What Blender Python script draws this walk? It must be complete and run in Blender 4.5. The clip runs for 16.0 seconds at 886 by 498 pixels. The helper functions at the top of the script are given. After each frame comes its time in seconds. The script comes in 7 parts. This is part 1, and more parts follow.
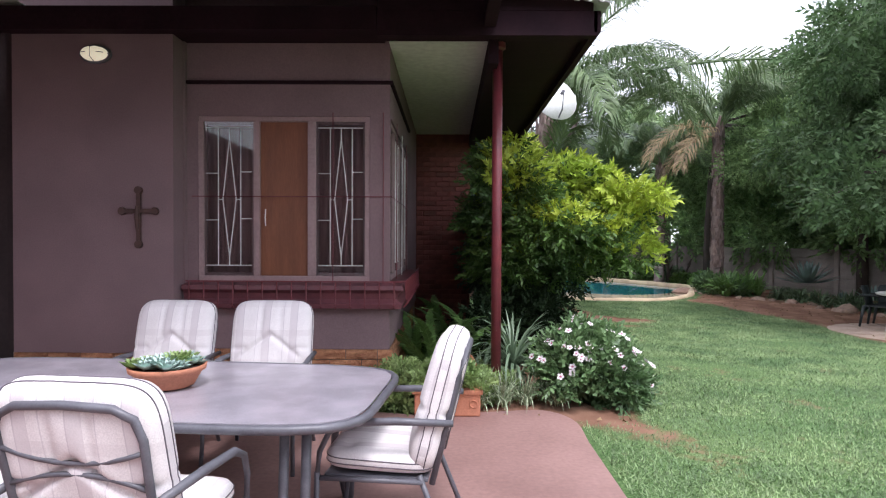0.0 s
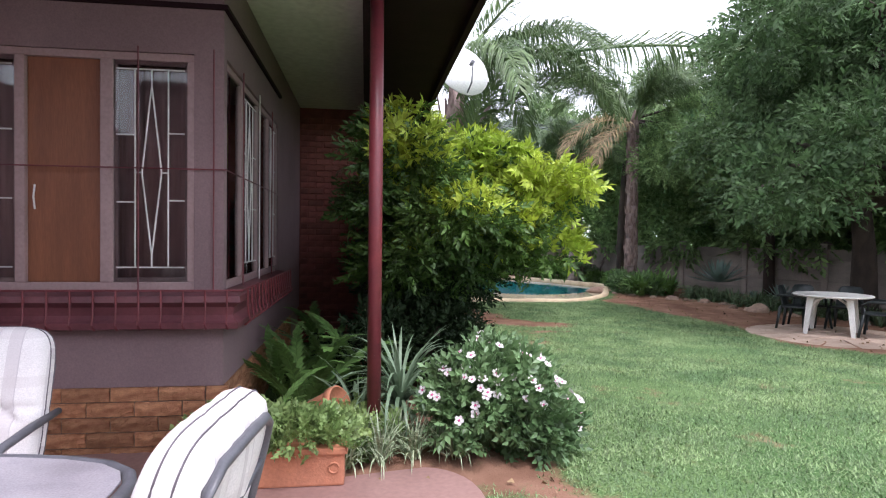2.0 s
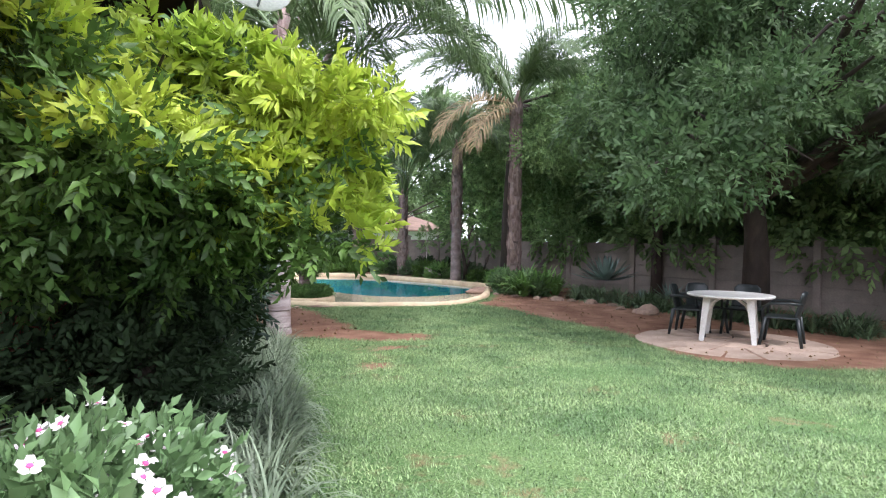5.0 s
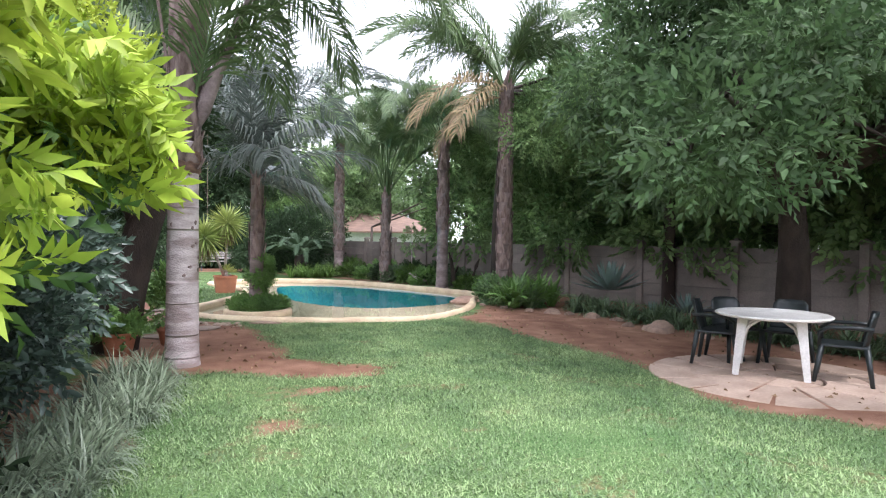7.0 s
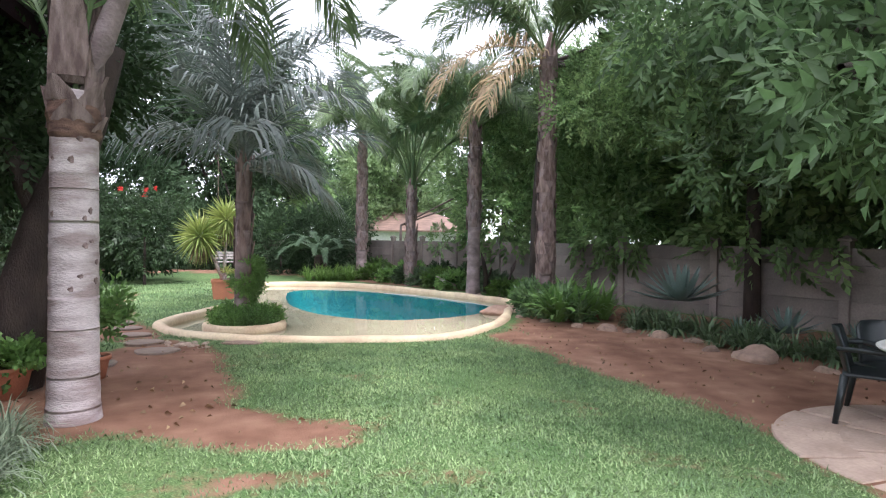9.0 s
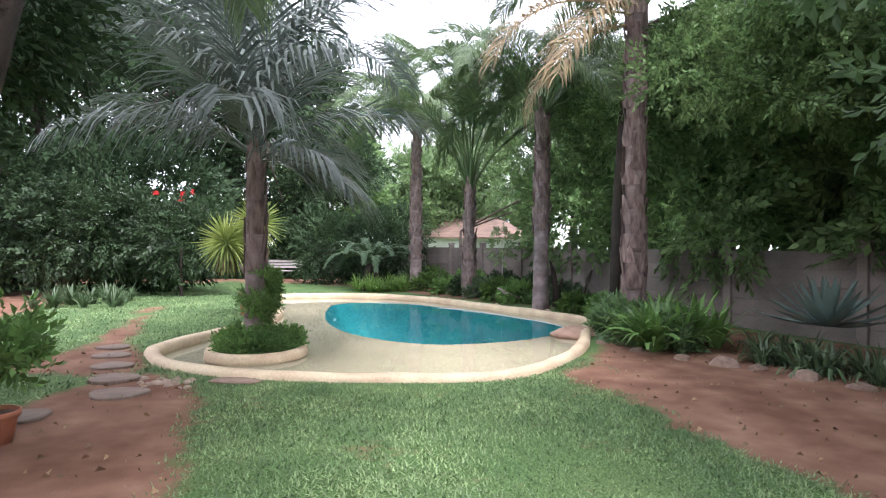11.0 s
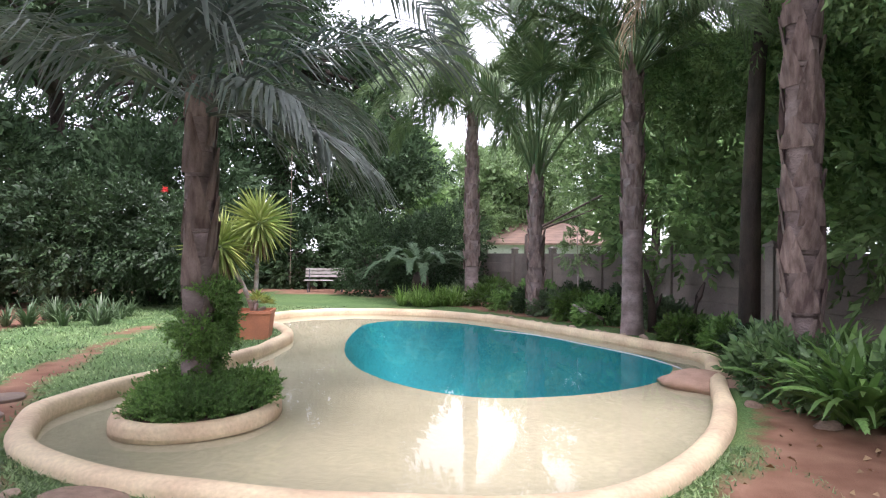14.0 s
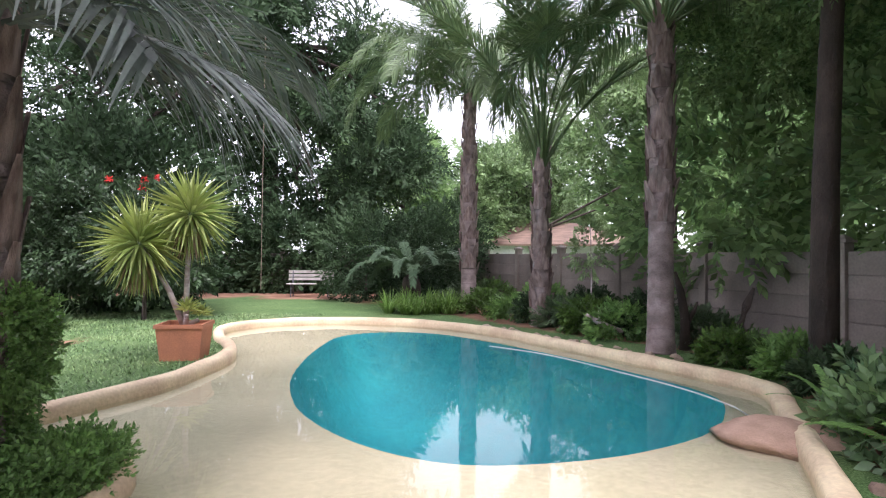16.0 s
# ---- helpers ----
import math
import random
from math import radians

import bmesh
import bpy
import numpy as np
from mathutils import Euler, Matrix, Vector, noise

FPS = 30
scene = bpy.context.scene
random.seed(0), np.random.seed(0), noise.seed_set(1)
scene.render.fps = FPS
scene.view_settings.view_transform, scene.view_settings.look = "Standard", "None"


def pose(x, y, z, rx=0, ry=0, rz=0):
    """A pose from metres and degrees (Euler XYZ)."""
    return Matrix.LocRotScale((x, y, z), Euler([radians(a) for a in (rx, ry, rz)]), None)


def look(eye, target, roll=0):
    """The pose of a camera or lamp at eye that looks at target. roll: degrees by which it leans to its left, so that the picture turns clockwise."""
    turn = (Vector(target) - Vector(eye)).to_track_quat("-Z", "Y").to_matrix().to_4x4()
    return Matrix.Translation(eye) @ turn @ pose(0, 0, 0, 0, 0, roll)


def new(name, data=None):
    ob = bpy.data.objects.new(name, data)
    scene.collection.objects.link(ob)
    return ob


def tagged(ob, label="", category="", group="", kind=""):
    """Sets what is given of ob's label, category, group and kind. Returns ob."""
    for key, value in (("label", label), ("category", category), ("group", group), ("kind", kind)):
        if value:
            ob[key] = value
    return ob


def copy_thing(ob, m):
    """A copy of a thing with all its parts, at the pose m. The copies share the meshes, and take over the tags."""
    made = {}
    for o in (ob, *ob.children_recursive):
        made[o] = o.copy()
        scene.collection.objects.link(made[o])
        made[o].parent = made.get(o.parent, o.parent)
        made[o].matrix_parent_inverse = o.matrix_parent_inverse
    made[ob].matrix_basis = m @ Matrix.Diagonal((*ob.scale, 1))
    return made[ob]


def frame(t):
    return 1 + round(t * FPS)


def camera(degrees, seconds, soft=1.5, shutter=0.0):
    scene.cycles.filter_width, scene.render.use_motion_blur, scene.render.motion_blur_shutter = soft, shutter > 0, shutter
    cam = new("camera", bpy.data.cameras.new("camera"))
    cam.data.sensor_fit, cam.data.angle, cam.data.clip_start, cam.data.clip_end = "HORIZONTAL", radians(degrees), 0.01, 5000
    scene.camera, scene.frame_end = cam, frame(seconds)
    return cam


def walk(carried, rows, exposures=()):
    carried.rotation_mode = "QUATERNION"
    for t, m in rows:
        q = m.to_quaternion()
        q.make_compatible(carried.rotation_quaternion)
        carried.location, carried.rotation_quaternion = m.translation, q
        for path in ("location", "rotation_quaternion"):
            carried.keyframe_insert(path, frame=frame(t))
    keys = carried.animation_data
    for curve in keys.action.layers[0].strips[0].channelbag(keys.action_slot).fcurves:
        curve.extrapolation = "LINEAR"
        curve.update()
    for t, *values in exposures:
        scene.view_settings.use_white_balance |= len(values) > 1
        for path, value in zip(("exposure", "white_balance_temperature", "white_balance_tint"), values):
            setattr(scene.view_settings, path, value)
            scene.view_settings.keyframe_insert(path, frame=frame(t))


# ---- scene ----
cam = camera(73.7, 16.0, soft=1.15)
METRES, EYE, TILT, LEAN, TURN = 16.5, 1.5, 0.0, 0.0, 0.5
ROWS = [
    (0.0, 0.0, 0.0, 0.0, 0.0, -0.95, -0.26),
    (0.5, 0.0037, 0.0232, -0.0001, -1.58, -1.05, -0.33),
    (1.0, 0.0081, 0.0457, -0.0001, -3.41, -1.1, -0.45),
    (1.5, 0.0148, 0.0676, -0.0011, -5.68, -1.09, -0.52),
    (2.0, 0.0245, 0.0899, -0.0023, -7.99, -1.12, -0.62),
    (2.5, 0.0351, 0.113, -0.0029, -10.42, -1.12, -0.74),
    (3.0, 0.0486, 0.1355, -0.0045, -12.52, -1.12, -0.73),
    (3.5, 0.0633, 0.1572, -0.0054, -14.43, -1.1, -0.81),
    (4.0, 0.0789, 0.1787, -0.0069, -15.97, -1.07, -0.84),
    (4.5, 0.0961, 0.2011, -0.0099, -16.92, -1.01, -0.78),
    (5.0, 0.1139, 0.2259, -0.0119, -17.54, -1.0, -0.8),
    (7.5, 0.2024, 0.3717, -0.0109, -17.03, -0.75, -0.76),
    (8.0, 0.2169, 0.4051, -0.0117, -16.12, -0.8, -0.77),
    (8.5, 0.2302, 0.4398, -0.0123, -14.89, -0.84, -0.75),
    (9.0, 0.242, 0.4756, -0.0122, -13.52, -0.88, -0.73),
    (11.5, 0.2862, 0.6386, -0.0147, -5.74, 0.05, -0.39),
    (12.0, 0.2926, 0.6702, -0.0153, -4.4, 0.29, -0.36),
    (12.5, 0.2975, 0.7022, -0.0161, -3.06, 0.38, -0.34),
    (13.0, 0.3024, 0.7344, -0.0168, -2.07, 0.47, -0.26),
    (13.5, 0.3081, 0.7682, -0.0181, -1.35, 0.53, -0.28),
    (14.0, 0.3133, 0.8004, -0.018, -0.75, 0.53, -0.35),
    (14.5, 0.3196, 0.8334, -0.019, -0.43, 0.56, -0.34),
    (15.0, 0.326, 0.8661, -0.0197, -0.22, 0.62, -0.27),
    (15.5, 0.3327, 0.8959, -0.0202, -0.0, 0.66, -0.23),
    (16.0, 0.3393, 0.9254, -0.0209, 0.13, 0.74, -0.29),
]
walk(cam, [(t, pose(0, 0, EYE, TILT, LEAN, TURN) @ pose(METRES * x, METRES * y, METRES * z, 90 + pitch, roll, yaw)) for t, x, y, z, yaw, pitch, roll in ROWS],
     ((0, 0.98, 6050, 19), (1.5, 1.0, 6050, 19), (3, 1.40, 6050, 18), (4.5, 1.46, 6050, 18), (8, 1.56, 6050, 19), (12.5, 1.58, 6050, 20), (14, 1.40, 6150, 23), (16, 1.42, 6150, 24)))


# ---- light ----
SUN_EL = radians(62)
world = bpy.data.worlds.new("world")
scene.world = world
world.use_nodes = True
_nt = world.node_tree
_sky = _nt.nodes.new("ShaderNodeTexSky")
_sky.sky_type, _sky.sun_disc = "NISHITA", False
_sky.sun_elevation, _sky.sun_rotation = SUN_EL, radians(160)
_sky.dust_density = 4.0
_mx = _nt.nodes.new("ShaderNodeMixRGB")
_mx.inputs[0].default_value = 0.8
_mx.inputs[2].default_value = (9.6, 9.8, 10.0, 1)
_nt.links.new(_sky.outputs[0], _mx.inputs[1])
_nt.links.new(_mx.outputs[0], _nt.nodes["Background"].inputs[0])
_nt.nodes["Background"].inputs[1].default_value = 0.13
sun_data = bpy.data.lights.new("sun", "SUN")
sun_data.energy, sun_data.angle, sun_data.color = 1.6, radians(16), (1.0, 0.97, 0.92)
sun = new("sun", sun_data)
sun.matrix_world = look((2.6, -7.2, 14.4), (0, 0, 0))


# ---- materials ----
def mat(name, c1, c2=None, scale=8.0, rough=0.8, bump=0.2, metal=0.0, vary=0.0, island=0.0, spec=0.5, translucent=0.0, fine=12.0, dist=0.01, stretch=(1, 1, 1), lo=0.35, hi=0.65):
    """Noise at two scales mixes two base colours; vary and island change the brightness from object to object and piece to piece."""
    m = bpy.data.materials.new(name)
    m.use_nodes = True
    nt = m.node_tree
    N, L = nt.nodes, nt.links
    b = N["Principled BSDF"]
    c2 = c2 or tuple(v * 0.75 for v in c1)
    tc = N.new("ShaderNodeTexCoord")
    mp = N.new("ShaderNodeMapping")
    mp.inputs["Scale"].default_value = stretch
    L.new(tc.outputs["Object"], mp.inputs[0])
    n1 = N.new("ShaderNodeTexNoise")
    n1.inputs["Scale"].default_value = scale
    n1.inputs["Detail"].default_value = 5
    n2 = N.new("ShaderNodeTexNoise")
    n2.inputs["Scale"].default_value = scale * fine
    n2.inputs["Detail"].default_value = 3
    L.new(mp.outputs[0], n1.inputs[0])
    L.new(mp.outputs[0], n2.inputs[0])
    r = N.new("ShaderNodeMapRange")
    r.inputs["From Min"].default_value, r.inputs["From Max"].default_value = lo, hi
    L.new(n1.outputs[0], r.inputs[0])
    mix = N.new("ShaderNodeMixRGB")
    mix.inputs[1].default_value, mix.inputs[2].default_value = (*c1, 1), (*c2, 1)
    L.new(r.outputs[0], mix.inputs[0])
    hs = N.new("ShaderNodeHueSaturation")
    L.new(mix.outputs[0], hs.inputs["Color"])
    ma = N.new("ShaderNodeMath")
    ma.operation = "MULTIPLY_ADD"
    L.new(n2.outputs[0], ma.inputs[0])
    ma.inputs[1].default_value, ma.inputs[2].default_value = 0.5, 0.75
    last = ma.outputs[0]
    for amount, node, socket in ((vary, "ShaderNodeObjectInfo", "Random"), (island, "ShaderNodeNewGeometry", "Random Per Island")):
        if amount:
            s = N.new(node)
            k = N.new("ShaderNodeMath")
            k.operation = "MULTIPLY_ADD"
            L.new(s.outputs[socket], k.inputs[0])
            k.inputs[1].default_value, k.inputs[2].default_value = 2 * amount, 1 - amount
            q = N.new("ShaderNodeMath")
            q.operation = "MULTIPLY"
            L.new(last, q.inputs[0])
            L.new(k.outputs[0], q.inputs[1])
            last = q.outputs[0]
    L.new(last, hs.inputs["Value"])
    L.new(hs.outputs[0], b.inputs["Base Color"])
    b.inputs["Roughness"].default_value = rough
    b.inputs["Metallic"].default_value = metal
    b.inputs["Specular IOR Level"].default_value = spec
    if bump:
        bp = N.new("ShaderNodeBump")
        bp.inputs["Strength"].default_value, bp.inputs["Distance"].default_value = bump, dist
        L.new(n2.outputs[0], bp.inputs["Height"])
        L.new(bp.outputs[0], b.inputs["Normal"])
    if translucent:
        t = N.new("ShaderNodeBsdfTranslucent")
        L.new(hs.outputs[0], t.inputs[0])
        ms = N.new("ShaderNodeMixShader")
        ms.inputs[0].default_value = translucent
        L.new(b.outputs[0], ms.inputs[1])
        L.new(t.outputs[0], ms.inputs[2])
        L.new(ms.outputs[0], N["Material Output"].inputs[0])
    return m


def leafmat(name, c1, c2, island=0.35, translucent=0.25, rough=0.5, scale=1.3, spec=0.5):
    return mat(name, c1, c2, scale=scale, rough=rough, bump=0, island=island, translucent=translucent, fine=20, spec=spec)


M_PLASTER = mat("plaster", (0.235, 0.158, 0.165), (0.20, 0.135, 0.141), 1.5, 0.85, 0.35, fine=60, dist=0.004)
M_BURG = mat("burgundy_paint", (0.17, 0.028, 0.035), (0.12, 0.022, 0.03), 5, 0.45, 0.15, dist=0.003)
M_SILL = mat("sill_paint", (0.17, 0.055, 0.065), (0.11, 0.035, 0.045), 4, 0.5, 0.2, dist=0.003)
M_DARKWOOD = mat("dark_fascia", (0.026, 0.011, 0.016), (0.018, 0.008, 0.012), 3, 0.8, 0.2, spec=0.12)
M_SOFFIT = mat("soffit_board", (0.62, 0.64, 0.56), (0.56, 0.59, 0.50), 1.2, 0.8, 0.1)
M_BRICK = mat("face_brick", (0.66, 0.34, 0.18), (0.40, 0.16, 0.08), 9, 0.85, 1.0, vary=0.25, dist=0.02, stretch=(1, 1, 2.5))
M_BRICKDARK = mat("red_brick", (0.26, 0.09, 0.07), (0.18, 0.06, 0.05), 9, 0.85, 0.6, vary=0.3, dist=0.01)
M_MORTAR = mat("mortar", (0.33, 0.24, 0.18), (0.26, 0.18, 0.14), 12, 0.95, 0.5)
M_PATIO = mat("patio_screed", (0.31, 0.185, 0.165), (0.24, 0.14, 0.125), 1.6, 0.6, 0.25, fine=18, dist=0.004)
M_ROOF = mat("roof_sheet", (0.42, 0.40, 0.40), (0.32, 0.30, 0.30), 3, 0.5, 0.1)
M_FRAME = mat("window_frame_paint", (0.34, 0.235, 0.235), (0.30, 0.21, 0.21), 4, 0.5, 0.1)
M_GRILLE = mat("white_grille", (0.72, 0.70, 0.68), (0.6, 0.58, 0.56), 10, 0.45, 0.1)
M_CURTAIN = mat("curtain", (0.42, 0.25, 0.24), (0.30, 0.17, 0.165), 4, 0.9, 0.2, stretch=(6, 6, 0.4))
M_BLIND = mat("brown_door_panel", (0.23, 0.085, 0.04), (0.18, 0.065, 0.032), 2.5, 0.5, 0.15, stretch=(5, 5, 0.6))
# near-black colour stands in for unlit rooms behind openings and panes
M_UNLIT = mat("unlit_room_dark", (0.05, 0.035, 0.035), (0.035, 0.025, 0.025), 2, 0.9, 0.0)
M_COPING = mat("painted_coping", (0.70, 0.58, 0.39), (0.55, 0.41, 0.28), 2.2, 0.75, 0.5, fine=14, dist=0.01)
M_PINKSTONE = mat("sandstone_rock", (0.38, 0.26, 0.20), (0.26, 0.18, 0.14), 3, 0.85, 0.7, dist=0.02, vary=0.25)
M_LEDGE = mat("rendered_ledge", (0.52, 0.34, 0.26), (0.42, 0.27, 0.2), 3, 0.85, 0.7, dist=0.02)
M_BEACH = mat("pool_beach", (0.57, 0.49, 0.35), (0.50, 0.43, 0.30), 0.9, 0.8, 0.1, fine=25)
M_DEEP = mat("pool_plaster", (0.02, 0.37, 0.40), (0.015, 0.30, 0.35), 0.8, 0.7, 0.1)
M_PRECAST = mat("precast_concrete", (0.27, 0.23, 0.205), (0.17, 0.145, 0.13), 1.3, 0.9, 0.5, vary=0.12, fine=25, dist=0.008)
M_BARKP = mat("palm_bark", (0.56, 0.49, 0.49), (0.33, 0.26, 0.25), 2.6, 0.9, 0.7, stretch=(1, 1, 3.2), dist=0.012, lo=0.42, hi=0.6)
M_BARKQ = mat("brown_palm_bark", (0.36, 0.28, 0.275), (0.15, 0.11, 0.105), 3, 0.9, 0.8, stretch=(1, 1, 1.4), dist=0.02)
M_BAND = mat("peeling_bark", (0.34, 0.20, 0.15), (0.13, 0.075, 0.06), 7, 0.9, 1.0, stretch=(1, 1, 2.5), dist=0.03)
M_BOOT = mat("palm_boots", (0.33, 0.245, 0.23), (0.13, 0.085, 0.078), 5, 0.85, 0.6, stretch=(3, 3, 0.8), dist=0.015, vary=0.15)
M_BARK = mat("tree_bark", (0.07, 0.05, 0.042), (0.04, 0.03, 0.026), 6, 0.9, 0.8, stretch=(1, 1, 0.4), dist=0.02)
M_TERRA = mat("terracotta", (0.50, 0.20, 0.11), (0.42, 0.17, 0.10), 5, 0.8, 0.3)
M_METAL = mat("grey_powder_coat", (0.12, 0.12, 0.14), (0.09, 0.09, 0.105), 12, 0.42, 0.1, dist=0.002)
M_GLASSTOP = mat("frosted_table_glass", (0.36, 0.335, 0.375), (0.27, 0.25, 0.285), 5, 0.2, 0.12, fine=30, dist=0.001, spec=0.8)
M_PIPING = mat("dark_piping", (0.15, 0.13, 0.15), None, 10, 0.8, 0)
M_WHITEPL = mat("white_plastic", (0.78, 0.77, 0.75), (0.66, 0.65, 0.62), 4, 0.45, 0.08)
M_DARKPL = mat("dark_green_plastic", (0.02, 0.028, 0.03), (0.012, 0.018, 0.02), 4, 0.4, 0.05)
M_FLAG = mat("flagstone", (0.46, 0.35, 0.28), (0.35, 0.255, 0.20), 2.5, 0.85, 0.5, vary=0.15, dist=0.01)
M_BENCH = mat("weathered_slats", (0.46, 0.43, 0.41), (0.34, 0.31, 0.29), 4, 0.85, 0.3, vary=0.12)
M_STEP = mat("stepping_stone", (0.26, 0.20, 0.16), (0.19, 0.14, 0.115), 3, 0.9, 0.5, vary=0.15)
M_WALLWHITE = mat("white_wall", (0.75, 0.74, 0.72), (0.68, 0.67, 0.65), 0.5, 0.8, 0.1)
M_TILEROOF = mat("clay_roof", (0.24, 0.155, 0.12), (0.15, 0.10, 0.08), 1.2, 0.85, 0.3, stretch=(1, 1, 6))
M_DRYFROND = mat("dry_frond", (0.38, 0.29, 0.16), (0.25, 0.19, 0.12), 4, 0.85, 0, island=0.3, translucent=0.2)
M_IRON = mat("old_iron", (0.10, 0.055, 0.045), (0.07, 0.04, 0.035), 20, 0.6, 0.3, metal=0.3)
M_DISH = mat("dish_white", (0.82, 0.82, 0.81), (0.76, 0.76, 0.75), 4, 0.4, 0.03)

L_GOLD = leafmat("golden_leaves", (0.50, 0.58, 0.07), (0.30, 0.43, 0.05), 0.3, 0.35)
L_DUR = leafmat("duranta_leaves", (0.10, 0.185, 0.035), (0.045, 0.10, 0.024), 0.4, 0.25)
L_BROAD = leafmat("broad_leaves", (0.125, 0.20, 0.085), (0.068, 0.125, 0.052), 0.4, 0.35, 0.55, spec=0.35)
L_MID = leafmat("mid_leaves", (0.25, 0.37, 0.15), (0.15, 0.25, 0.10), 0.4, 0.45, 0.6, spec=0.3)
L_DARK = leafmat("dark_leaves", (0.062, 0.105, 0.048), (0.036, 0.066, 0.032), 0.4, 0.2, 0.65, scale=0.6, spec=0.2)
L_DEEP = leafmat("deep_green_leaves", (0.065, 0.115, 0.048), (0.036, 0.066, 0.03), 0.4, 0.2)
L_SHADE = leafmat("shaded_mid_leaves", (0.24, 0.35, 0.14), (0.135, 0.22, 0.09), 0.4, 0.48, 0.55)
# leaf colour darkened to stand in for the shade under the duranta
L_SHADEFILL = leafmat("shade_fill_leaves", (0.036, 0.062, 0.028), (0.024, 0.042, 0.02), 0.4, 0.1, 0.7, spec=0.15)
L_FAR = leafmat("far_leaves", (0.24, 0.34, 0.15), (0.14, 0.22, 0.095), 0.35, 0.3, scale=0.5)
L_PALM = leafmat("palm_leaflets", (0.15, 0.22, 0.09), (0.085, 0.14, 0.06), 0.3, 0.25, 0.45)
L_PALMGREY = leafmat("grey_palm_leaflets", (0.16, 0.19, 0.17), (0.10, 0.13, 0.11), 0.3, 0.2, 0.4)
L_VINCA = leafmat("vinca_leaves", (0.17, 0.28, 0.12), (0.10, 0.18, 0.075), 0.3, 0.2, 0.38)
L_LIGHT = leafmat("light_groundcover", (0.34, 0.45, 0.17), (0.13, 0.23, 0.07), 0.3, 0.3)
L_STRAP = leafmat("strap_leaves", (0.12, 0.18, 0.09), (0.07, 0.12, 0.055), 0.3, 0.2, 0.4)
L_GREYSTRAP = leafmat("mondo_leaves", (0.24, 0.30, 0.20), (0.12, 0.17, 0.11), 0.35, 0.15, 0.45)
L_FERN = leafmat("fern_leaves", (0.19, 0.34, 0.09), (0.105, 0.21, 0.06), 0.3, 0.25)
L_YUCCA = leafmat("yucca_leaves", (0.45, 0.50, 0.16), (0.24, 0.33, 0.09), 0.3, 0.25)
L_AGAVE = leafmat("agave_leaves", (0.17, 0.24, 0.21), (0.12, 0.18, 0.16), 0.2, 0.05)
L_CYCAD = leafmat("cycad_leaves", (0.13, 0.20, 0.11), (0.08, 0.13, 0.075), 0.25, 0.1, 0.7, spec=0.2)
L_SUCC = leafmat("succulent_leaves", (0.50, 0.64, 0.60), (0.34, 0.48, 0.42), 0.3, 0.1)
L_GRASS = leafmat("grass_blades", (0.27, 0.37, 0.17), (0.125, 0.21, 0.09), 0.5, 0.25, 0.6, scale=1.6)
M_PETAL = mat("white_petals", (0.84, 0.80, 0.82), (0.80, 0.72, 0.77), 20, 0.7, 0, translucent=0.2)
M_EYE = mat("pink_flower_eye", (0.6, 0.08, 0.25), None, 10, 0.6, 0)
M_RED = mat("red_flowers", (0.65, 0.04, 0.03), (0.5, 0.03, 0.03), 10, 0.6, 0, island=0.2)


def water_material():
    m = bpy.data.materials.new("pool_water")
    m.use_nodes = True
    nt = m.node_tree
    N, L = nt.nodes, nt.links
    N.remove(N["Principled BSDF"])
    tr, gl, fr, ms = N.new("ShaderNodeBsdfTransparent"), N.new("ShaderNodeBsdfGlossy"), N.new("ShaderNodeFresnel"), N.new("ShaderNodeMixShader")
    tr.inputs[0].default_value = (0.93, 0.98, 0.97, 1)
    gl.inputs["Roughness"].default_value = 0.015
    fr.inputs[0].default_value = 1.27
    tc, n, b = N.new("ShaderNodeTexCoord"), N.new("ShaderNodeTexNoise"), N.new("ShaderNodeBump")
    n.inputs["Scale"].default_value = 1.6
    n.inputs["Detail"].default_value = 2
    b.inputs["Strength"].default_value, b.inputs["Distance"].default_value = 0.12, 0.012
    L.new(tc.outputs["Object"], n.inputs[0])
    L.new(n.outputs[0], b.inputs["Height"])
    L.new(b.outputs[0], gl.inputs["Normal"])
    L.new(b.outputs[0], fr.inputs["Normal"])
    L.new(fr.outputs[0], ms.inputs[0])
    L.new(tr.outputs[0], ms.inputs[1])
    L.new(gl.outputs[0], ms.inputs[2])
    L.new(ms.outputs[0], N["Material Output"].inputs[0])
    return m


def glass_material():
    m = bpy.data.materials.new("window_glass")
    m.use_nodes = True
    nt = m.node_tree
    N, L = nt.nodes, nt.links
    N.remove(N["Principled BSDF"])
    tr, gl, fr, ms = N.new("ShaderNodeBsdfTransparent"), N.new("ShaderNodeBsdfGlossy"), N.new("ShaderNodeFresnel"), N.new("ShaderNodeMixShader")
    tr.inputs[0].default_value = (0.85, 0.85, 0.85, 1)
    gl.inputs["Roughness"].default_value = 0.03
    fr.inputs[0].default_value = 1.5
    L.new(fr.outputs[0], ms.inputs[0])
    L.new(tr.outputs[0], ms.inputs[1])
    L.new(gl.outputs[0], ms.inputs[2])
    L.new(ms.outputs[0], N["Material Output"].inputs[0])
    return m


M_WATER, M_GLASS = water_material(), glass_material()


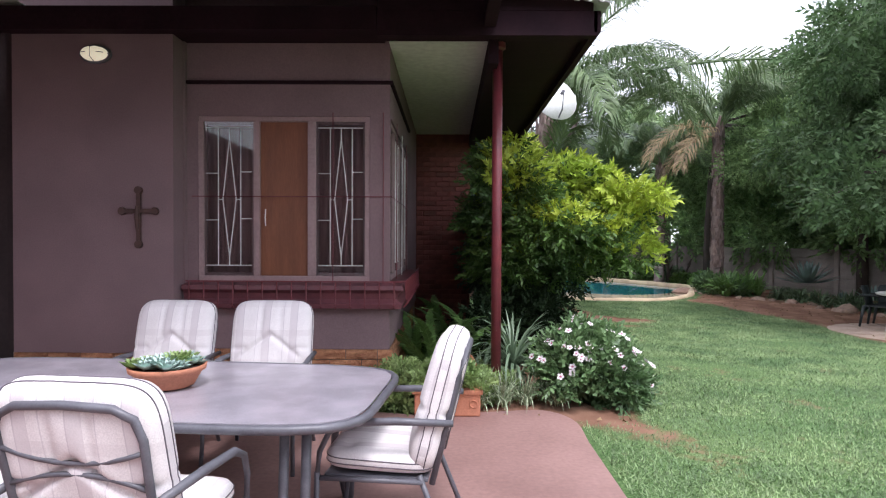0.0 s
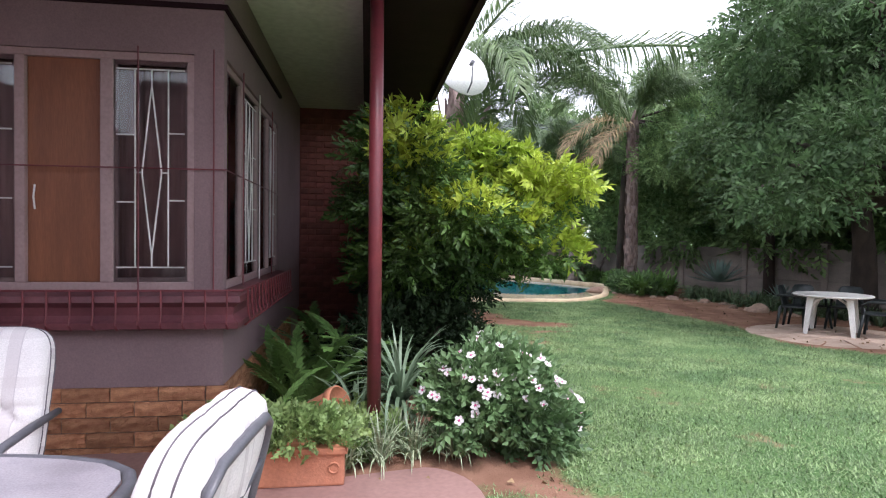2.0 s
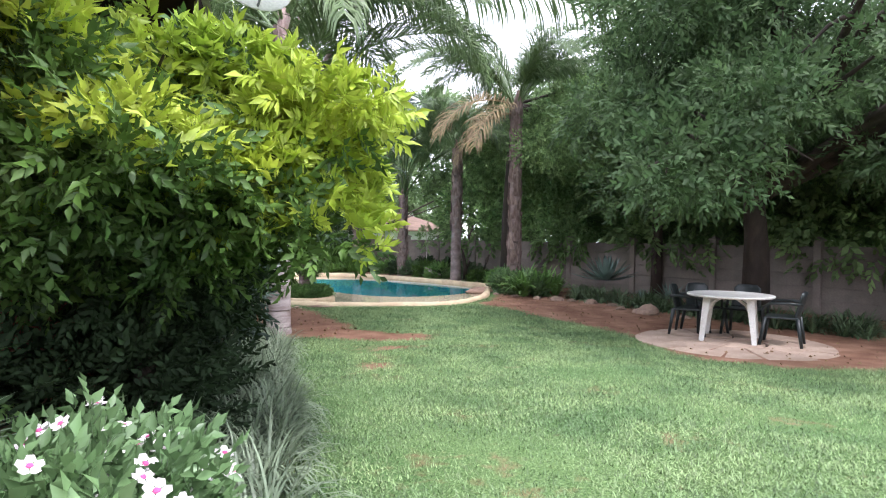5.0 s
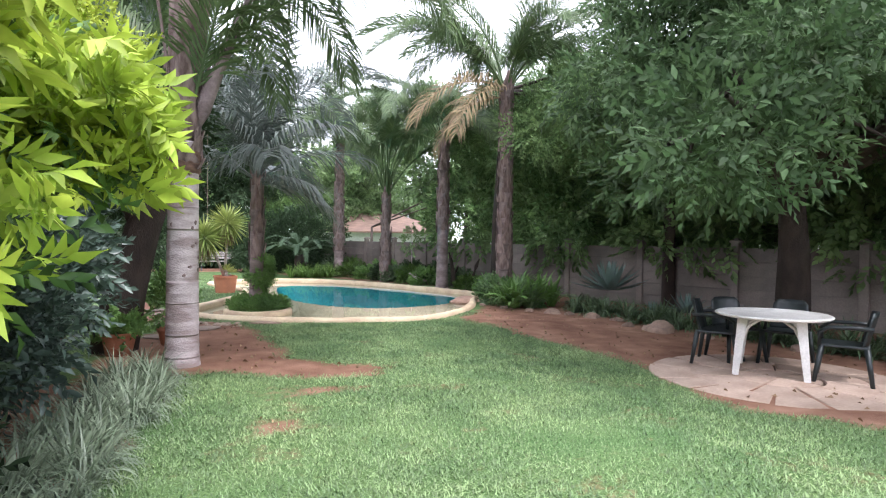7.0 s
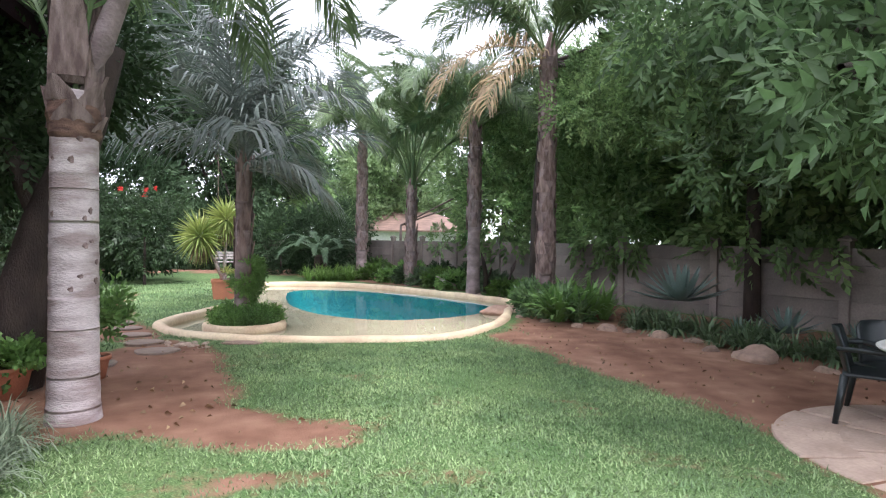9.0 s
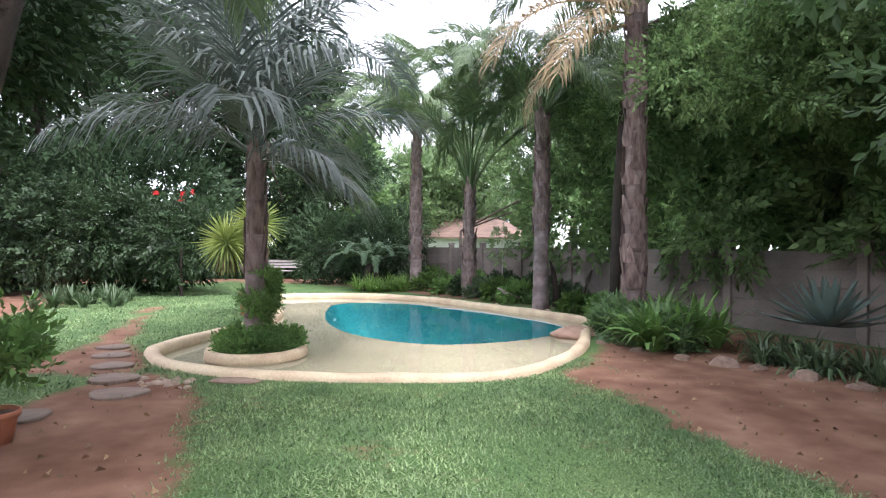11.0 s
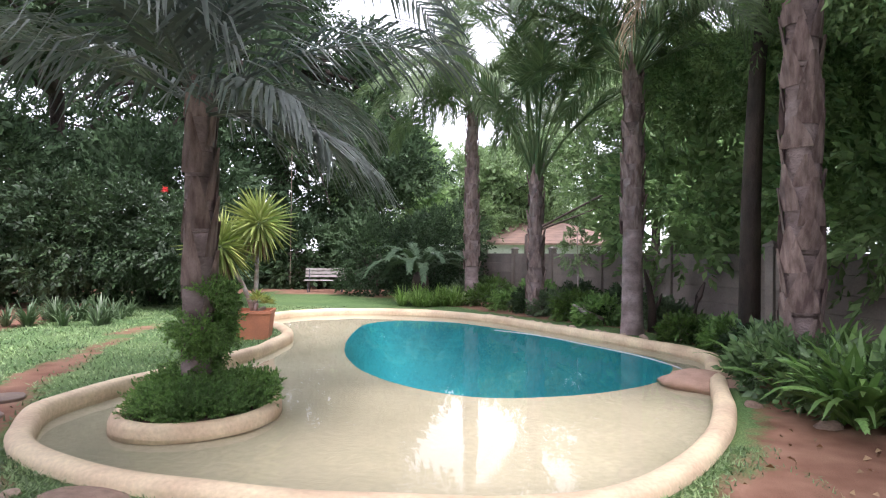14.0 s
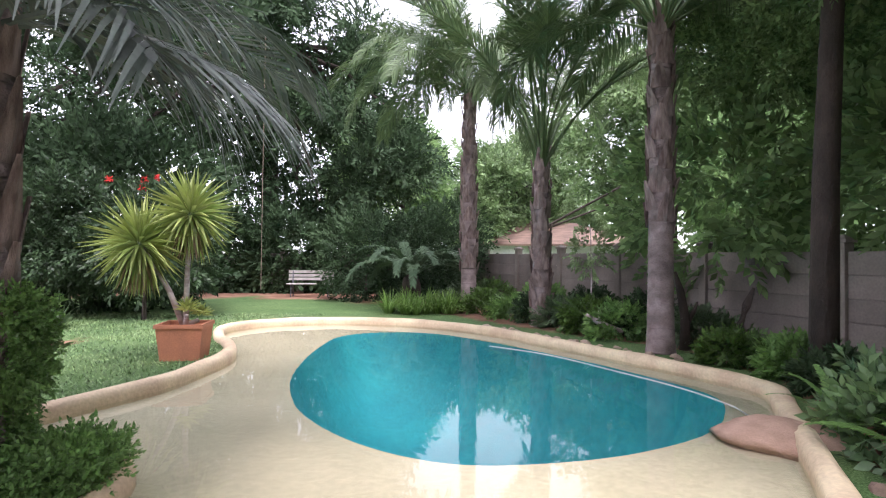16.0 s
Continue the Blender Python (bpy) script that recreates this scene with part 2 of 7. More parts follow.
# ---- geometry helpers ----
class Geo:
    """Collects vertices and faces of one mesh."""

    def __init__(self):
        self.v, self.f = [], []

    def add(self, v, f):
        k = len(self.v)
        self.v += [tuple(p) for p in v]
        self.f += [tuple(i + k for i in q) for q in f]
        return self

    def box(self, a, b, m=None):
        (x0, y0, z0), (x1, y1, z1) = a, b
        v = [Vector(p) for p in ((x0, y0, z0), (x1, y0, z0), (x1, y1, z0), (x0, y1, z0), (x0, y0, z1), (x1, y0, z1), (x1, y1, z1), (x0, y1, z1))]
        if m:
            v = [m @ p for p in v]
        return self.add(v, [(0, 3, 2, 1), (4, 5, 6, 7), (0, 1, 5, 4), (1, 2, 6, 5), (2, 3, 7, 6), (3, 0, 4, 7)])

    def bevbox(self, a, b, r=0.01, m=None):
        """A box with chamfered edges."""
        bm = bmesh.new()
        bmesh.ops.create_cube(bm, size=1)
        c = [(p + q) / 2 for p, q in zip(a, b)]
        s = [q - p for p, q in zip(a, b)]
        for v in bm.verts:
            v.co = Vector([c[i] + v.co[i] * s[i] for i in range(3)])
        bmesh.ops.bevel(bm, geom=bm.edges[:], offset=r, segments=2, affect="EDGES", profile=0.6)
        bm.verts.index_update()
        v = [m @ p.co if m else p.co.copy() for p in bm.verts]
        f = [tuple(q.index for q in p.verts) for p in bm.faces]
        bm.free()
        return self.add(v, f)

    def tube(self, pts, radii, sides=8, cap=True):
        """A round tube through points, with one radius each."""
        pts = [Vector(p) for p in pts]
        if not hasattr(radii, "__len__"):
            radii = [radii] * len(pts)
        v, f = [], []
        up = Vector((0.0123, 0.0321, 1)).normalized()
        for i, p in enumerate(pts):
            d = (pts[min(i + 1, len(pts) - 1)] - pts[max(i - 1, 0)]).normalized()
            ref = up if abs(d.dot(up)) < 0.95 else Vector((1, 0.01, 0))
            a = d.cross(ref).normalized()
            b = d.cross(a)
            for k in range(sides):
                w = 2 * math.pi * k / sides
                v.append(p + (a * math.cos(w) + b * math.sin(w)) * radii[i])
        for i in range(len(pts) - 1):
            for k in range(sides):
                k2 = (k + 1) % sides
                f.append((i * sides + k, i * sides + k2, (i + 1) * sides + k2, (i + 1) * sides + k))
        if cap:
            f.append(tuple(range(sides))[::-1])
            f.append(tuple((len(pts) - 1) * sides + k for k in range(sides)))
        return self.add(v, f)

    def lathe(self, profile, sides=24, centre=(0, 0), wob=0.0):
        """A body turned round the z axis from (radius, z) pairs."""
        v, f = [], []
        for i, (r, z) in enumerate(profile):
            for k in range(sides):
                w = 2 * math.pi * k / sides
                q = 1 + wob * math.sin(3 * w + i)
                v.append((centre[0] + r * q * math.cos(w), centre[1] + r * q * math.sin(w), z))
        n = len(profile)
        for i in range(n - 1):
            for k in range(sides):
                k2 = (k + 1) % sides
                f.append((i * sides + k, i * sides + k2, (i + 1) * sides + k2, (i + 1) * sides + k))
        f.append(tuple(range(sides))[::-1])
        f.append(tuple((n - 1) * sides + k for k in range(sides)))
        return self.add(v, f)

    def mesh(self, name, material, smooth=False):
        me = bpy.data.meshes.new(name)
        me.from_pydata(self.v, [], self.f)
        me.materials.append(material)
        if smooth:
            me.polygons.foreach_set("use_smooth", [True] * len(me.polygons))
        me.update()
        return me


def np_mesh(name, v, f, material, smooth=False):
    """A mesh from arrays; every face has as many corners as f has columns."""
    me = bpy.data.meshes.new(name)
    n, k = f.shape
    me.vertices.add(len(v))
    me.vertices.foreach_set("co", np.asarray(v, dtype=np.float32).ravel())
    me.loops.add(n * k)
    me.loops.foreach_set("vertex_index", f.astype(np.int32).ravel())
    me.polygons.add(n)
    me.polygons.foreach_set("loop_start", np.arange(0, n * k, k, dtype=np.int32))
    if smooth:
        me.polygons.foreach_set("use_smooth", np.ones(n, dtype=bool))
    me.materials.append(material)
    me.update(calc_edges=True)
    return me


def thing(name, at=(0, 0, 0), label="", category="", group="", rz=0.0):
    ob = new(name)
    ob.matrix_basis = pose(*at, 0, 0, rz)
    ob.empty_display_size = 0.1
    return tagged(ob, label, category, group)


def part(name, geo, material, parent=None, label="", smooth=False, kind=""):
    """One mesh object under a thing; geo is a Geo or a ready mesh, in the thing's own coordinates."""
    me = geo.mesh(name, material, smooth) if isinstance(geo, Geo) else geo
    ob = new(name, me)
    ob.parent = parent
    return tagged(ob, label, kind=kind)


def setting(name, geo, material, smooth=False, label="", category=""):
    return tagged(part(name, geo, material, None, smooth=smooth), label, category, kind="structure")


def frames_from(dirs, rng, spin=None):
    """Orthonormal bases whose x axis follows the directions."""
    d = dirs / np.linalg.norm(dirs, axis=1, keepdims=True)
    up = np.tile([0.0, 0.0, 1.0], (len(d), 1))
    up[np.abs(d[:, 2]) > 0.97] = [1, 0, 0]
    y = np.cross(up, d)
    y /= np.linalg.norm(y, axis=1, keepdims=True)
    z = np.cross(d, y)
    a = rng.uniform(-1, 1, len(d)) * (math.pi if spin is None else spin)
    c, s = np.cos(a)[:, None], np.sin(a)[:, None]
    return np.stack([d, y * c + z * s, z * c - y * s], axis=2)


def scatter(V, F, pos, dirs, size, rng, spin=None):
    """Copies of a small template merged into one pair of arrays."""
    R = frames_from(dirs, rng, spin)
    out = np.einsum("nij,kj->nki", R, V) * np.asarray(size).reshape(-1, 1, 1) + pos[:, None, :]
    f = (F[None] + (np.arange(len(pos)) * len(V))[:, None, None]).reshape(-1, F.shape[1])
    return out.reshape(-1, 3), f


def leaf(L, W, fold=0.15, bend=0.2):
    v = np.array([(0, 0, 0), (0.45 * L, -W / 2, fold * W), (L, 0, -bend * L), (0.45 * L, W / 2, fold * W), (0.5 * L, 0, -0.04 * L)])
    return v, np.array([(0, 1, 2, 4), (0, 4, 2, 3)])


def flat_leaf(L, W, bend=0.15):
    return np.array([(0, 0, 0), (0.45 * L, -W / 2, 0.02), (L, 0, -bend * L), (0.5 * L, W / 2, 0.0)]), np.array([(0, 1, 2, 3)])


def sprig(n, L, W, stem, rng, simple=False, spread=60):
    """A twig along x with n leaves set in turn round it."""
    V, F, k = [], [], 0
    for i in range(n):
        v, f = flat_leaf(L, W) if simple else leaf(L, W)
        t = (i + 0.5) / n
        s = 1 if i % 2 else -1
        m = Euler((rng.uniform(-0.6, 0.6), radians(rng.uniform(-20, 30)), s * radians(spread * (1 - 0.75 * t)) + rng.uniform(-0.2, 0.2))).to_matrix()
        v = v * rng.uniform(0.8, 1.1) @ np.array(m).T + np.array([t * stem, 0, 0.06 * stem * math.sin(3 * t)])
        V.append(v)
        F.append(f + k)
        k += len(v)
    return np.concatenate(V), np.concatenate(F)


def lumps(p, f, seed=0.0):
    """A cheap smooth noise, about -1 to 1."""
    x, y, z = (p * f + seed).T
    return (np.sin(x * 1.7 + 1.3 * np.sin(y * 1.1 + z)) + np.sin(y * 1.9 + 1.2 * np.sin(z * 1.3 + x * 0.7)) + np.sin(z * 2.1 + 1.1 * np.sin(x * 1.2 + y * 0.8))) / 3


def crown_points(blobs, n, rng, shell=0.55, gap=-0.15, freq=1.2, floor=None):
    """Points and outward directions through a crown made of ellipsoids, with hollows and gaps."""
    b = np.array(blobs, dtype=float)
    w = (b[:, 3] * b[:, 4] * b[:, 5]) ** 0.67
    P, D, have = [], [], 0
    while have < n:
        m = n * 2
        i = rng.choice(len(b), m, p=w / w.sum())
        u = rng.normal(size=(m, 3))
        u /= np.linalg.norm(u, axis=1, keepdims=True)
        r = shell + (1 - shell) * rng.random(m) ** 0.6
        r *= 1 + 0.22 * lumps(u, 3.1, 5.0)
        p = b[i, :3] + u * r[:, None] * b[i, 3:6]
        ok = lumps(p, freq) > gap
        if floor is not None:
            ok &= p[:, 2] > floor
        P.append(p[ok])
        D.append(u[ok])
        have += ok.sum()
    return np.concatenate(P)[:n], np.concatenate(D)[:n]


def clumps(blobs, many, r, rng, flat=0.65):
    """Breaks the crown's big ellipsoids up into small clumps of leaves that sit on them, so that light and shade play between."""
    out = []
    w = np.array([(b[3] * b[4] * b[5]) ** 0.67 for b in blobs])
    for b, k in zip(blobs, np.maximum(3, np.round(many * w / w.sum()).astype(int))):
        for _ in range(int(k)):
            u = rng.normal(size=3)
            u /= np.linalg.norm(u)
            q = rng.uniform(0.5, 1.0)
            c = [b[i] + u[i] * b[3 + i] * q for i in range(3)]
            s = r * rng.uniform(0.65, 1.35)
            out.append((*c, s * rng.uniform(0.8, 1.25), s * rng.uniform(0.8, 1.25), s * flat))
    return out


def crown(blobs, n, tmpl, rng, size=(0.8, 1.2), droop=0.0, **kw):
    p, d = crown_points(blobs, n, rng, **kw)
    d = d + rng.normal(size=d.shape) * 0.45
    d[:, 2] -= droop
    return scatter(*tmpl, p, d, rng.uniform(*size, n), rng)


def joined(*pairs):
    V, F, k = [], [], 0
    for v, f in pairs:
        V.append(v)
        F.append(f + k)
        k += len(v)
    return np.concatenate(V), np.concatenate(F)


def limbs_to(geo, start, blobs, r, rng, per=2, base=None):
    """Limbs from the trunk's fork into each part of the crown, with twigs."""
    for b in blobs:
        c = Vector(b[:3])
        for j in range(per):
            e = c + Vector([rng.uniform(-0.6, 0.6) * b[3 + i] for i in range(3)])
            s = Vector(start)
            mid = s.lerp(e, 0.5) + Vector((rng.uniform(-0.3, 0.3), rng.uniform(-0.3, 0.3), 0.25 * (e - s).length * rng.uniform(0.2, 0.6)))
            geo.tube([s, s.lerp(mid, 0.5), mid, e], [r, r * 0.75, r * 0.5, r * 0.14], 6, cap=False)
            for q in range(2):
                g = mid.lerp(e, rng.uniform(0, 0.6))
                h = g + Vector([rng.uniform(-0.5, 0.5) * b[3 + i] for i in range(3)])
                geo.tube([g, g.lerp(h, 0.5) + Vector((0, 0, 0.1)), h], [r * 0.3, r * 0.2, r * 0.06], 5, cap=False)


def tree(name, base, label, category, trunk, radii, blobs, n, tmpl, leafm, bark=None, seed=1, per=2, size=(0.8, 1.2), droop=0.0, group="", clump=None, **kw):
    """A tapered trunk with limbs and a crown of leaves. trunk and blobs are in world coordinates."""
    rng = np.random.default_rng(seed)
    b0 = np.array(base)
    t = thing(name, base, label, category, group)
    bl = [(*(np.array(q[:3]) - b0), *q[3:]) for q in blobs]
    g = Geo()
    pts = [Vector(p) - Vector(base) for p in trunk]
    g.tube(pts, radii, 12)
    part("trunk", g, bark or M_BARK, t, smooth=True)
    if per:
        g = Geo()
        limbs_to(g, pts[-1], bl, radii[-1] * 0.8, rng, per)
        part("branchwork", g, bark or M_BARK, t, smooth=True)
    if clump:
        bl = clumps(bl, *clump, rng)
    v, f = crown(bl, n, tmpl, rng, size, droop, **kw)
    part("crown", np_mesh("crown", v, f, leafm), leafm, t)
    return t


def frond_mesh(name, L, rise, drop, n, leafL, leafW, rng, material, hang=0.7, vee=0.4, r=0.025, bare=0.18):
    """A feather palm leaf: a bowed midrib from the origin along x, with leaflets that hang. rise: start angle, degrees above level; drop: how far the tip turns down."""
    pts, p = [], Vector((0, 0, 0))
    steps = 14
    for i in range(steps + 1):
        pts.append(p.copy())
        a = radians(rise - drop * (i / steps) ** 1.3)
        p = p + Vector((math.cos(a), 0, math.sin(a))) * (L / steps)
    g = Geo().tube(pts, [r * (1 - 0.85 * i / steps) for i in range(steps + 1)], 5)
    V, F = [], []
    k = len(g.v)
    for i in range(n):
        t = bare + (1 - bare) * (i + 0.5) / n
        s = t * steps
        j = min(int(s), steps - 1)
        o = pts[j].lerp(pts[j + 1], s - j)
        d = (pts[j + 1] - pts[j]).normalized()
        ll = leafL * (0.45 + 1.1 * math.sin(math.pi * min(1, 0.12 + 0.8 * t))) / 1.4 * rng.uniform(0.8, 1.15)
        for side in (1, -1):
            yaw = radians(rng.uniform(45, 65)) * (1 - 0.5 * t)
            out = d * math.cos(yaw) + Vector((0, side, 0)) * math.sin(yaw) + Vector((0, 0, vee * rng.uniform(0.2, 1.4)))
            out.normalize()
            wv = d.cross(out).normalized().cross(out).normalized() * leafW / 2
            m1 = o + out * ll * 0.42
            out2 = (out + Vector((0, 0, -hang * rng.uniform(0.6, 1.4)))).normalized()
            m2 = m1 + out2 * ll * 0.34
            out3 = (out2 + Vector((0, 0, -hang * 1.6 * rng.uniform(0.5, 1.4)))).normalized()
            tip = m2 + out3 * ll * 0.3
            V += [o - wv * 0.5, o + wv * 0.5, m1 - wv, m1 + wv, m2 - wv * 0.8, m2 + wv * 0.8, tip - wv * 0.12, tip + wv * 0.12]
            F += [(k, k + 1, k + 3, k + 2), (k + 2, k + 3, k + 5, k + 4), (k + 4, k + 5, k + 7, k + 6)]
            k += 8
    g.v += [tuple(q) for q in V]
    g.f += F
    return g.mesh(name, material)


def strap_clump(n, L, W, rng, spread=1.0, droop=1.0, radius=0.08, seg=4):
    """A tuft of long narrow leaves from one place."""
    V, F, k = [], [], 0
    for i in range(n):
        a = rng.uniform(0, 2 * math.pi)
        lean = rng.uniform(0.1, 1.0) * spread
        l, w = L * rng.uniform(0.65, 1.1), W * rng.uniform(0.8, 1.2)
        p = np.array([math.cos(a) * radius * rng.random(), math.sin(a) * radius * rng.random(), 0.0])
        side = np.array([-math.sin(a), math.cos(a), 0]) * w / 2
        el = math.pi / 2 - lean * 0.6
        for j in range(seg + 1):
            s = math.sin(math.pi * min(0.97, 0.25 + 0.7 * j / seg)) if j < seg else 0.08
            V += [p - side * s, p + side * s]
            if j < seg:
                F.append((k, k + 1, k + 3, k + 2))
            k += 2
            p = p + np.array([math.cos(a) * math.cos(el), math.sin(a) * math.cos(el), math.sin(el)]) * l / seg
            el -= droop * (0.25 + lean) * 1.3 / seg * (0.6 + 0.8 * j / seg)
    return np.array(V), np.array(F)


def smooth_loop(pts, n):
    """A closed smooth curve through points (Catmull-Rom), n points evenly along it."""
    P = np.array(pts, dtype=float)
    out = []
    for i in range(len(P)):
        a, b, c, d = P[i - 1], P[i], P[(i + 1) % len(P)], P[(i + 2) % len(P)]
        for t in np.linspace(0, 1, 20, endpoint=False):
            out.append(0.5 * (2 * b + (c - a) * t + (2 * a - 5 * b + 4 * c - d) * t * t + (3 * b - a - 3 * c + d) * t ** 3))
    out = np.array(out)
    seg = np.linalg.norm(np.roll(out, -1, 0) - out, axis=1)
    s = np.concatenate([[0], np.cumsum(seg)])
    q = np.linspace(0, s[-1], n, endpoint=False)
    ext = np.vstack([out, out[:1]])
    return np.stack([np.interp(q, s, ext[:, i]) for i in range(P.shape[1])], axis=1)


def inside(px, py, poly):
    c = np.zeros(px.shape, dtype=bool)
    j = len(poly) - 1
    for i in range(len(poly)):
        (xi, yi), (xj, yj) = poly[i], poly[j]
        c ^= ((yi > py) != (yj > py)) & (px < (xj - xi) * (py - yi) / (yj - yi + 1e-12) + xi)
        j = i
    return c


def smoothstep(a, b, x):
    t = np.clip((x - a) / (b - a), 0, 1)
    return t * t * (3 - 2 * t)


def gz(x, y):
    """The ground's height."""
    x, y = np.asarray(x, dtype=float), np.asarray(y, dtype=float)
    return -0.02 - 0.18 * smoothstep(4.5, 12, y) - 0.07 * smoothstep(5, 9, x) * (1 - smoothstep(12, 17, y))


def gzf(x, y):
    return float(gz(x, y))


# ---- pool, ground ----
POOL = [(1.55, 18.6), (1.78, 17.96), (2.14, 17.43), (2.86, 16.95), (3.6, 16.7), (4.5, 16.52), (5.3, 16.46), (5.98, 16.58), (6.55, 17.0), (7.12, 17.7), (7.6, 18.55),
        (8.0, 19.5), (8.45, 20.6), (8.75, 21.5), (8.35, 22.5), (7.7, 23.65), (7.0, 24.8), (6.2, 26.1), (5.0, 27.15), (3.3, 27.65), (1.9, 27.2), (1.35, 26.2), (1.7, 25.0),
        (2.2, 24.1), (2.5, 23.2), (2.5, 22.2), (2.4, 21.4), (2.1, 20.6), (1.75, 19.6)]
DEEP = [(3.92, 21.2), (3.6, 22.3), (3.44, 23.6), (3.4, 24.9), (3.5, 26.0), (4.1, 26.6), (5.1, 26.55), (6.1, 25.5), (7.15, 24.0), (7.85, 22.7), (8.25, 21.6), (8.0, 20.8), (7.6, 20.25), (7.0, 19.82), (6.4, 19.57), (5.7, 19.46), (5.2, 19.6), (4.7, 19.98), (4.25, 20.55)]
ISLAND = [(2.4, 18.15), (2.7, 17.92), (3.1, 17.95), (3.42, 18.2), (3.52, 18.6), (3.4, 19.05), (3.0, 19.3), (2.55, 19.15), (2.3, 18.7)]
pool_line = smooth_loop(POOL, 220)
deep_line = smooth_loop(DEEP, 220)
island_line = smooth_loop(ISLAND, 60)
SOIL = [
    [(1.0, 14.0), (1.4, 16.4), (1.9, 17.3), (2.6, 16.6), (3.0, 15.4), (3.3, 14.2), (3.3, 13.4), (3.9, 12.9), (4.5, 12.7), (4.3, 12.2), (3.9, 12.1), (3.1, 12.3), (2.6, 12.7), (2.0, 12.6), (1.2, 12.5)],
    [(7.4, 17.6), (7.0, 15.9), (7.1, 14.4), (7.45, 13.2), (7.7, 12.3), (7.4, 11.2), (7.2, 10.2), (7.9, 9.3), (9.3, 8.9), (13, 8.0), (14.5, 12), (12, 18), (10.5, 22), (8.8, 24.5), (9.2, 22), (8.9, 21), (8.4, 19.6), (7.9, 18.4)],
    [(0.9, 4.9), (1.3, 4.75), (1.75, 4.2), (1.9, 4.4), (1.6, 4.9), (1.7, 5.3), (1.8, 6.2), (2.0, 7.5), (1.95, 9.0), (2.05, 10.5), (1.9, 12.0), (1.2, 12.6), (0.2, 12.6), (-0.2, 8), (-0.3, 5)],
    [(1.55, 3.9), (2.1, 4.1), (2.0, 4.25), (1.7, 4.15)],
    [(2.9, 10.3), (3.3, 10.3), (3.3, 10.6), (3.0, 10.8)],
    [(3.0, 11.6), (4.1, 11.45), (4.2, 11.6), (3.3, 11.85)],
    [(0.2, 17.2), (1.4, 17.0), (1.9, 17.2), (1.4, 18.6), (0.9, 19.4), (0.3, 21.5), (-0.5, 25), (-0.9, 25), (0.1, 21), (0.4, 19)],
    [(-14, 32.5), (-3.5, 33.2), (-1, 34.6), (2, 33.6), (4.3, 30.8), (7, 26.5), (9, 24), (11, 25), (7.5, 36), (6, 42), (-16, 42)],
    [(-9, 20), (-2.8, 22), (-3, 26), (-3.5, 29.5), (-14, 30)],
    [(7.0, 15.5), (6.6, 16.6), (7.3, 17.5), (7.6, 16)],
]


def grid_axis(parts):
    out = []
    for a, b, s in parts:
        out += list(np.arange(a, b, s))
    return np.array(out)


gx = grid_axis([(-400, -40, 60), (-40, -10, 5), (-10, 0, 0.5), (0, 12, 0.13), (12, 20, 1), (20, 60, 8), (60, 460, 80)])
gy = grid_axis([(-300, -20, 40), (-20, 0, 4), (0, 3, 0.5), (3, 30, 0.14), (30, 45, 1.5), (45, 80, 8), (80, 500, 70)])
GX, GY = np.meshgrid(gx, gy, indexing="ij")
GZ = gz(GX, GY) + 0.012 * lumps(np.stack([GX.ravel(), GY.ravel(), 0 * GX.ravel()], 1), 1.5).reshape(GX.shape)
in_pool = inside(GX, GY, pool_line)
GZ = np.where(in_pool, -2.6, GZ)
patio_area = (GX < 1.0) & (GX > -9.5) & (GY < 5.1) & (GY > -5)
GZ = np.where(patio_area, -0.12, GZ)
nx, ny = GX.shape
idx = np.arange(nx * ny).reshape(nx, ny)
quads = np.stack([idx[:-1, :-1], idx[1:, :-1], idx[1:, 1:], idx[:-1, 1:]], -1).reshape(-1, 4)


def soil_mask(x, y):
    """How bare the ground is, 0 to 1."""
    s = np.zeros(x.shape)
    ww = 0.10 * lumps(np.stack([x.ravel(), y.ravel(), 0 * x.ravel()], 1), 5.0).reshape(x.shape)
    wy = 0.10 * lumps(np.stack([y.ravel(), x.ravel(), 0 * x.ravel()], 1), 4.3, 2.0).reshape(x.shape)
    for poly in SOIL:
        t = sum(1.0 * inside(x + ww + dx, y + wy + dy, poly) for dx, dy in ((0, 0), (0.16, 0), (-0.16, 0), (0, 0.16), (0, -0.16))) / 5
        s = np.maximum(s, t)
    p3 = np.stack([x.ravel(), y.ravel(), 0 * x.ravel()], 1)
    thin = smoothstep(0.30, 0.75, lumps(p3, 2.3, 1.0) * 0.7 + lumps(p3, 6.1, 3.0) * 0.3).reshape(x.shape)
    s = np.maximum(s, (0.30 * thin + 0.12) * (y < 17))
    return s


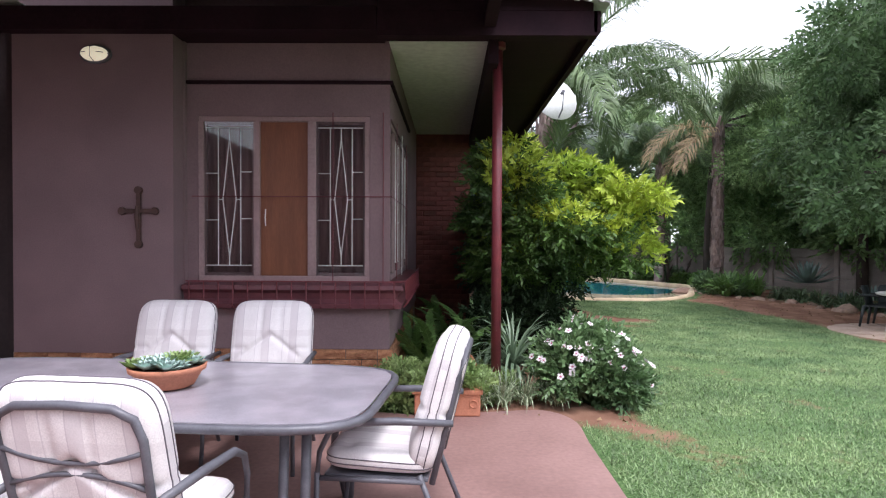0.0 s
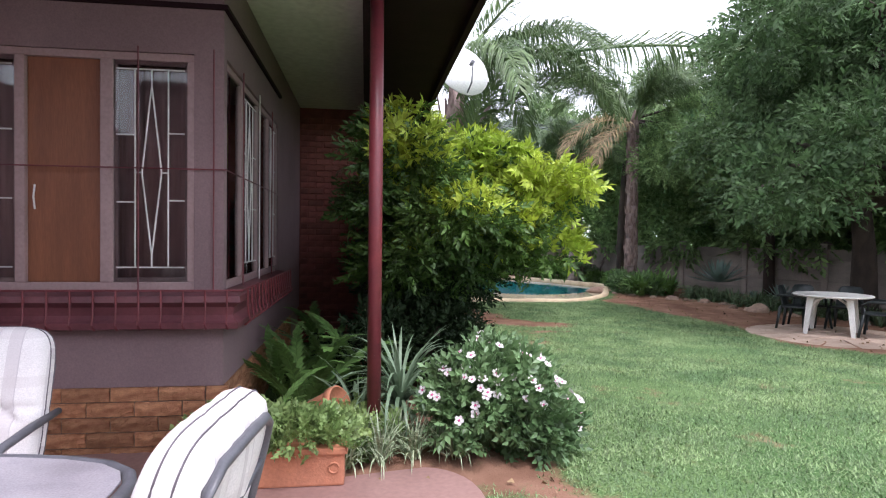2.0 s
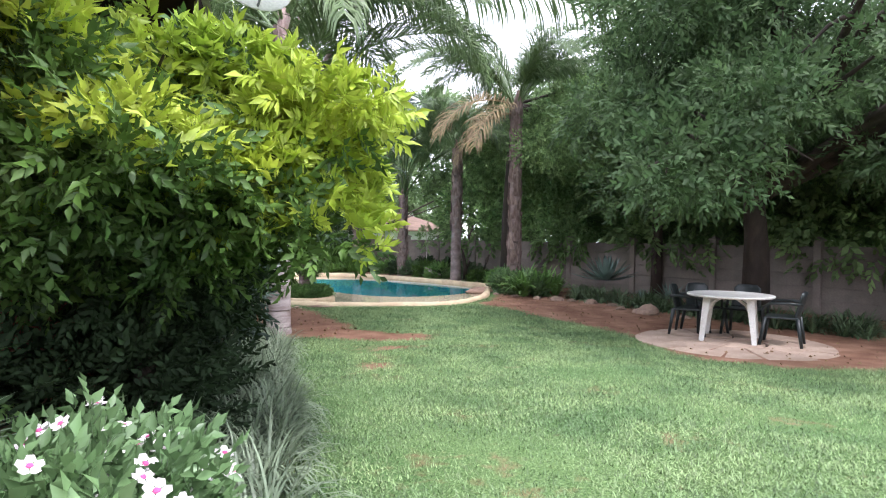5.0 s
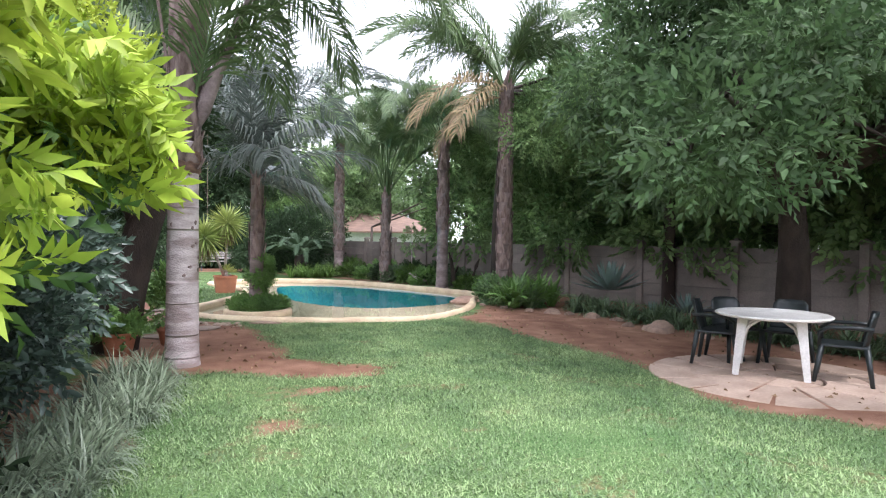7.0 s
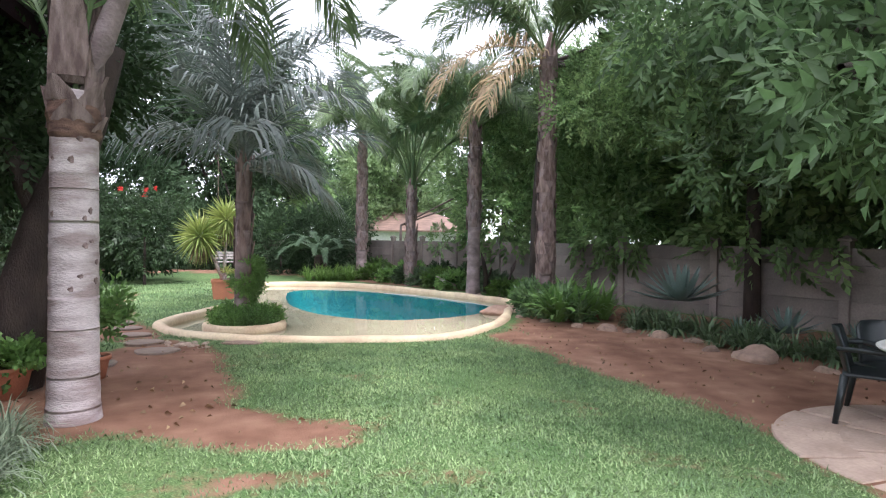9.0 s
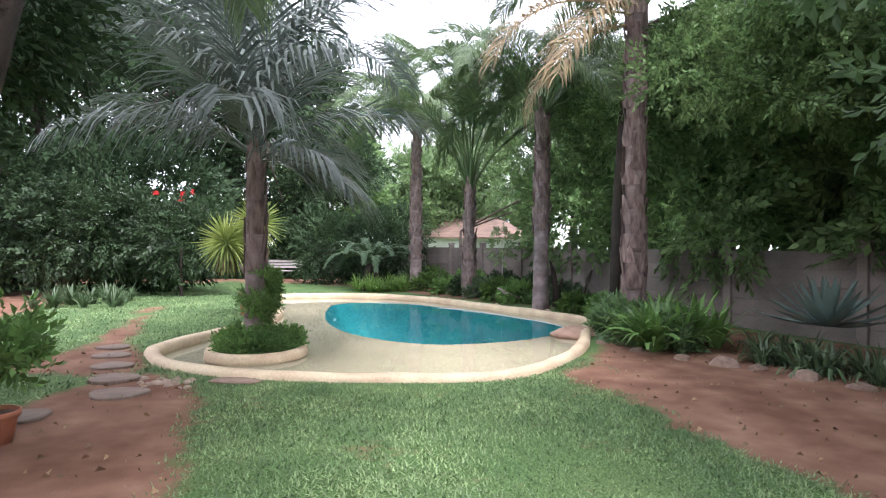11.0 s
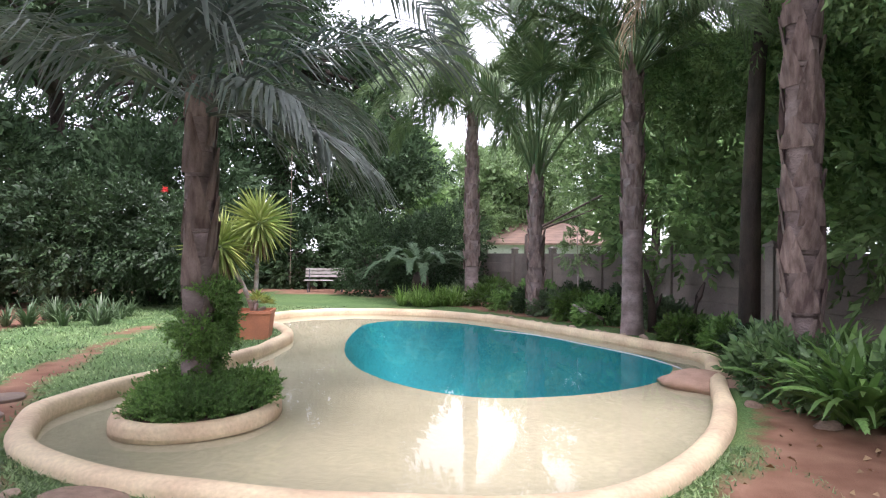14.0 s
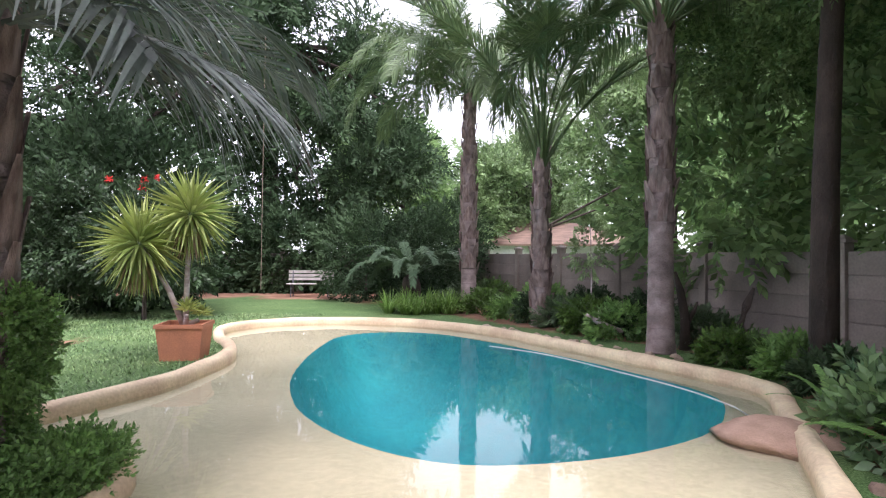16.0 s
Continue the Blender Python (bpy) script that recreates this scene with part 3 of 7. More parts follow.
def ground_material():
    m = bpy.data.materials.new("lawn_and_soil")
    m.use_nodes = True
    nt = m.node_tree
    N, L = nt.nodes, nt.links
    b = N["Principled BSDF"]
    tc = N.new("ShaderNodeTexCoord")

    def noise_node(s, d=4):
        n = N.new("ShaderNodeTexNoise")
        n.inputs["Scale"].default_value, n.inputs["Detail"].default_value = s, d
        L.new(tc.outputs["Object"], n.inputs[0])
        return n

    def ramp(fac, cols):
        r = N.new("ShaderNodeValToRGB")
        while len(r.color_ramp.elements) < len(cols):
            r.color_ramp.elements.new(0.5)
        for e, (p, c) in zip(r.color_ramp.elements, cols):
            e.position, e.color = p, (*c, 1)
        L.new(fac, r.inputs[0])
        return r

    fine, mid, big = noise_node(70, 3), noise_node(9, 4), noise_node(0.7, 3)
    grass = ramp(fine.outputs[0], [(0.3, (0.045, 0.085, 0.03)), (0.5, (0.10, 0.17, 0.065)), (0.7, (0.19, 0.28, 0.12))])
    grass2 = ramp(big.outputs[0], [(0.35, (0.75, 0.85, 0.75)), (0.65, (1.15, 1.1, 1.05))])
    mul = N.new("ShaderNodeMixRGB")
    mul.blend_type = "MULTIPLY"
    mul.inputs[0].default_value = 1
    L.new(grass.outputs[0], mul.inputs[1])
    L.new(grass2.outputs[0], mul.inputs[2])
    soil = ramp(noise_node(2.3, 7).outputs[0], [(0.3, (0.16, 0.080, 0.052)), (0.48, (0.225, 0.120, 0.080)), (0.6, (0.27, 0.152, 0.104)), (0.75, (0.35, 0.21, 0.15))])
    at = N.new("ShaderNodeAttribute")
    at.attribute_name = "soil"
    ad = N.new("ShaderNodeMath")
    ad.operation = "ADD"
    L.new(at.outputs["Fac"], ad.inputs[0])
    k = N.new("ShaderNodeMath")
    k.operation = "MULTIPLY_ADD"
    k.inputs[1].default_value, k.inputs[2].default_value = 1.2, -0.6
    L.new(mid.outputs[0], k.inputs[0])
    L.new(k.outputs[0], ad.inputs[1])
    mr = N.new("ShaderNodeMapRange")
    mr.inputs["From Min"].default_value, mr.inputs["From Max"].default_value = 0.28, 0.78
    L.new(ad.outputs[0], mr.inputs[0])
    mix = N.new("ShaderNodeMixRGB")
    L.new(mr.outputs[0], mix.inputs[0])
    L.new(mul.outputs[0], mix.inputs[1])
    L.new(soil.outputs[0], mix.inputs[2])
    L.new(mix.outputs[0], b.inputs["Base Color"])
    b.inputs["Roughness"].default_value = 0.95
    b.inputs["Specular IOR Level"].default_value = 0.2
    bp = N.new("ShaderNodeBump")
    bp.inputs["Strength"].default_value, bp.inputs["Distance"].default_value = 0.6, 0.015
    L.new(fine.outputs[0], bp.inputs["Height"])
    L.new(bp.outputs[0], b.inputs["Normal"])
    return m


M_GROUND = ground_material()
gm = np_mesh("ground", np.stack([GX.ravel(), GY.ravel(), GZ.ravel()], 1), quads, M_GROUND, True)
at = gm.attributes.new("soil", "FLOAT", "POINT")
at.data.foreach_set("value", soil_mask(GX, GY).ravel().astype(np.float32))
setting("ground", gm, M_GROUND, label="kikuyu lawn with worn patches of bare red soil", category="lawn")

WATER_Z = -0.245


def ring(loops, name, material, smooth=True):
    """Joins loops of equally many points, outermost first, into one skin."""
    n = len(loops[0])
    V = np.concatenate(loops)
    F = []
    for k in range(len(loops) - 1):
        a = k * n + np.arange(n)
        b = k * n + (np.arange(n) + 1) % n
        F.append(np.stack([a, b, b + n, a + n], 1))
    return np_mesh(name, V, np.concatenate(F), material, smooth)


def lift(line, z):
    return np.column_stack([line, np.full(len(line), z)])


def aligned(line, ref):
    """The loop turned so that its points lie beside those of ref."""
    k = np.argmin(np.linalg.norm(line - ref[0], axis=1))
    out = np.roll(line, -k, 0)
    return out


def area2(p):
    return np.sum(p[:, 0] * np.roll(p[:, 1], -1) - np.roll(p[:, 0], -1) * p[:, 1])


if area2(pool_line) * area2(deep_line) < 0:
    deep_line = deep_line[::-1]
centre = deep_line.mean(0)


def by_angle(line, c, n=220):
    a = np.unwrap(np.arctan2(line[:, 1] - c[1], line[:, 0] - c[0]))
    return a


pool_area = aligned(pool_line, np.array([5.0, 16.4]))
deep_al = aligned(deep_line, np.array([5.6, 19.2]))
# the shallow shelf: each of its points leads to the nearest stretch of the deep part's edge, in order
d_idx = np.array([np.argmin(np.linalg.norm(deep_al - p, axis=1)) for p in pool_area], dtype=float)
d_idx = np.unwrap(d_idx, period=len(deep_al))
d_idx = np.maximum.accumulate(d_idx)
d_idx = np.mod(np.round(d_idx).astype(int), len(deep_al))
deep_near = deep_al[d_idx]
shelf = [lift(pool_area, -0.2), lift(pool_area, -0.28)]
for t, z in ((0.3, -0.285), (0.6, -0.29), (0.9, -0.295), (1.0, -0.30)):
    shelf.append(lift(pool_area * (1 - t) + deep_near * t, z))
setting("pool_shelf", ring(shelf, "pool_shelf", M_BEACH), M_BEACH, label="shallow sandy-coloured pool shelf under water", category="pool")
basin = [lift(deep_al, -0.30)]
for t, z in ((0.03, -0.42), (0.10, -0.8), (0.3, -1.5), (0.6, -1.75), (0.99, -1.8)):
    basin.append(lift(deep_al * (1 - t) + centre * t, z))
setting("pool_basin", ring(basin, "pool_basin", M_DEEP), M_DEEP, label="deep turquoise pool basin", category="pool")
g = Geo()
g.add([(x, y, WATER_Z) for x, y in pool_area], [tuple(range(len(pool_area)))])
me = g.mesh("water", M_WATER)
tri_bm = bmesh.new()
tri_bm.from_mesh(me)
bmesh.ops.triangulate(tri_bm, faces=tri_bm.faces[:])
tri_bm.to_mesh(me)
tri_bm.free()
water = setting("water", me, M_WATER, label="still clear swimming pool water", category="water")
water.visible_shadow = False


def coping(line, name, w=0.175, top=-0.125, label="", wob=0.02, inset=0.0):
    t = np.roll(line, -1, 0) - np.roll(line, 1, 0)
    t /= np.linalg.norm(t, axis=1, keepdims=True)
    nrm = np.column_stack([t[:, 1], -t[:, 0]]) * np.sign(area2(line))
    loops = []
    p3 = lift(line, 0)
    u = 1 + 0.10 * lumps(p3, 2.2)
    for o, z in ((0.62, -0.12), (0.6, -0.035), (0.45, 0.0), (0.15, 0.012), (-0.2, 0.008), (-0.42, -0.012), (-0.5, -0.06), (-0.46, -0.13), (-0.42, -0.22)):
        zz = top + z + wob * 0.6 * lumps(p3, 3.3, z * 30)
        q = line + nrm * ((o + inset) * w * u)[:, None]
        loops.append(np.column_stack([q, zz]))
    return setting(name, ring(loops, name, M_COPING), M_COPING, label=label, category="pool coping")


coping(pool_area, "pool_coping", label="rounded cream painted concrete coping round the pool")
coping(island_line, "island_coping", w=0.125, top=-0.15, label="low rounded coping of the planter island in the pool")
g = Geo()
g.add([(*p, -0.16) for p in island_line], [tuple(range(len(island_line)))])
M_SOILD = mat("dark_soil", (0.10, 0.06, 0.04), (0.06, 0.035, 0.025), 8, 0.95, 0.8, dist=0.03)
setting("island_soil", g, M_SOILD, label="dark planting soil on the pool island", category="soil")

# ---- patio and house ----
g = Geo()
out = [(-9, -4.5), (1.02, -4.5), (1.05, 4.4)] + [(0.75 + 0.32 * math.cos(a), 4.75 + 0.45 * math.sin(a)) for a in np.linspace(0, 1.5, 8)] + [(0.5, 5.15), (-0.2, 5.0), (-0.62, 5.1), (-0.62, 5.7), (-9, 5.7)]
n = len(out)
g.add([(x, y, 0.0) for x, y in out] + [(x + 0.01, y, -0.012) for x, y in out] + [(x + 0.01, y, -0.25) for x, y in out], [tuple(range(n))] + [(i + n * k, i + n * (k + 1), (i + 1) % n + n * (k + 1), (i + 1) % n + n * k) for i in range(n) for k in (0, 1)])
setting("patio", g, M_PATIO, label="reddish brown screeded concrete patio slab", category="patio")

BX0, BX1, BY = -2.52, -0.56, 5.65
WIN_B, WIN_T = 1.08, 2.67
g = Geo().box((-4.0, 5.4, 0.44), (-2.52, 5.6, 3.9))
setting("wall_west", g, M_PLASTER, label="pinkish brown plastered house wall", category="wall")
g = Geo().box((BX0, BY, 0.44), (BX1, BY + 0.22, WIN_B - 0.06)).box((BX0, BY, WIN_T), (BX1, BY + 0.22, 3.9)).box((BX0, BY, WIN_B - 0.06), (-2.40, BY + 0.22, WIN_T)).box((-0.752, BY, WIN_B - 0.06), (BX1, BY + 0.09, WIN_T))
g.box((BX1 - 0.2, 8.15, 0.44), (BX1, 10.3, 3.9)).box((BX1 - 0.2, BY + 0.22, 0.44), (BX1, 8.15, WIN_B - 0.06)).box((BX1 - 0.2, BY + 0.22, WIN_T), (BX1, 8.15, 3.9))
g.box((BX0, 5.6, 0.44), (BX0 + 0.02, 5.66, 3.9))
setting("wall_bay", g, M_PLASTER, label="pinkish brown plastered bay wall round the windows", category="wall")
g = Geo().box((-8.5, 10.32, -0.1), (0.38, 10.5, 3.9)).box((0.18, 10.5, -0.1), (0.38, 15.0, 3.9)).box((-8.5, 14.8, -0.1), (0.38, 15.0, 3.9))
setting("wall_north", g, M_BRICKDARK, label="dark red face brick rear wing of the house", category="wall")
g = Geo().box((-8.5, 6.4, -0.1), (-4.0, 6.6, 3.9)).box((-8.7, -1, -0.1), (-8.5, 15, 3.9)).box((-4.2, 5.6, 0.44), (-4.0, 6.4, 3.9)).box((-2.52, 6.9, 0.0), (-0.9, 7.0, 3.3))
setting("wall_inner", g, M_UNLIT, label="inner walls behind the openings, coloured dark for the unlit rooms", category="wall")
g = Geo().box((-4.02, 5.42, -0.15), (-2.53, 5.6, 0.44)).box((BX0, BY + 0.02, -0.15), (BX1 - 0.02, BY + 0.2, 0.44)).box((BX1 - 0.18, BY + 0.2, -0.15), (BX1 - 0.02, 10.3, 0.44))
setting("plinth", g, M_MORTAR, label="mortar bed of the rustic brick plinth", category="wall")

# roof and eaves
g = Geo().box((-0.555, 5.5, 3.32), (0.36, 10.3, 3.345))
setting("soffit", g, M_SOFFIT, label="pale green-grey eaves soffit board", category="ceiling")
# the boxes west of the soffit are added to darken the upper wall
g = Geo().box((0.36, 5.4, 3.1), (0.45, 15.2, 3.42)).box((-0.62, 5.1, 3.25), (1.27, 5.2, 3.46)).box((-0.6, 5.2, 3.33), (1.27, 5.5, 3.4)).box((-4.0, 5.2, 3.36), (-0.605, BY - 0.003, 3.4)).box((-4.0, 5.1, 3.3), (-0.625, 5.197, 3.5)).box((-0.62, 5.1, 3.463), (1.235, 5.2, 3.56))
setting("eaves_beam", g, M_DARKWOOD, label="dark burgundy eaves beam and fascia, with boards added to darken the wall", category="beam")
g = Geo().box((1.24, 5.1, 3.28), (1.3, 15.4, 3.46)).box((0.45, 5.4, 3.36), (1.24, 15.2, 3.4))
setting("gutter_board", g, M_DARKWOOD, label="dark gutter board along the roof edge", category="fascia")


def corrugated(x0, x1, y0, y1, z0, z1, name, label):
    """A roof sheet that falls from x0 to x1, its waves running down the slope."""
    ys = np.arange(y0, y1, 0.019)
    w = 0.011 * np.sin(ys / 0.076 * 2 * math.pi)
    V = np.concatenate([np.column_stack([np.full(len(ys), x), ys, z + w + dz]) for x, z, dz in ((x0, z0, 0), (x1, z1, 0), (x1, z1, -0.006), (x0, z0, -0.006))])
    n = len(ys)
    a = np.arange(n - 1)
    F = np.concatenate([np.stack([a + i * n, a + j * n, a + 1 + j * n, a + 1 + i * n], 1) for i, j in ((0, 1), (1, 2), (2, 3), (3, 0))])
    setting(name, np_mesh(name, V, F, M_ROOF, True), M_ROOF, label=label, category="roof")


corrugated(-4.0, 1.36, 5.0, 15.5, 4.9, 3.5, "roof_east", "corrugated iron roof sheeting")
xs = np.arange(-9.0, 1.34, 0.019)
w = 0.016 * np.sin(xs / 0.1 * 2 * math.pi)
n = len(xs)
V = np.concatenate([np.column_stack([xs, np.full(n, y), z + w + 0.07 * (1.33 - xs)]) for y, z in ((5.4, 3.68), (4.96, 3.497), (4.96, 3.485), (5.4, 3.668))])
a = np.arange(n - 1)
F = np.concatenate([np.stack([a + i * n, a + j * n, a + 1 + j * n, a + 1 + i * n], 1) for i, j in ((0, 1), (1, 2), (2, 3), (3, 0))])
setting("roof_front", np_mesh("roof_front", V, F, M_ROOF, True), M_ROOF, label="white-edged corrugated roof end", category="roof")
# unseen ceiling depth and edge beams are set to shade the upper wall
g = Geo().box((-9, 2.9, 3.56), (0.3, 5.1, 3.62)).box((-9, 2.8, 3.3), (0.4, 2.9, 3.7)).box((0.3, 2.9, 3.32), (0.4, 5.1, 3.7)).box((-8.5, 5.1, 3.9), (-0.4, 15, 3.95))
setting("ceiling", g, M_DARKWOOD, label="dark boarded verandah ceiling, its unseen part and beams sized to shade the wall", category="ceiling")

# ---- palms ----
rng = np.random.default_rng(5)
FR_UP = [frond_mesh("frond", 3.8, 66, 95, 128, 0.8, 0.024, rng, L_PALM, hang=0.55) for _ in range(2)]
FR_ARCH = [frond_mesh("frond", 4.0, 40, 110, 130, 0.85, 0.025, rng, L_PALM, hang=0.9) for _ in range(2)]
FR_LONG = [frond_mesh("frond", 6.4, 38, 72, 84, 0.95, 0.04, rng, L_PALM, hang=1.1, r=0.045) for _ in range(2)]
FR_GREY = [frond_mesh("frond", 4.2, 42, 108, 58, 0.95, 0.042, rng, L_PALMGREY, hang=0.8, bare=0.12) for _ in range(3)]
FR_SWEEP = [frond_mesh("frond", 8.6, 15, 38, 120, 0.95, 0.04, rng, L_PALM, hang=1.3, r=0.05, bare=0.1)]
FR_FAN = [frond_mesh("frond", 1.55, 8, 55, 38, 1.05, 0.030, rng, L_PALMGREY, hang=0.38, vee=-0.05, bare=0.12) for _ in range(2)]
FR_HANG = [frond_mesh("frond", 2.7, 16, 58, 38, 1.15, 0.042, rng, L_PALMGREY, hang=0.9, vee=0.15, bare=0.14) for _ in range(3)]
FR_DRY = [frond_mesh("frond", 2.6, -5, 75, 50, 0.7, 0.03, rng, M_DRYFROND, hang=0.9, bare=0.1) for _ in range(2)]
FR_YOUNG = [frond_mesh("frond", 4.6, 80, 78, 96, 0.8, 0.024, rng, L_PALM, hang=0.5, r=0.04, bare=0.4) for _ in range(2)]


def ringed_trunk(h, r0, r1, rng, lean=(0, 0), rings=0.11, swell=0.0):
    """A palm trunk with leaf-scar rings."""
    pts, rad = [], []
    z = 0.0
    while z < h:
        for dz, k in ((0, 1.014), (0.015, 1.0), (0.75 * rings, 0.995), (0.92 * rings, 1.008)):
            t = min(1, (z + dz) / h)
            base = r0 + (r1 - r0) * t + 0.35 * r0 * math.exp(-6 * (z + dz))* (1 if swell else 0.35)
            pts.append((lean[0] * t * t, lean[1] * t * t, z + dz))
            rad.append(base * k * rng.uniform(0.992, 1.008))
        z += rings * rng.uniform(0.8, 1.3)
    return Geo().tube(pts, rad, 20), (lean[0], lean[1], h)


def boots(n, z0, z1, r, rng, L=0.5, at=(0, 0), flare=0.25):
    """The broken leaf bases that clasp a palm's trunk."""
    out = []
    for i in range(n):
        a = i * 2.4 + rng.uniform(-0.2, 0.2)
        z = z0 + (z1 - z0) * i / n
        u = Vector((math.cos(a), math.sin(a), 0))
        s = Vector((-math.sin(a), math.cos(a), 0))
        ll = L * rng.uniform(0.7, 1.2)
        wd = r * rng.uniform(0.7, 1.0)
        g = Geo()
        o = Vector((at[0], at[1], z))
        v = []
        for t, wk, off in ((0, 1.0, 1.0), (0.35, 0.85, 1.13), (0.7, 0.5, 1.2 + flare), (1.0, 0.2, 1.24 + 2.2 * flare)):
            c = o + u * r * off + Vector((0, 0, ll * t))
            v += [c - s * wd * wk + u * -0.12 * r * wk, c + u * 0.06 * r + 0 * s, c + s * wd * wk + u * -0.12 * r * wk, c - u * 0.15 * r]
        f = []
        for k in range(3):
            for j in range(4):
                f.append((k * 4 + j, k * 4 + (j + 1) % 4, k * 4 + 4 + (j + 1) % 4, k * 4 + 4 + j))
        f += [(3, 2, 1, 0), (12, 13, 14, 15)]
        g.add(v, f)
        out.append(g)
    return out


def palm(label, base, h, r0, r1, sets, seed, lean=(0, 0), boot=(12, 0.6, 0.45), rings=0.11, spin=0.0, name="palm_tree", group="queen palms round the pool", bootflare=0.25, bark=None):
    """sets: (meshes, how many, extra pitch) of the crown's leaves, lowest last."""
    rng = np.random.default_rng(seed)
    t = thing(name, base, label, "palm tree", group)
    g, top = ringed_trunk(h, r0, r1, rng, lean, rings)
    part("trunk", g, bark or M_BARKQ, t, smooth=True)
    n, span, L = boot
    for k in range(4):
        za, zb_ = h - span + k * (span + 0.1) / 4, h - span + (k + 1) * (span + 0.1) / 4
        rr = (r0 + (r1 - r0) * min(max((za + zb_) / 2 / h, 0), 1)) * 1.03
        for b in boots(n // 4, za, zb_, rr, rng, L, lean, bootflare):
            part("leaf_base", b, M_BOOT, t)
    i = 0
    for meshes, count, pitch in sets:
        for k in range(count):
            a = spin + i * 137.5 + rng.uniform(-12, 12)
            ob = part("frond", meshes[k % len(meshes)], None, t)
            ob.matrix_basis = pose(top[0], top[1], top[2] + 0.05 * (count - k) / count, 0, 0, a) @ pose(0.05, 0, 0, rng.uniform(-15, 15), -pitch + rng.uniform(-8, 8), 0) @ Matrix.Scale(rng.uniform(0.85, 1.1), 4)
            i += 1
    return t


P1 = palm("tall palm with a pale grey ringed trunk on the bare soil", (2.10, 13.2, gzf(2.1, 13.2)), 2.62, 0.186, 0.168, [(FR_UP, 3, 10)], 11, boot=(0, 0, 0), rings=0.13, group="", bark=M_BARKP)
_r = np.random.default_rng(3)
for b in boots(9, 2.5, 3.6, 0.165, _r, 1.5, flare=0.35):
    part("leaf_sheath", b, M_BOOT, P1)
for b in boots(9, 2.32, 2.62, 0.17, _r, 0.2, flare=0.06):
    part("leaf_base", b, M_BOOT, P1)
part("side_sheath", Geo().tube([(0.06, -0.02, 2.5), (0.2, -0.06, 3.0), (0.42, -0.1, 3.6), (0.75, -0.15, 4.4)], [0.10, 0.095, 0.07, 0.04], 12), M_BARKQ, P1, smooth=True)
for _ in range(13):
    a_, z_ = _r.uniform(-2.9, 0.2), _r.uniform(0.9, 2.3)
    ra_ = 0.1835 - 0.006 * z_
    sc_ = part("scar", Geo().lathe([(0.03, 0.0), (0.026, 0.007), (0.012, 0.004), (0.002, 0.002)], 9, wob=0.2), M_BOOT, P1, "dark scar")
    sc_.matrix_basis = pose(ra_ * math.cos(a_), ra_ * math.sin(a_), z_, 0, 0, math.degrees(a_)) @ pose(0, 0, 0, 0, 90, 0) @ Matrix.Diagonal((_r.uniform(0.5, 1.0), _r.uniform(0.5, 0.9), 1, 1))
part("brown_band", Geo().lathe([(0.17, 2.26), (0.19, 2.30), (0.186, 2.38), (0.196, 2.45), (0.188, 2.52), (0.17, 2.56)], 22, wob=0.04), M_BAND, P1, "peeling brown leaf-base ring", smooth=False)
part("upper_trunk", Geo().tube([(0, 0, 2.7), (0.03, 0, 4.0), (0.05, 0.02, 5.1)], [0.165, 0.13, 0.09], 14), M_BOOT, P1, smooth=True)
for k, (az, pitch, s, ms) in enumerate([(-5, 0, 1.0, FR_SWEEP), (-62, 0, 0.8, FR_LONG), (40, 5, 0.85, FR_LONG), (95, 0, 0.8, FR_LONG), (150, 6, 0.8, FR_LONG), (205, 2, 0.8, FR_LONG), (-115, 10, 0.7, FR_LONG), (15, 20, 1.0, FR_UP), (-30, -12, 0.95, FR_ARCH), (70, -10, 0.95, FR_ARCH), (125, -8, 0.95, FR_ARCH), (180, -10, 0.9, FR_ARCH), (10, 4, 1.0, FR_ARCH), (50, 0, 1.0, FR_ARCH), (100, 4, 1.0, FR_ARCH), (78, 10, 0.75, FR_LONG), (118, 8, 0.75, FR_LONG), (25, 14, 0.8, FR_LONG), (-45, 8, 0.95, FR_ARCH), (-80, -4, 0.9, FR_ARCH)]):
    ob = part("frond", ms[k % len(ms)], None, P1)
    ob.matrix_basis = pose(0.05, 0.02, 4.9 - 0.03 * k, 0, 0, az) @ pose(0, 0, 0, 0, -pitch, 0) @ Matrix.Scale(s, 4)

P2 = palm("slender palm on the pool island with its trunk wrapped in creeper", (2.86, 18.62, -0.18), 2.75, 0.14, 0.115, [(FR_GREY, 5, 48), (FR_GREY, 5, 34)], 12, boot=(16, 1.9, 0.5), spin=20, bootflare=0.12, group="")
for k, (az, pitch, sc) in enumerate(((-55, 26, 1.0), (-84, 12, 0.95), (-116, 32, 0.95), (-150, 10, 0.9), (172, 24, 0.9), (62, 12, 0.9), (8, 22, 0.9))):
    ob = part("frond", FR_HANG[k % 3], None, P2)
    ob.matrix_basis = pose(0, 0, 2.7, 0, 0, az) @ pose(0, 0, 0, 0, -pitch, 0) @ Matrix.Scale(sc, 4)
for k, (az, pitch) in enumerate(((-22, -2), (-40, 10), (14, 2))):
    ob = part("frond", FR_FAN[k % 2], None, P2)
    ob.matrix_basis = pose(0, 0, 2.62, 0, 0, az) @ pose(0, 0, 0, 20 * (k - 1), -pitch, 0)
P_A = palm("tall queen palm before the precast wall", (5.95, 30.2, -0.2), 5.5, 0.2, 0.14, [(FR_UP, 9, 0), (FR_ARCH, 11, 6), (FR_ARCH, 6, -12)], 13, boot=(52, 4.6, 0.4), bootflare=0.08)
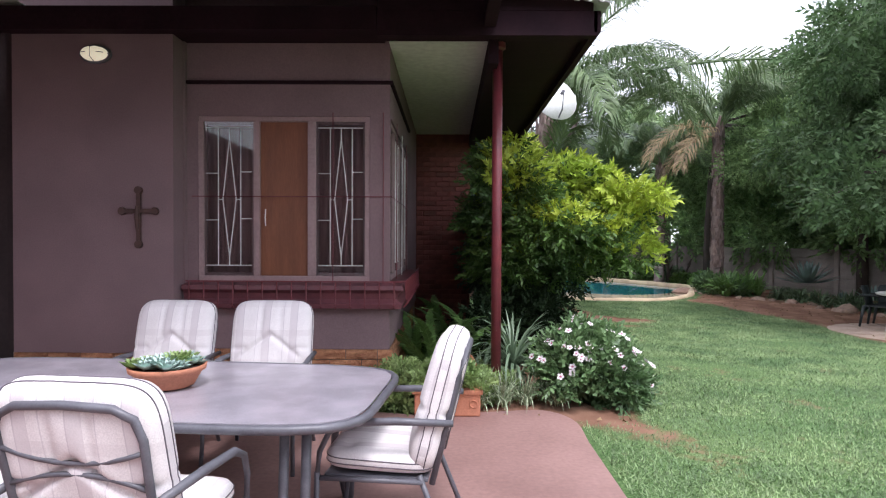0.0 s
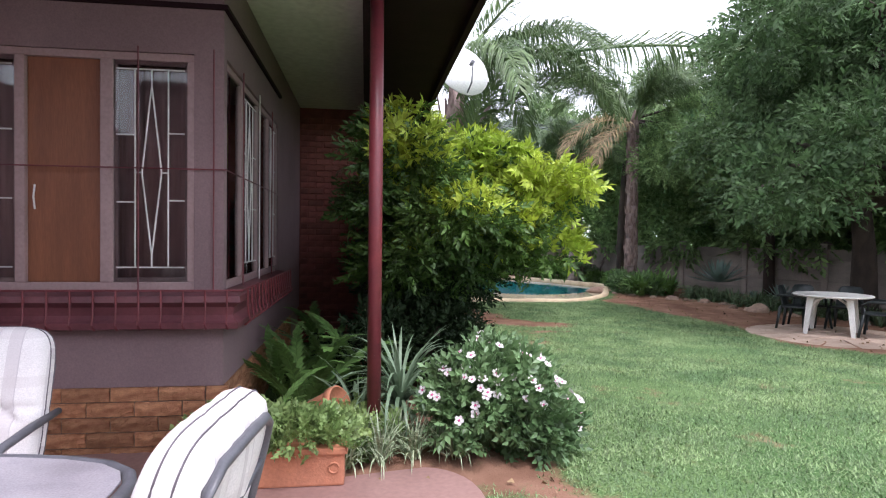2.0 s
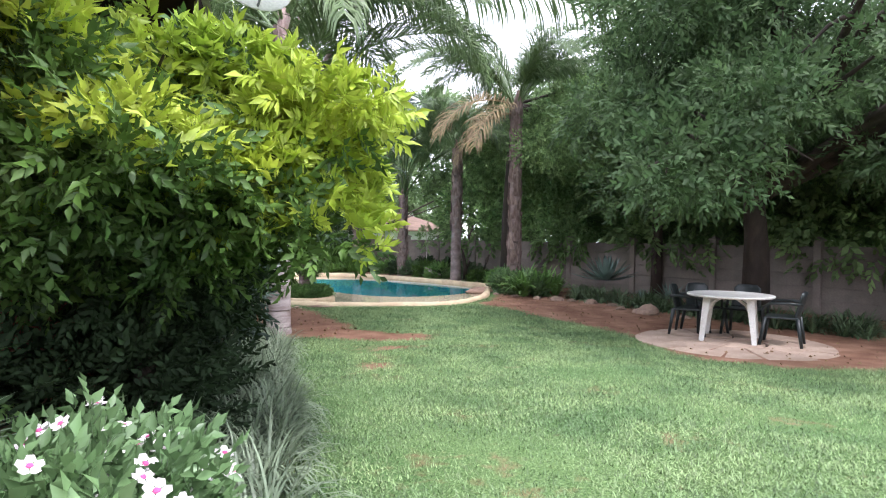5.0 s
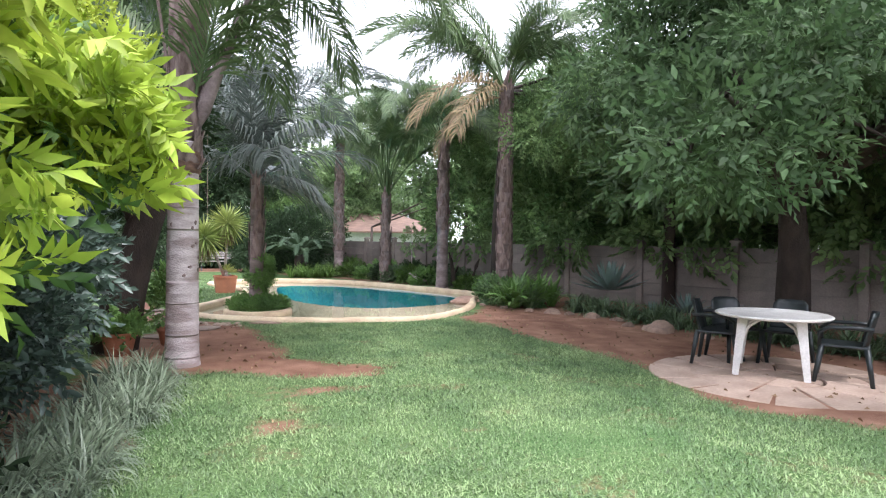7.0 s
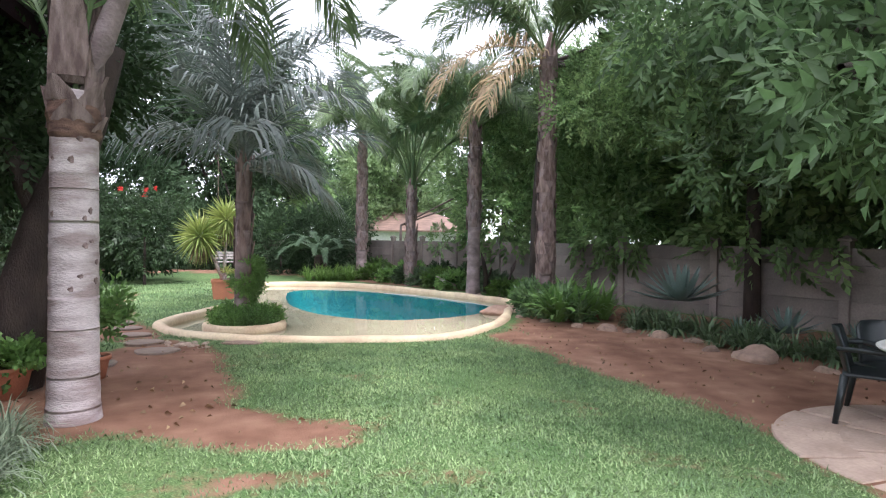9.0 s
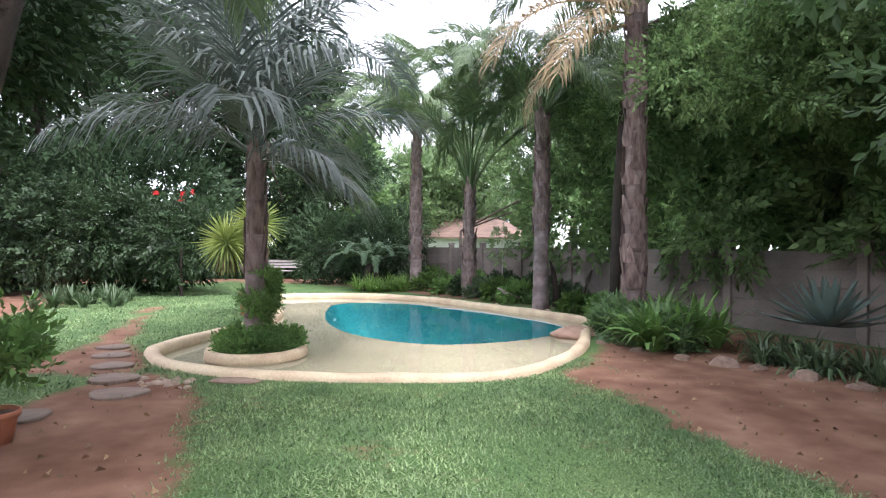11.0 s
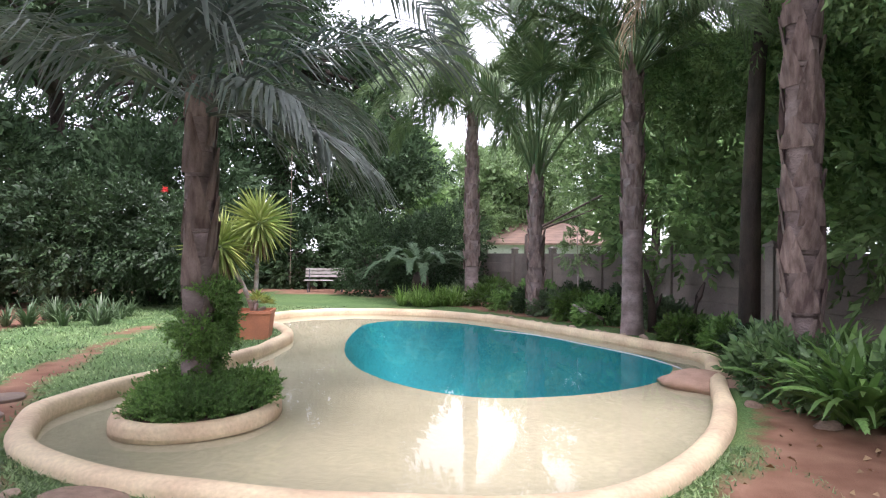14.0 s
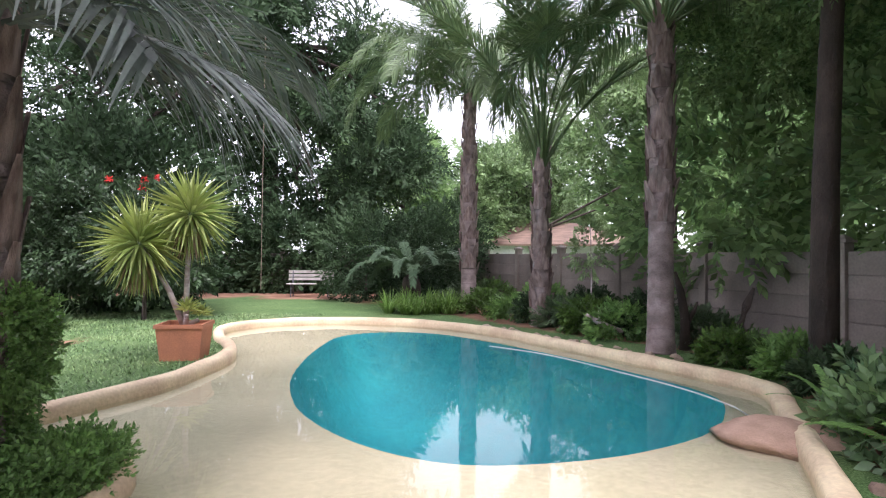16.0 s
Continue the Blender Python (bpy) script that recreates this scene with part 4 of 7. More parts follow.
P_B = palm("young queen palm with upright leaf stalks", (7.25, 26.9, -0.2), 3.1, 0.18, 0.13, [(FR_YOUNG, 8, 2), (FR_YOUNG, 9, -12)], 14, boot=(36, 2.9, 0.4), bootflare=0.12)
P_C = palm("tall queen palm with a smooth swollen grey trunk foot", (8.5, 23.85, -0.2), 4.6, 0.19, 0.135, [(FR_UP, 10, 0), (FR_ARCH, 11, 10), (FR_ARCH, 4, -4)], 15, boot=(36, 2.9, 0.42), bootflare=0.12)
P_R = palm("stout queen palm with old brown leaf bases and a dry frond", (8.7, 19.2, -0.2), 5.2, 0.165, 0.14, [(FR_UP, 10, 0), (FR_ARCH, 8, 16)], 16, boot=(64, 4.9, 0.42), bootflare=0.05)
for k, (az, pitch, sc) in enumerate(((196, 12, 1.15), (215, 2, 1.0), (180, -6, 0.95))):
    ob = part("dry_frond", FR_DRY[k % 2], None, P_R, "hanging dry brown frond")
    ob.matrix_basis = pose(0, 0, 5.3 - 0.1 * k, 0, 0, az) @ pose(0, 0, 0, 0, -pitch, 0) @ Matrix.Scale(sc, 4)


# ---- trees and hedges ----
rng = np.random.default_rng(8)
SP_BROAD = sprig(8, 0.15, 0.06, 0.4, rng)
SP_MID = sprig(9, 0.13, 0.055, 0.4, rng, simple=True)
SP_FAR = sprig(9, 0.22, 0.10, 0.55, rng, simple=True)
SP_BIG = sprig(9, 0.36, 0.15, 0.9, rng, simple=True)
SP_DUR = sprig(12, 0.062, 0.028, 0.22, rng)
SP_STAR = sprig(10, 0.085, 0.03, 0.075, rng, spread=85)

g0 = lambda x, y: (x, y, gzf(x, y))
# last four crown lobes, mostly out of view, are added to shade bed and paving
tree("garden_tree", g0(11.6, 13.5), "large broad-leaved evergreen tree over the garden table", "tree", [(11.6, 13.5, -0.3), (11.5, 13.4, 1.2), (11.2, 13.2, 2.2)], [0.3, 0.24, 0.2],
     [(9.3, 12.8, 3.7, 2.3, 2.3, 1.5), (12.2, 14, 5.6, 3.4, 3.4, 2.6), (8.0, 11.2, 3.2, 1.5, 1.5, 0.95), (13.4, 10.5, 4.5, 3, 3, 2.2), (10.9, 13.9, 5.2, 1.9, 1.9, 1.9), (10.6, 12.6, 5.6, 1.6, 1.6, 1.4), (11.6, 11.4, 3.5, 2.6, 2.4, 1.0), (11.9, 15.6, 3.8, 1.5, 1.7, 1.0), (7.4, 10.4, 2.5, 0.8, 0.7, 0.6), (9.0, 10.2, 5.6, 2.6, 2.2, 1.2), (14.0, 7.0, 4.6, 3.4, 2.6, 2.4), (12.6, 3.0, 4.2, 3, 2.6, 2.0), (9.8, 7.0, 4.6, 1.6, 1.4, 0.9)],
     18500, SP_BROAD, L_BROAD, seed=21, gap=-0.8, droop=0.35, clump=(220, 0.62), shell=0.35)
tree("garden_tree", g0(9.47, 21.7), "dark-trunked evergreen tree behind the pool planting", "tree", [(9.47, 21.7, -0.3), (9.5, 21.7, 2), (9.65, 21.8, 4), (9.9, 21.9, 5.8)], [0.15, 0.13, 0.11, 0.07],
     [(11.3, 20.8, 4.8, 2.3, 3.0, 1.5), (10.8, 24.2, 4.7, 1.6, 2.0, 1.2), (10.6, 17.8, 4.1, 1.9, 1.9, 0.9), (11.8, 18.6, 4.2, 1.3, 2.6, 1.0)], 15000, SP_MID, L_MID, seed=22, gap=-0.6, size=(0.6, 0.95), clump=(110, 0.6), shell=0.3)
tree("garden_tree", (12.6, 17.5, -0.2), "dense dark evergreen tree against the boundary wall", "tree", [(12.2, 17.5, -0.3), (12.2, 17.5, 3)], [0.16, 0.12],
     [(13.6, 17.5, 3.3, 1.6, 4.2, 1.5), (13.8, 23, 3.9, 2.2, 3.5, 2.1), (15.6, 12, 4, 1.8, 4, 3.0), (16.5, 12, 2.2, 0.9, 6, 1.2), (14.0, 19.5, 2.2, 0.9, 5, 1.2)], 14500, SP_FAR, L_SHADE, seed=23, gap=-0.8, size=(0.8, 1.2), clump=(130, 0.75), shell=0.3)
tree("hedge", (-3.5, 29.8, -0.2), "tall dark garden hedge with glossy leaves", "hedge", [(-3.5, 30.5, -0.3), (-3.5, 30.5, 1.5)], [0.12, 0.08],
     [(-3.2, 29.8, 2.1, 3.0, 1.6, 2.6), (-7.5, 28.5, 2.3, 3.0, 2.4, 2.8), (-11, 25, 2.6, 3.0, 4, 3.0)], 6500, SP_FAR, L_DARK, seed=24, per=1, gap=-0.6, size=(0.7, 1.1), floor=0.0)
tree("conifer", (-3.0, 43, -0.2), "huge dark spreading conifer behind the lawn", "tree", [(-3, 43, -0.3), (-3, 43, 5), (-3, 43, 11)], [0.5, 0.4, 0.25],
     [(-7, 42, 6, 5, 4, 3.2), (-1.5, 42, 6.0, 4.0, 4, 3.5), (-5, 42, 11, 5, 4, 3.5), (-0.5, 43, 10.5, 3.2, 3.5, 3.2), (-13, 40, 8, 5, 5, 6), (-4, 43, 16, 5, 4, 3.5), (2.0, 43, 5.5, 2.2, 3, 3.2), (1.0, 44, 9.0, 2.6, 3, 2.6), (-4, 41, 3.0, 7, 2.5, 2.6), (-14, 38, 3, 6, 4, 3.5)], 17000, SP_BIG, L_DARK, seed=25, gap=-0.5, size=(0.5, 0.95), per=3, clump=(230, 1.15), shell=0.3)
tree("garden_tree", (-7, 32, -0.2), "tall dark spreading tree over the hedge", "tree", [(-7, 32, -0.3), (-7, 32, 3), (-6.5, 31, 6)], [0.35, 0.3, 0.22],
     [(-3.6, 28.5, 7.6, 4.2, 4.5, 1.5), (-9, 26, 7.4, 4.5, 5, 1.8), (-7, 32, 8.4, 5, 4, 1.5)], 3000, SP_BIG, L_DARK, seed=36, gap=-0.45, size=(0.5, 0.9), clump=(80, 0.8), shell=0.3)
tree("background_tree", (9, 60, -0.2), "pale green broad tree beyond the wall", "tree", [(9, 60, -0.3), (9, 60, 4)], [0.3, 0.2],
     [(7.5, 60, 6.0, 4, 3, 4.0), (12, 62, 7.5, 4, 3, 4.6), (13, 68, 3.6, 9, 2, 4.0)], 8500, SP_BIG, L_FAR, seed=26, gap=-0.7, clump=(120, 1.2), shell=0.3)
tree("background_tree", (17, 46, -0.2), "broad green tree beyond the wall", "tree", [(17, 46, -0.3), (17, 46, 4)], [0.3, 0.2],
     [(15.0, 47, 8.3, 3.2, 3, 4.4), (20.5, 44, 8.2, 4.2, 4, 5.6), (25, 40, 8, 5, 5, 6), (23.5, 50, 3.4, 3.5, 3, 2.2)], 10000, SP_BIG, L_FAR, seed=27, gap=-0.7, clump=(130, 1.25), shell=0.3)
tree("background_tree", (24, 25, -0.2), "leafy tree behind the neighbour's wall", "tree", [(22, 25, -0.3), (22, 25, 4)], [0.3, 0.2],
     [(20, 29, 4.6, 3.5, 4, 2.8), (22, 20, 4.6, 4.5, 5, 3.2), (24, 10, 6.5, 5, 5, 4.5)], 5000, SP_BIG, L_MID, seed=28, gap=-0.3)
tree("background_tree", (3, 52, -0.2), "tall tree behind the back boundary", "tree", [(3, 52, -0.3), (3, 52, 4)], [0.3, 0.2],
     [(1.5, 52, 5.5, 3.5, 3, 4.2)], 2500, SP_BIG, L_MID, seed=29, gap=-0.4)
tree("shrub", (2.4, 33.5, -0.2), "rounded dark evergreen shrub by the bench", "shrub", [(2.9, 33.5, -0.3), (2.9, 33.5, 0.6)], [0.05, 0.03],
     [(3.0, 33.6, 0.9, 1.4, 1.2, 1.5), (4.4, 33.4, 0.9, 1.3, 1.2, 1.4), (5.4, 34.4, 1.3, 1.2, 1.2, 1.7)], 2600, SP_MID, L_DARK, seed=30, per=1, gap=-0.7, floor=-0.1)
tree("hedge", (15.5, 14, -0.2), "dense greenery behind the boundary wall", "hedge", [(15.5, 14, -0.3), (15.5, 14, 1.0)], [0.05, 0.03],
     [(16.6 - 0.335 * (y - 6), y, 2.3, 0.9, 2.6, 1.5) for y in range(6, 27, 4)], 3000, SP_FAR, L_MID, seed=33, per=0, gap=-0.5, size=(0.8, 1.2))
tree("hedge", (8.5, 37, -0.2), "leafy green trees close behind the boundary wall", "hedge", [(8.5, 37, -0.3), (8.5, 37, 2.0)], [0.1, 0.06],
     [(16.0, 33.0, 3.4, 3.2, 2.4, 2.4), (20, 27, 3.4, 3.2, 2.4, 2.4)], 3000, SP_BIG, L_MID, seed=34, per=1, gap=-0.35, size=(0.6, 1.0))
# shrubs added along the back wall only to make it read dark
tree("hedge", (1, 37.2, -0.2), "low dark shrubs added to cover and darken the back wall", "hedge", [(1, 37.2, -0.3), (1, 37.2, 0.5)], [0.04, 0.03],
     [(x, 37.0, 1.0, 1.4, 0.5, 1.7) for x in (-10.5, -8, -5.5, -3, -0.5, 2, 4.5)], 4200, SP_FAR, L_DARK, seed=35, per=0, gap=-0.5, floor=-0.2)
# golden duranta
rg = np.random.default_rng(32)
DB = [(1.45, 7.6, 1.8, 0.85, 1.05, 0.75), (1.95, 7.7, 1.85, 0.55, 0.95, 0.6), (0.85, 7.1, 1.55, 0.45, 0.6, 0.55), (0.8, 7.05, 2.3, 0.3, 0.4, 0.4), (1.4, 8.7, 1.8, 0.75, 0.8, 0.6), (1.0, 7.5, 1.2, 0.5, 0.6, 0.25)]
sub = clumps(DB, 105, 0.30, rg, 0.55)
DO = np.array([1.2, 8.0, -0.1])
d = tree("golden_duranta_bush", tuple(DO), "big overhanging duranta bush with golden young leaves", "bush", [(1.1, 8.0, -0.2), (1.15, 8.0, 0.5), (1.2, 8.0, 1.1)], [0.1, 0.08, 0.06],
         DB, 60, SP_DUR, L_DUR, seed=31, gap=-0.5, floor=0.92, per=4)
p, q = crown_points(sub, 9000, rg, shell=0.55, gap=-0.45, freq=3.0)
ok = p[:, 2] > 0.85
p, q = p[ok], q[ok]
young = 0.55 * q[:, 2] + 0.55 * (p[:, 0] - 1.35) + 0.5 * (p[:, 2] - 1.75) + 0.16 * rg.normal(size=len(q))
q = q * [1, 1, 0.35] + rg.normal(size=q.shape) * 0.35 + [0, 0, 0.1]
for sel, name, m_, lab in ((young <= 0.02, "green_growth", L_DUR, "deep green older leaves"), (young > 0.02, "golden_growth", L_GOLD, "bright yellow-green young leaves")):
    v, f = scatter(*(SP_STAR if m_ is L_GOLD else SP_DUR), p[sel] - DO, q[sel], rg.uniform(0.85, 1.35, sel.sum()), rg)
    part(name, np_mesh(name, v, f, m_), None, d, lab)
p, q = crown_points(clumps([(1.2, 11.4, 2.95, 0.45, 0.6, 0.5)], 16, 0.26, rg), 900, rg, shell=0.3, gap=-0.9)
# near-black leaf masses fill the bush's inside and foot as painted shade
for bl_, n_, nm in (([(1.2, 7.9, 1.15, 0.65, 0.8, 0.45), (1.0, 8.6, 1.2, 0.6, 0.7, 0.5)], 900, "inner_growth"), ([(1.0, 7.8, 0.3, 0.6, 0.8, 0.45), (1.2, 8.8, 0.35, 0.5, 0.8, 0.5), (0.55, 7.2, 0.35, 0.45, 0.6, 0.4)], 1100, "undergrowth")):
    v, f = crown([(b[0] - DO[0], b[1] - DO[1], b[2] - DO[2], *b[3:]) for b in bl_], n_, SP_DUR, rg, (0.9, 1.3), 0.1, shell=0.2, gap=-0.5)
    part(nm, np_mesh(nm, v, f, L_SHADEFILL), None, d, "near-black leaves standing in for the shade in and under the bush")
t = thing("golden_duranta_bush", (0.9, 11.6, -0.15), "taller golden-leaved duranta behind the shrubs", "bush")
part("trunk", Geo().tube([(0, 0, -0.1), (0.05, 0, 1.2), (0.25, -0.1, 2.7)], [0.06, 0.045, 0.02], 8), M_BARK, t, smooth=True)
v, f = scatter(*SP_DUR, p - np.array([0.9, 11.6, -0.15]), q + rg.normal(size=q.shape) * 0.4, rg.uniform(0.85, 1.2, len(p)), rg)
part("golden_growth", np_mesh("golden_growth", v, f, L_GOLD), None, t)


# ---- boundary wall ----
WA, WB = np.array([6.66, 34.43]), np.array([9.74, 25.29])
WD = (WB - WA) / np.linalg.norm(WB - WA)
BAY = 2.42


def precast(start, d, count, label):
    w = thing("precast_wall", (*start, -0.2), label, "wall", rz=math.degrees(math.atan2(d[1], d[0])))
    pg = Geo().bevbox((-0.08, -0.085, -0.3), (0.08, 0.085, 1.56), 0.012)
    pg.add([(-0.11, -0.1, 1.562), (0.11, -0.1, 1.562), (0.11, 0.1, 1.562), (-0.11, 0.1, 1.562), (-0.11, -0.1, 1.60), (0.11, -0.1, 1.60), (0.11, 0.1, 1.60), (-0.11, 0.1, 1.60), (0, 0, 1.67)],
           [(0, 3, 2, 1), (0, 1, 5, 4), (1, 2, 6, 5), (2, 3, 7, 6), (3, 0, 4, 7), (4, 5, 8), (5, 6, 8), (6, 7, 8), (7, 4, 8)])
    pm = pg.mesh("post", M_PRECAST)
    sm = Geo().bevbox((0.07, -0.024, 0.0), (BAY - 0.07, 0.024, 0.289), 0.010).box((0.07, -0.008, -0.001), (BAY - 0.07, 0.008, 0.2985)).mesh("panel", M_PRECAST)
    for i in range(count + 1):
        part("post", pm, None, w).location = (i * BAY, 0, 0)
        if i < count:
            for k in range(5):
                part("panel", sm, None, w).location = (i * BAY, 0, -0.05 + 0.3 * k)
    return w


precast(WA - WD * 2.42, WD, 16, "grey precast concrete slab wall with capped posts")
precast((6.3, 38.0), np.array([-1.0, 0.0]), 8, "shaded precast concrete wall at the back of the garden")

# neighbour's house
h = thing("neighbour_house", (13.5, 58, -0.2), "low white house with a clay tiled hipped roof beyond the wall", "house")
part("wall", Geo().box((-5.5, 0, 0), (5.7, 6, 2.3)), M_WALLWHITE, h)
part("roof", Geo().add([(-6, -0.6, 2.3), (6.2, -0.6, 2.3), (6.2, 6.6, 2.3), (-6, 6.6, 2.3), (-2.2, 3, 4.0), (1.6, 3, 4.0), (-6, -0.6, 2.15), (6.2, -0.6, 2.15)], [(0, 1, 5, 4), (1, 2, 5), (2, 3, 4, 5), (3, 0, 4), (6, 7, 1, 0)]), M_TILEROOF, h)

# unseen walls added west and south of the patio to block sky light
setting("wall_light_blocker", Geo().box((-4.8, -4.5, -0.2), (-4.6, 4.85, 3.55)).box((-4.8, -4.8, -0.2), (2.4, -4.6, 5.0)), M_PLASTER, label="unseen plain walls added to keep low sky light off the house wall", category="wall")
# two more unseen walls, added only for reflections and to limit light
setting("wall_south", Geo().box((-9, -9.2, -0.2), (22, -9.0, 1.8)), M_PRECAST, label="unseen plain wall added to the south for reflections and light", category="wall")
setting("wall_unseen_west", Geo().box((-8.7, -9, -0.2), (-8.5, -1, 3.6)), M_PLASTER, label="unseen plain plastered wall added to close off the west", category="wall")

# ---- bay window ----
def window(name, at, rz, bays, zb, zt, brown=(), grille=(), label=""):
    """bays: (x0, x1) along the wall; the frame stands between them. The wall's face is y = 0, the room is at y > 0."""
    w = thing(name, at, label, "window", rz=rz)
    x0, x1 = bays[0][0] - 0.05, bays[-1][1] + 0.05
    g = Geo().bevbox((x0, 0.02, zt - 0.05), (x1, 0.09, zt), 0.006)
    part("head", g, M_FRAME, w)
    part("bottom_rail", Geo().bevbox((x0, 0.02, zb), (x1, 0.09, zb + 0.06), 0.006), M_FRAME, w)
    edges = [x0] + [(bays[i][1] + bays[i + 1][0]) / 2 for i in range(len(bays) - 1)] + [x1]
    for i, e in enumerate(edges):
        hw = 0.05 if i in (0, len(edges) - 1) else (bays[i][0] - bays[i - 1][1]) / 2
        a, b = (e, e + hw) if i == 0 else (e - hw, e) if i == len(edges) - 1 else (e - hw, e + hw)
        part("stile", Geo().bevbox((a, 0.01, zb + 0.06), (b, 0.095, zt - 0.05), 0.006), M_FRAME, w)
    for i, (a, b) in enumerate(bays):
        if i in brown:
            part("brown_panel", Geo().bevbox((a, 0.05, zb + 0.06), (b, 0.08, zt - 0.05), 0.004), M_BLIND, w, "reddish brown varnished panel")
            part("handle", Geo().tube([(a + 0.05, 0.035, 1.62), (a + 0.05, 0.02, 1.7), (a + 0.05, 0.035, 1.78)], 0.006, 6), M_GRILLE, w, "pale window handle")
        else:
            part("inner_frame", Geo().box((a, 0.04, zb + 0.06), (a + 0.02, 0.07, zt - 0.05)).box((b - 0.02, 0.04, zb + 0.06), (b, 0.07, zt - 0.05)).box((a + 0.02, 0.04, zb + 0.06), (b - 0.02, 0.07, zb + 0.09)).box((a + 0.02, 0.04, zt - 0.08), (b - 0.02, 0.07, zt - 0.05)), M_FRAME, w)
        if i in brown:
            continue
        pane = part("pane", Geo().box((a, 0.034, zb + 0.06), (b, 0.038, zt - 0.05)), M_GLASS, w)
        pane.visible_shadow = False
        if i in grille:
            W = b - a - 0.04
            xx = lambda u: a + 0.02 + W * u
            y = 0.022
            r = 0.0055
            T, B = zt - 0.11, zb + 0.16
            H = T - B
            m = B + 0.48 * H
            v1, v2 = 0.27, 0.76
            c = (v1 + v2) / 2
            bars = [[(xx(0), T), (xx(1), T)], [(xx(0), B), (xx(1), B)], [(xx(v1), T), (xx(v1), B)], [(xx(v2), T), (xx(v2), B)],
                    [(xx(0), B + 0.67 * H), (xx(v1), B + 0.67 * H)], [(xx(0), B + 0.33 * H), (xx(v1), B + 0.33 * H)], [(xx(v2), B + 0.68 * H), (xx(1), B + 0.68 * H)], [(xx(v2), B + 0.34 * H), (xx(1), B + 0.34 * H)],
                    [(xx(c), T), (xx(c), T - 0.1 * H)], [(xx(c), B + 0.08 * H), (xx(c), B)],
                    [(xx(c), T - 0.08 * H), (xx(v1 + 0.10), m), (xx(c), B + 0.06 * H)], [(xx(c), T - 0.08 * H), (xx(v2 - 0.10), m), (xx(c), B + 0.06 * H)],
                    [(xx(v1), m), (xx(v1 + 0.10), m)], [(xx(v2 - 0.10), m), (xx(v2), m)]]
            gr = part("grille", Geo(), M_GRILLE, w, "white wrought steel diamond grille")
            for line in bars:
                part("bar", Geo().tube([(x, y, z) for x, z in line], r, 6), M_GRILLE, gr)
    return w


window("window_front", (0, BY, 0), 0, [(-2.35, -1.87), (-1.81, -1.35), (-1.27, -0.80)], WIN_B, WIN_T, brown=(1,), grille=(0, 2), label="pink-framed three-light window with white grilles")
window("window_side", (BX1, 5.65, 0), 90, [(0.14, 0.62), (0.68, 1.3), (1.36, 1.9), (1.96, 2.42)], WIN_B, WIN_T, grille=(1, 3), label="pink-framed side window of the bay with closed curtains")
for a, b in (((-2.45, 5.95), (-0.8, 5.95)), ((-0.715, 6.33), (-0.715, 8.1))):
    n = 60
    c = thing("curtain", (a[0], a[1], 1.05), "dull brown gathered curtain behind the window", "curtain")
    V, F = [], []
    dx, dy = (b[0] - a[0]), (b[1] - a[1])
    L = math.hypot(dx, dy)
    for i in range(n + 1):
        t = i / n
        o = 0.03 * math.sin(i * 1.3) + 0.012 * math.sin(i * 2.9)
        for z in (0.0, 1.65):
            V.append((dx * t - dy / L * o, dy * t + dx / L * o, z))
    F = [(2 * i, 2 * i + 2, 2 * i + 3, 2 * i + 1) for i in range(n)]
    cm = part("cloth", Geo().add(V, F), M_CURTAIN, c, smooth=True)
    cm.modifiers.new("thick", "SOLIDIFY").thickness = 0.004

# cloth tinted teal to stand in for garden and sky reflected in the pane
M_TEAL = mat("teal_reflection_cloth", (0.30, 0.46, 0.45), (0.22, 0.36, 0.36), 4, 0.9, 0.1, stretch=(6, 6, 0.4))
cl = thing("curtain", (-0.617, 5.815, 1.14), "drawn cloth behind the side window, its teal standing in for glass reflection", "curtain")
nn = 40
part("cloth", Geo().add([(0.008 * math.sin(i * 1.1), 0.0108 * i, z) for i in range(nn + 1) for z in (0.0, 1.47)], [(2 * i, 2 * i + 2, 2 * i + 3, 2 * i + 1) for i in range(nn)]), M_TEAL, cl, smooth=True).modifiers.new("thick", "SOLIDIFY").thickness = 0.004

g = Geo().box((-5.2, 4.5, 3.548), (-3.75, 5.39, 3.556))
setting("ceiling_board", g, M_SOFFIT, label="pale ceiling board under the verandah", category="ceiling")

setting("window_strip", Geo().box((-2.5, BY - 0.03, 2.97), (BX1 + 0.03, BY, 3.0)).box((BX1 + 0.001, BY + 0.001, 2.97), (BX1 + 0.03, 8.2, 3.0)), M_DARKWOOD, label="thin dark strip above the bay windows", category="trim")

# sill: a moulded ledge that wraps the bay's corner
prof = [(0.0, 1.085), (-0.13, 1.06), (-0.14, 1.02), (-0.09, 0.985), (-0.075, 0.93), (-0.10, 0.90), (-0.125, 0.885), (-0.12, 0.845), (-0.05, 0.83), (0.0, 0.83)]
g = Geo()
V = []
for sx in range(3):
    for d, z in prof:
        o = -d
        V.append([(-2.50, BY - o, z), (BX1 + o, BY - o, z), (BX1 + o, 8.2, z)][sx])
n = len(prof)
g.add(V, [(s * n + i, (s + 1) * n + i, (s + 1) * n + (i + 1) % n, s * n + (i + 1) % n) for s in range(2) for i in range(n)] + [tuple(range(n)), tuple(range(2 * n, 3 * n))[::-1]])
setting("window_sill", g, M_SILL, label="dull burgundy moulded window sill", category="window sill")
rail = thing("burglar_bar_rail", (0, 0, 0), "low burgundy steel guard rail in front of the bay windows", "guard rail")
part("top_rail", Geo().tube([(-2.45, BY - 0.155, 1.1), (BX1 + 0.155, BY - 0.155, 1.1), (BX1 + 0.155, 8.1, 1.1)], 0.007, 6), M_BURG, rail)
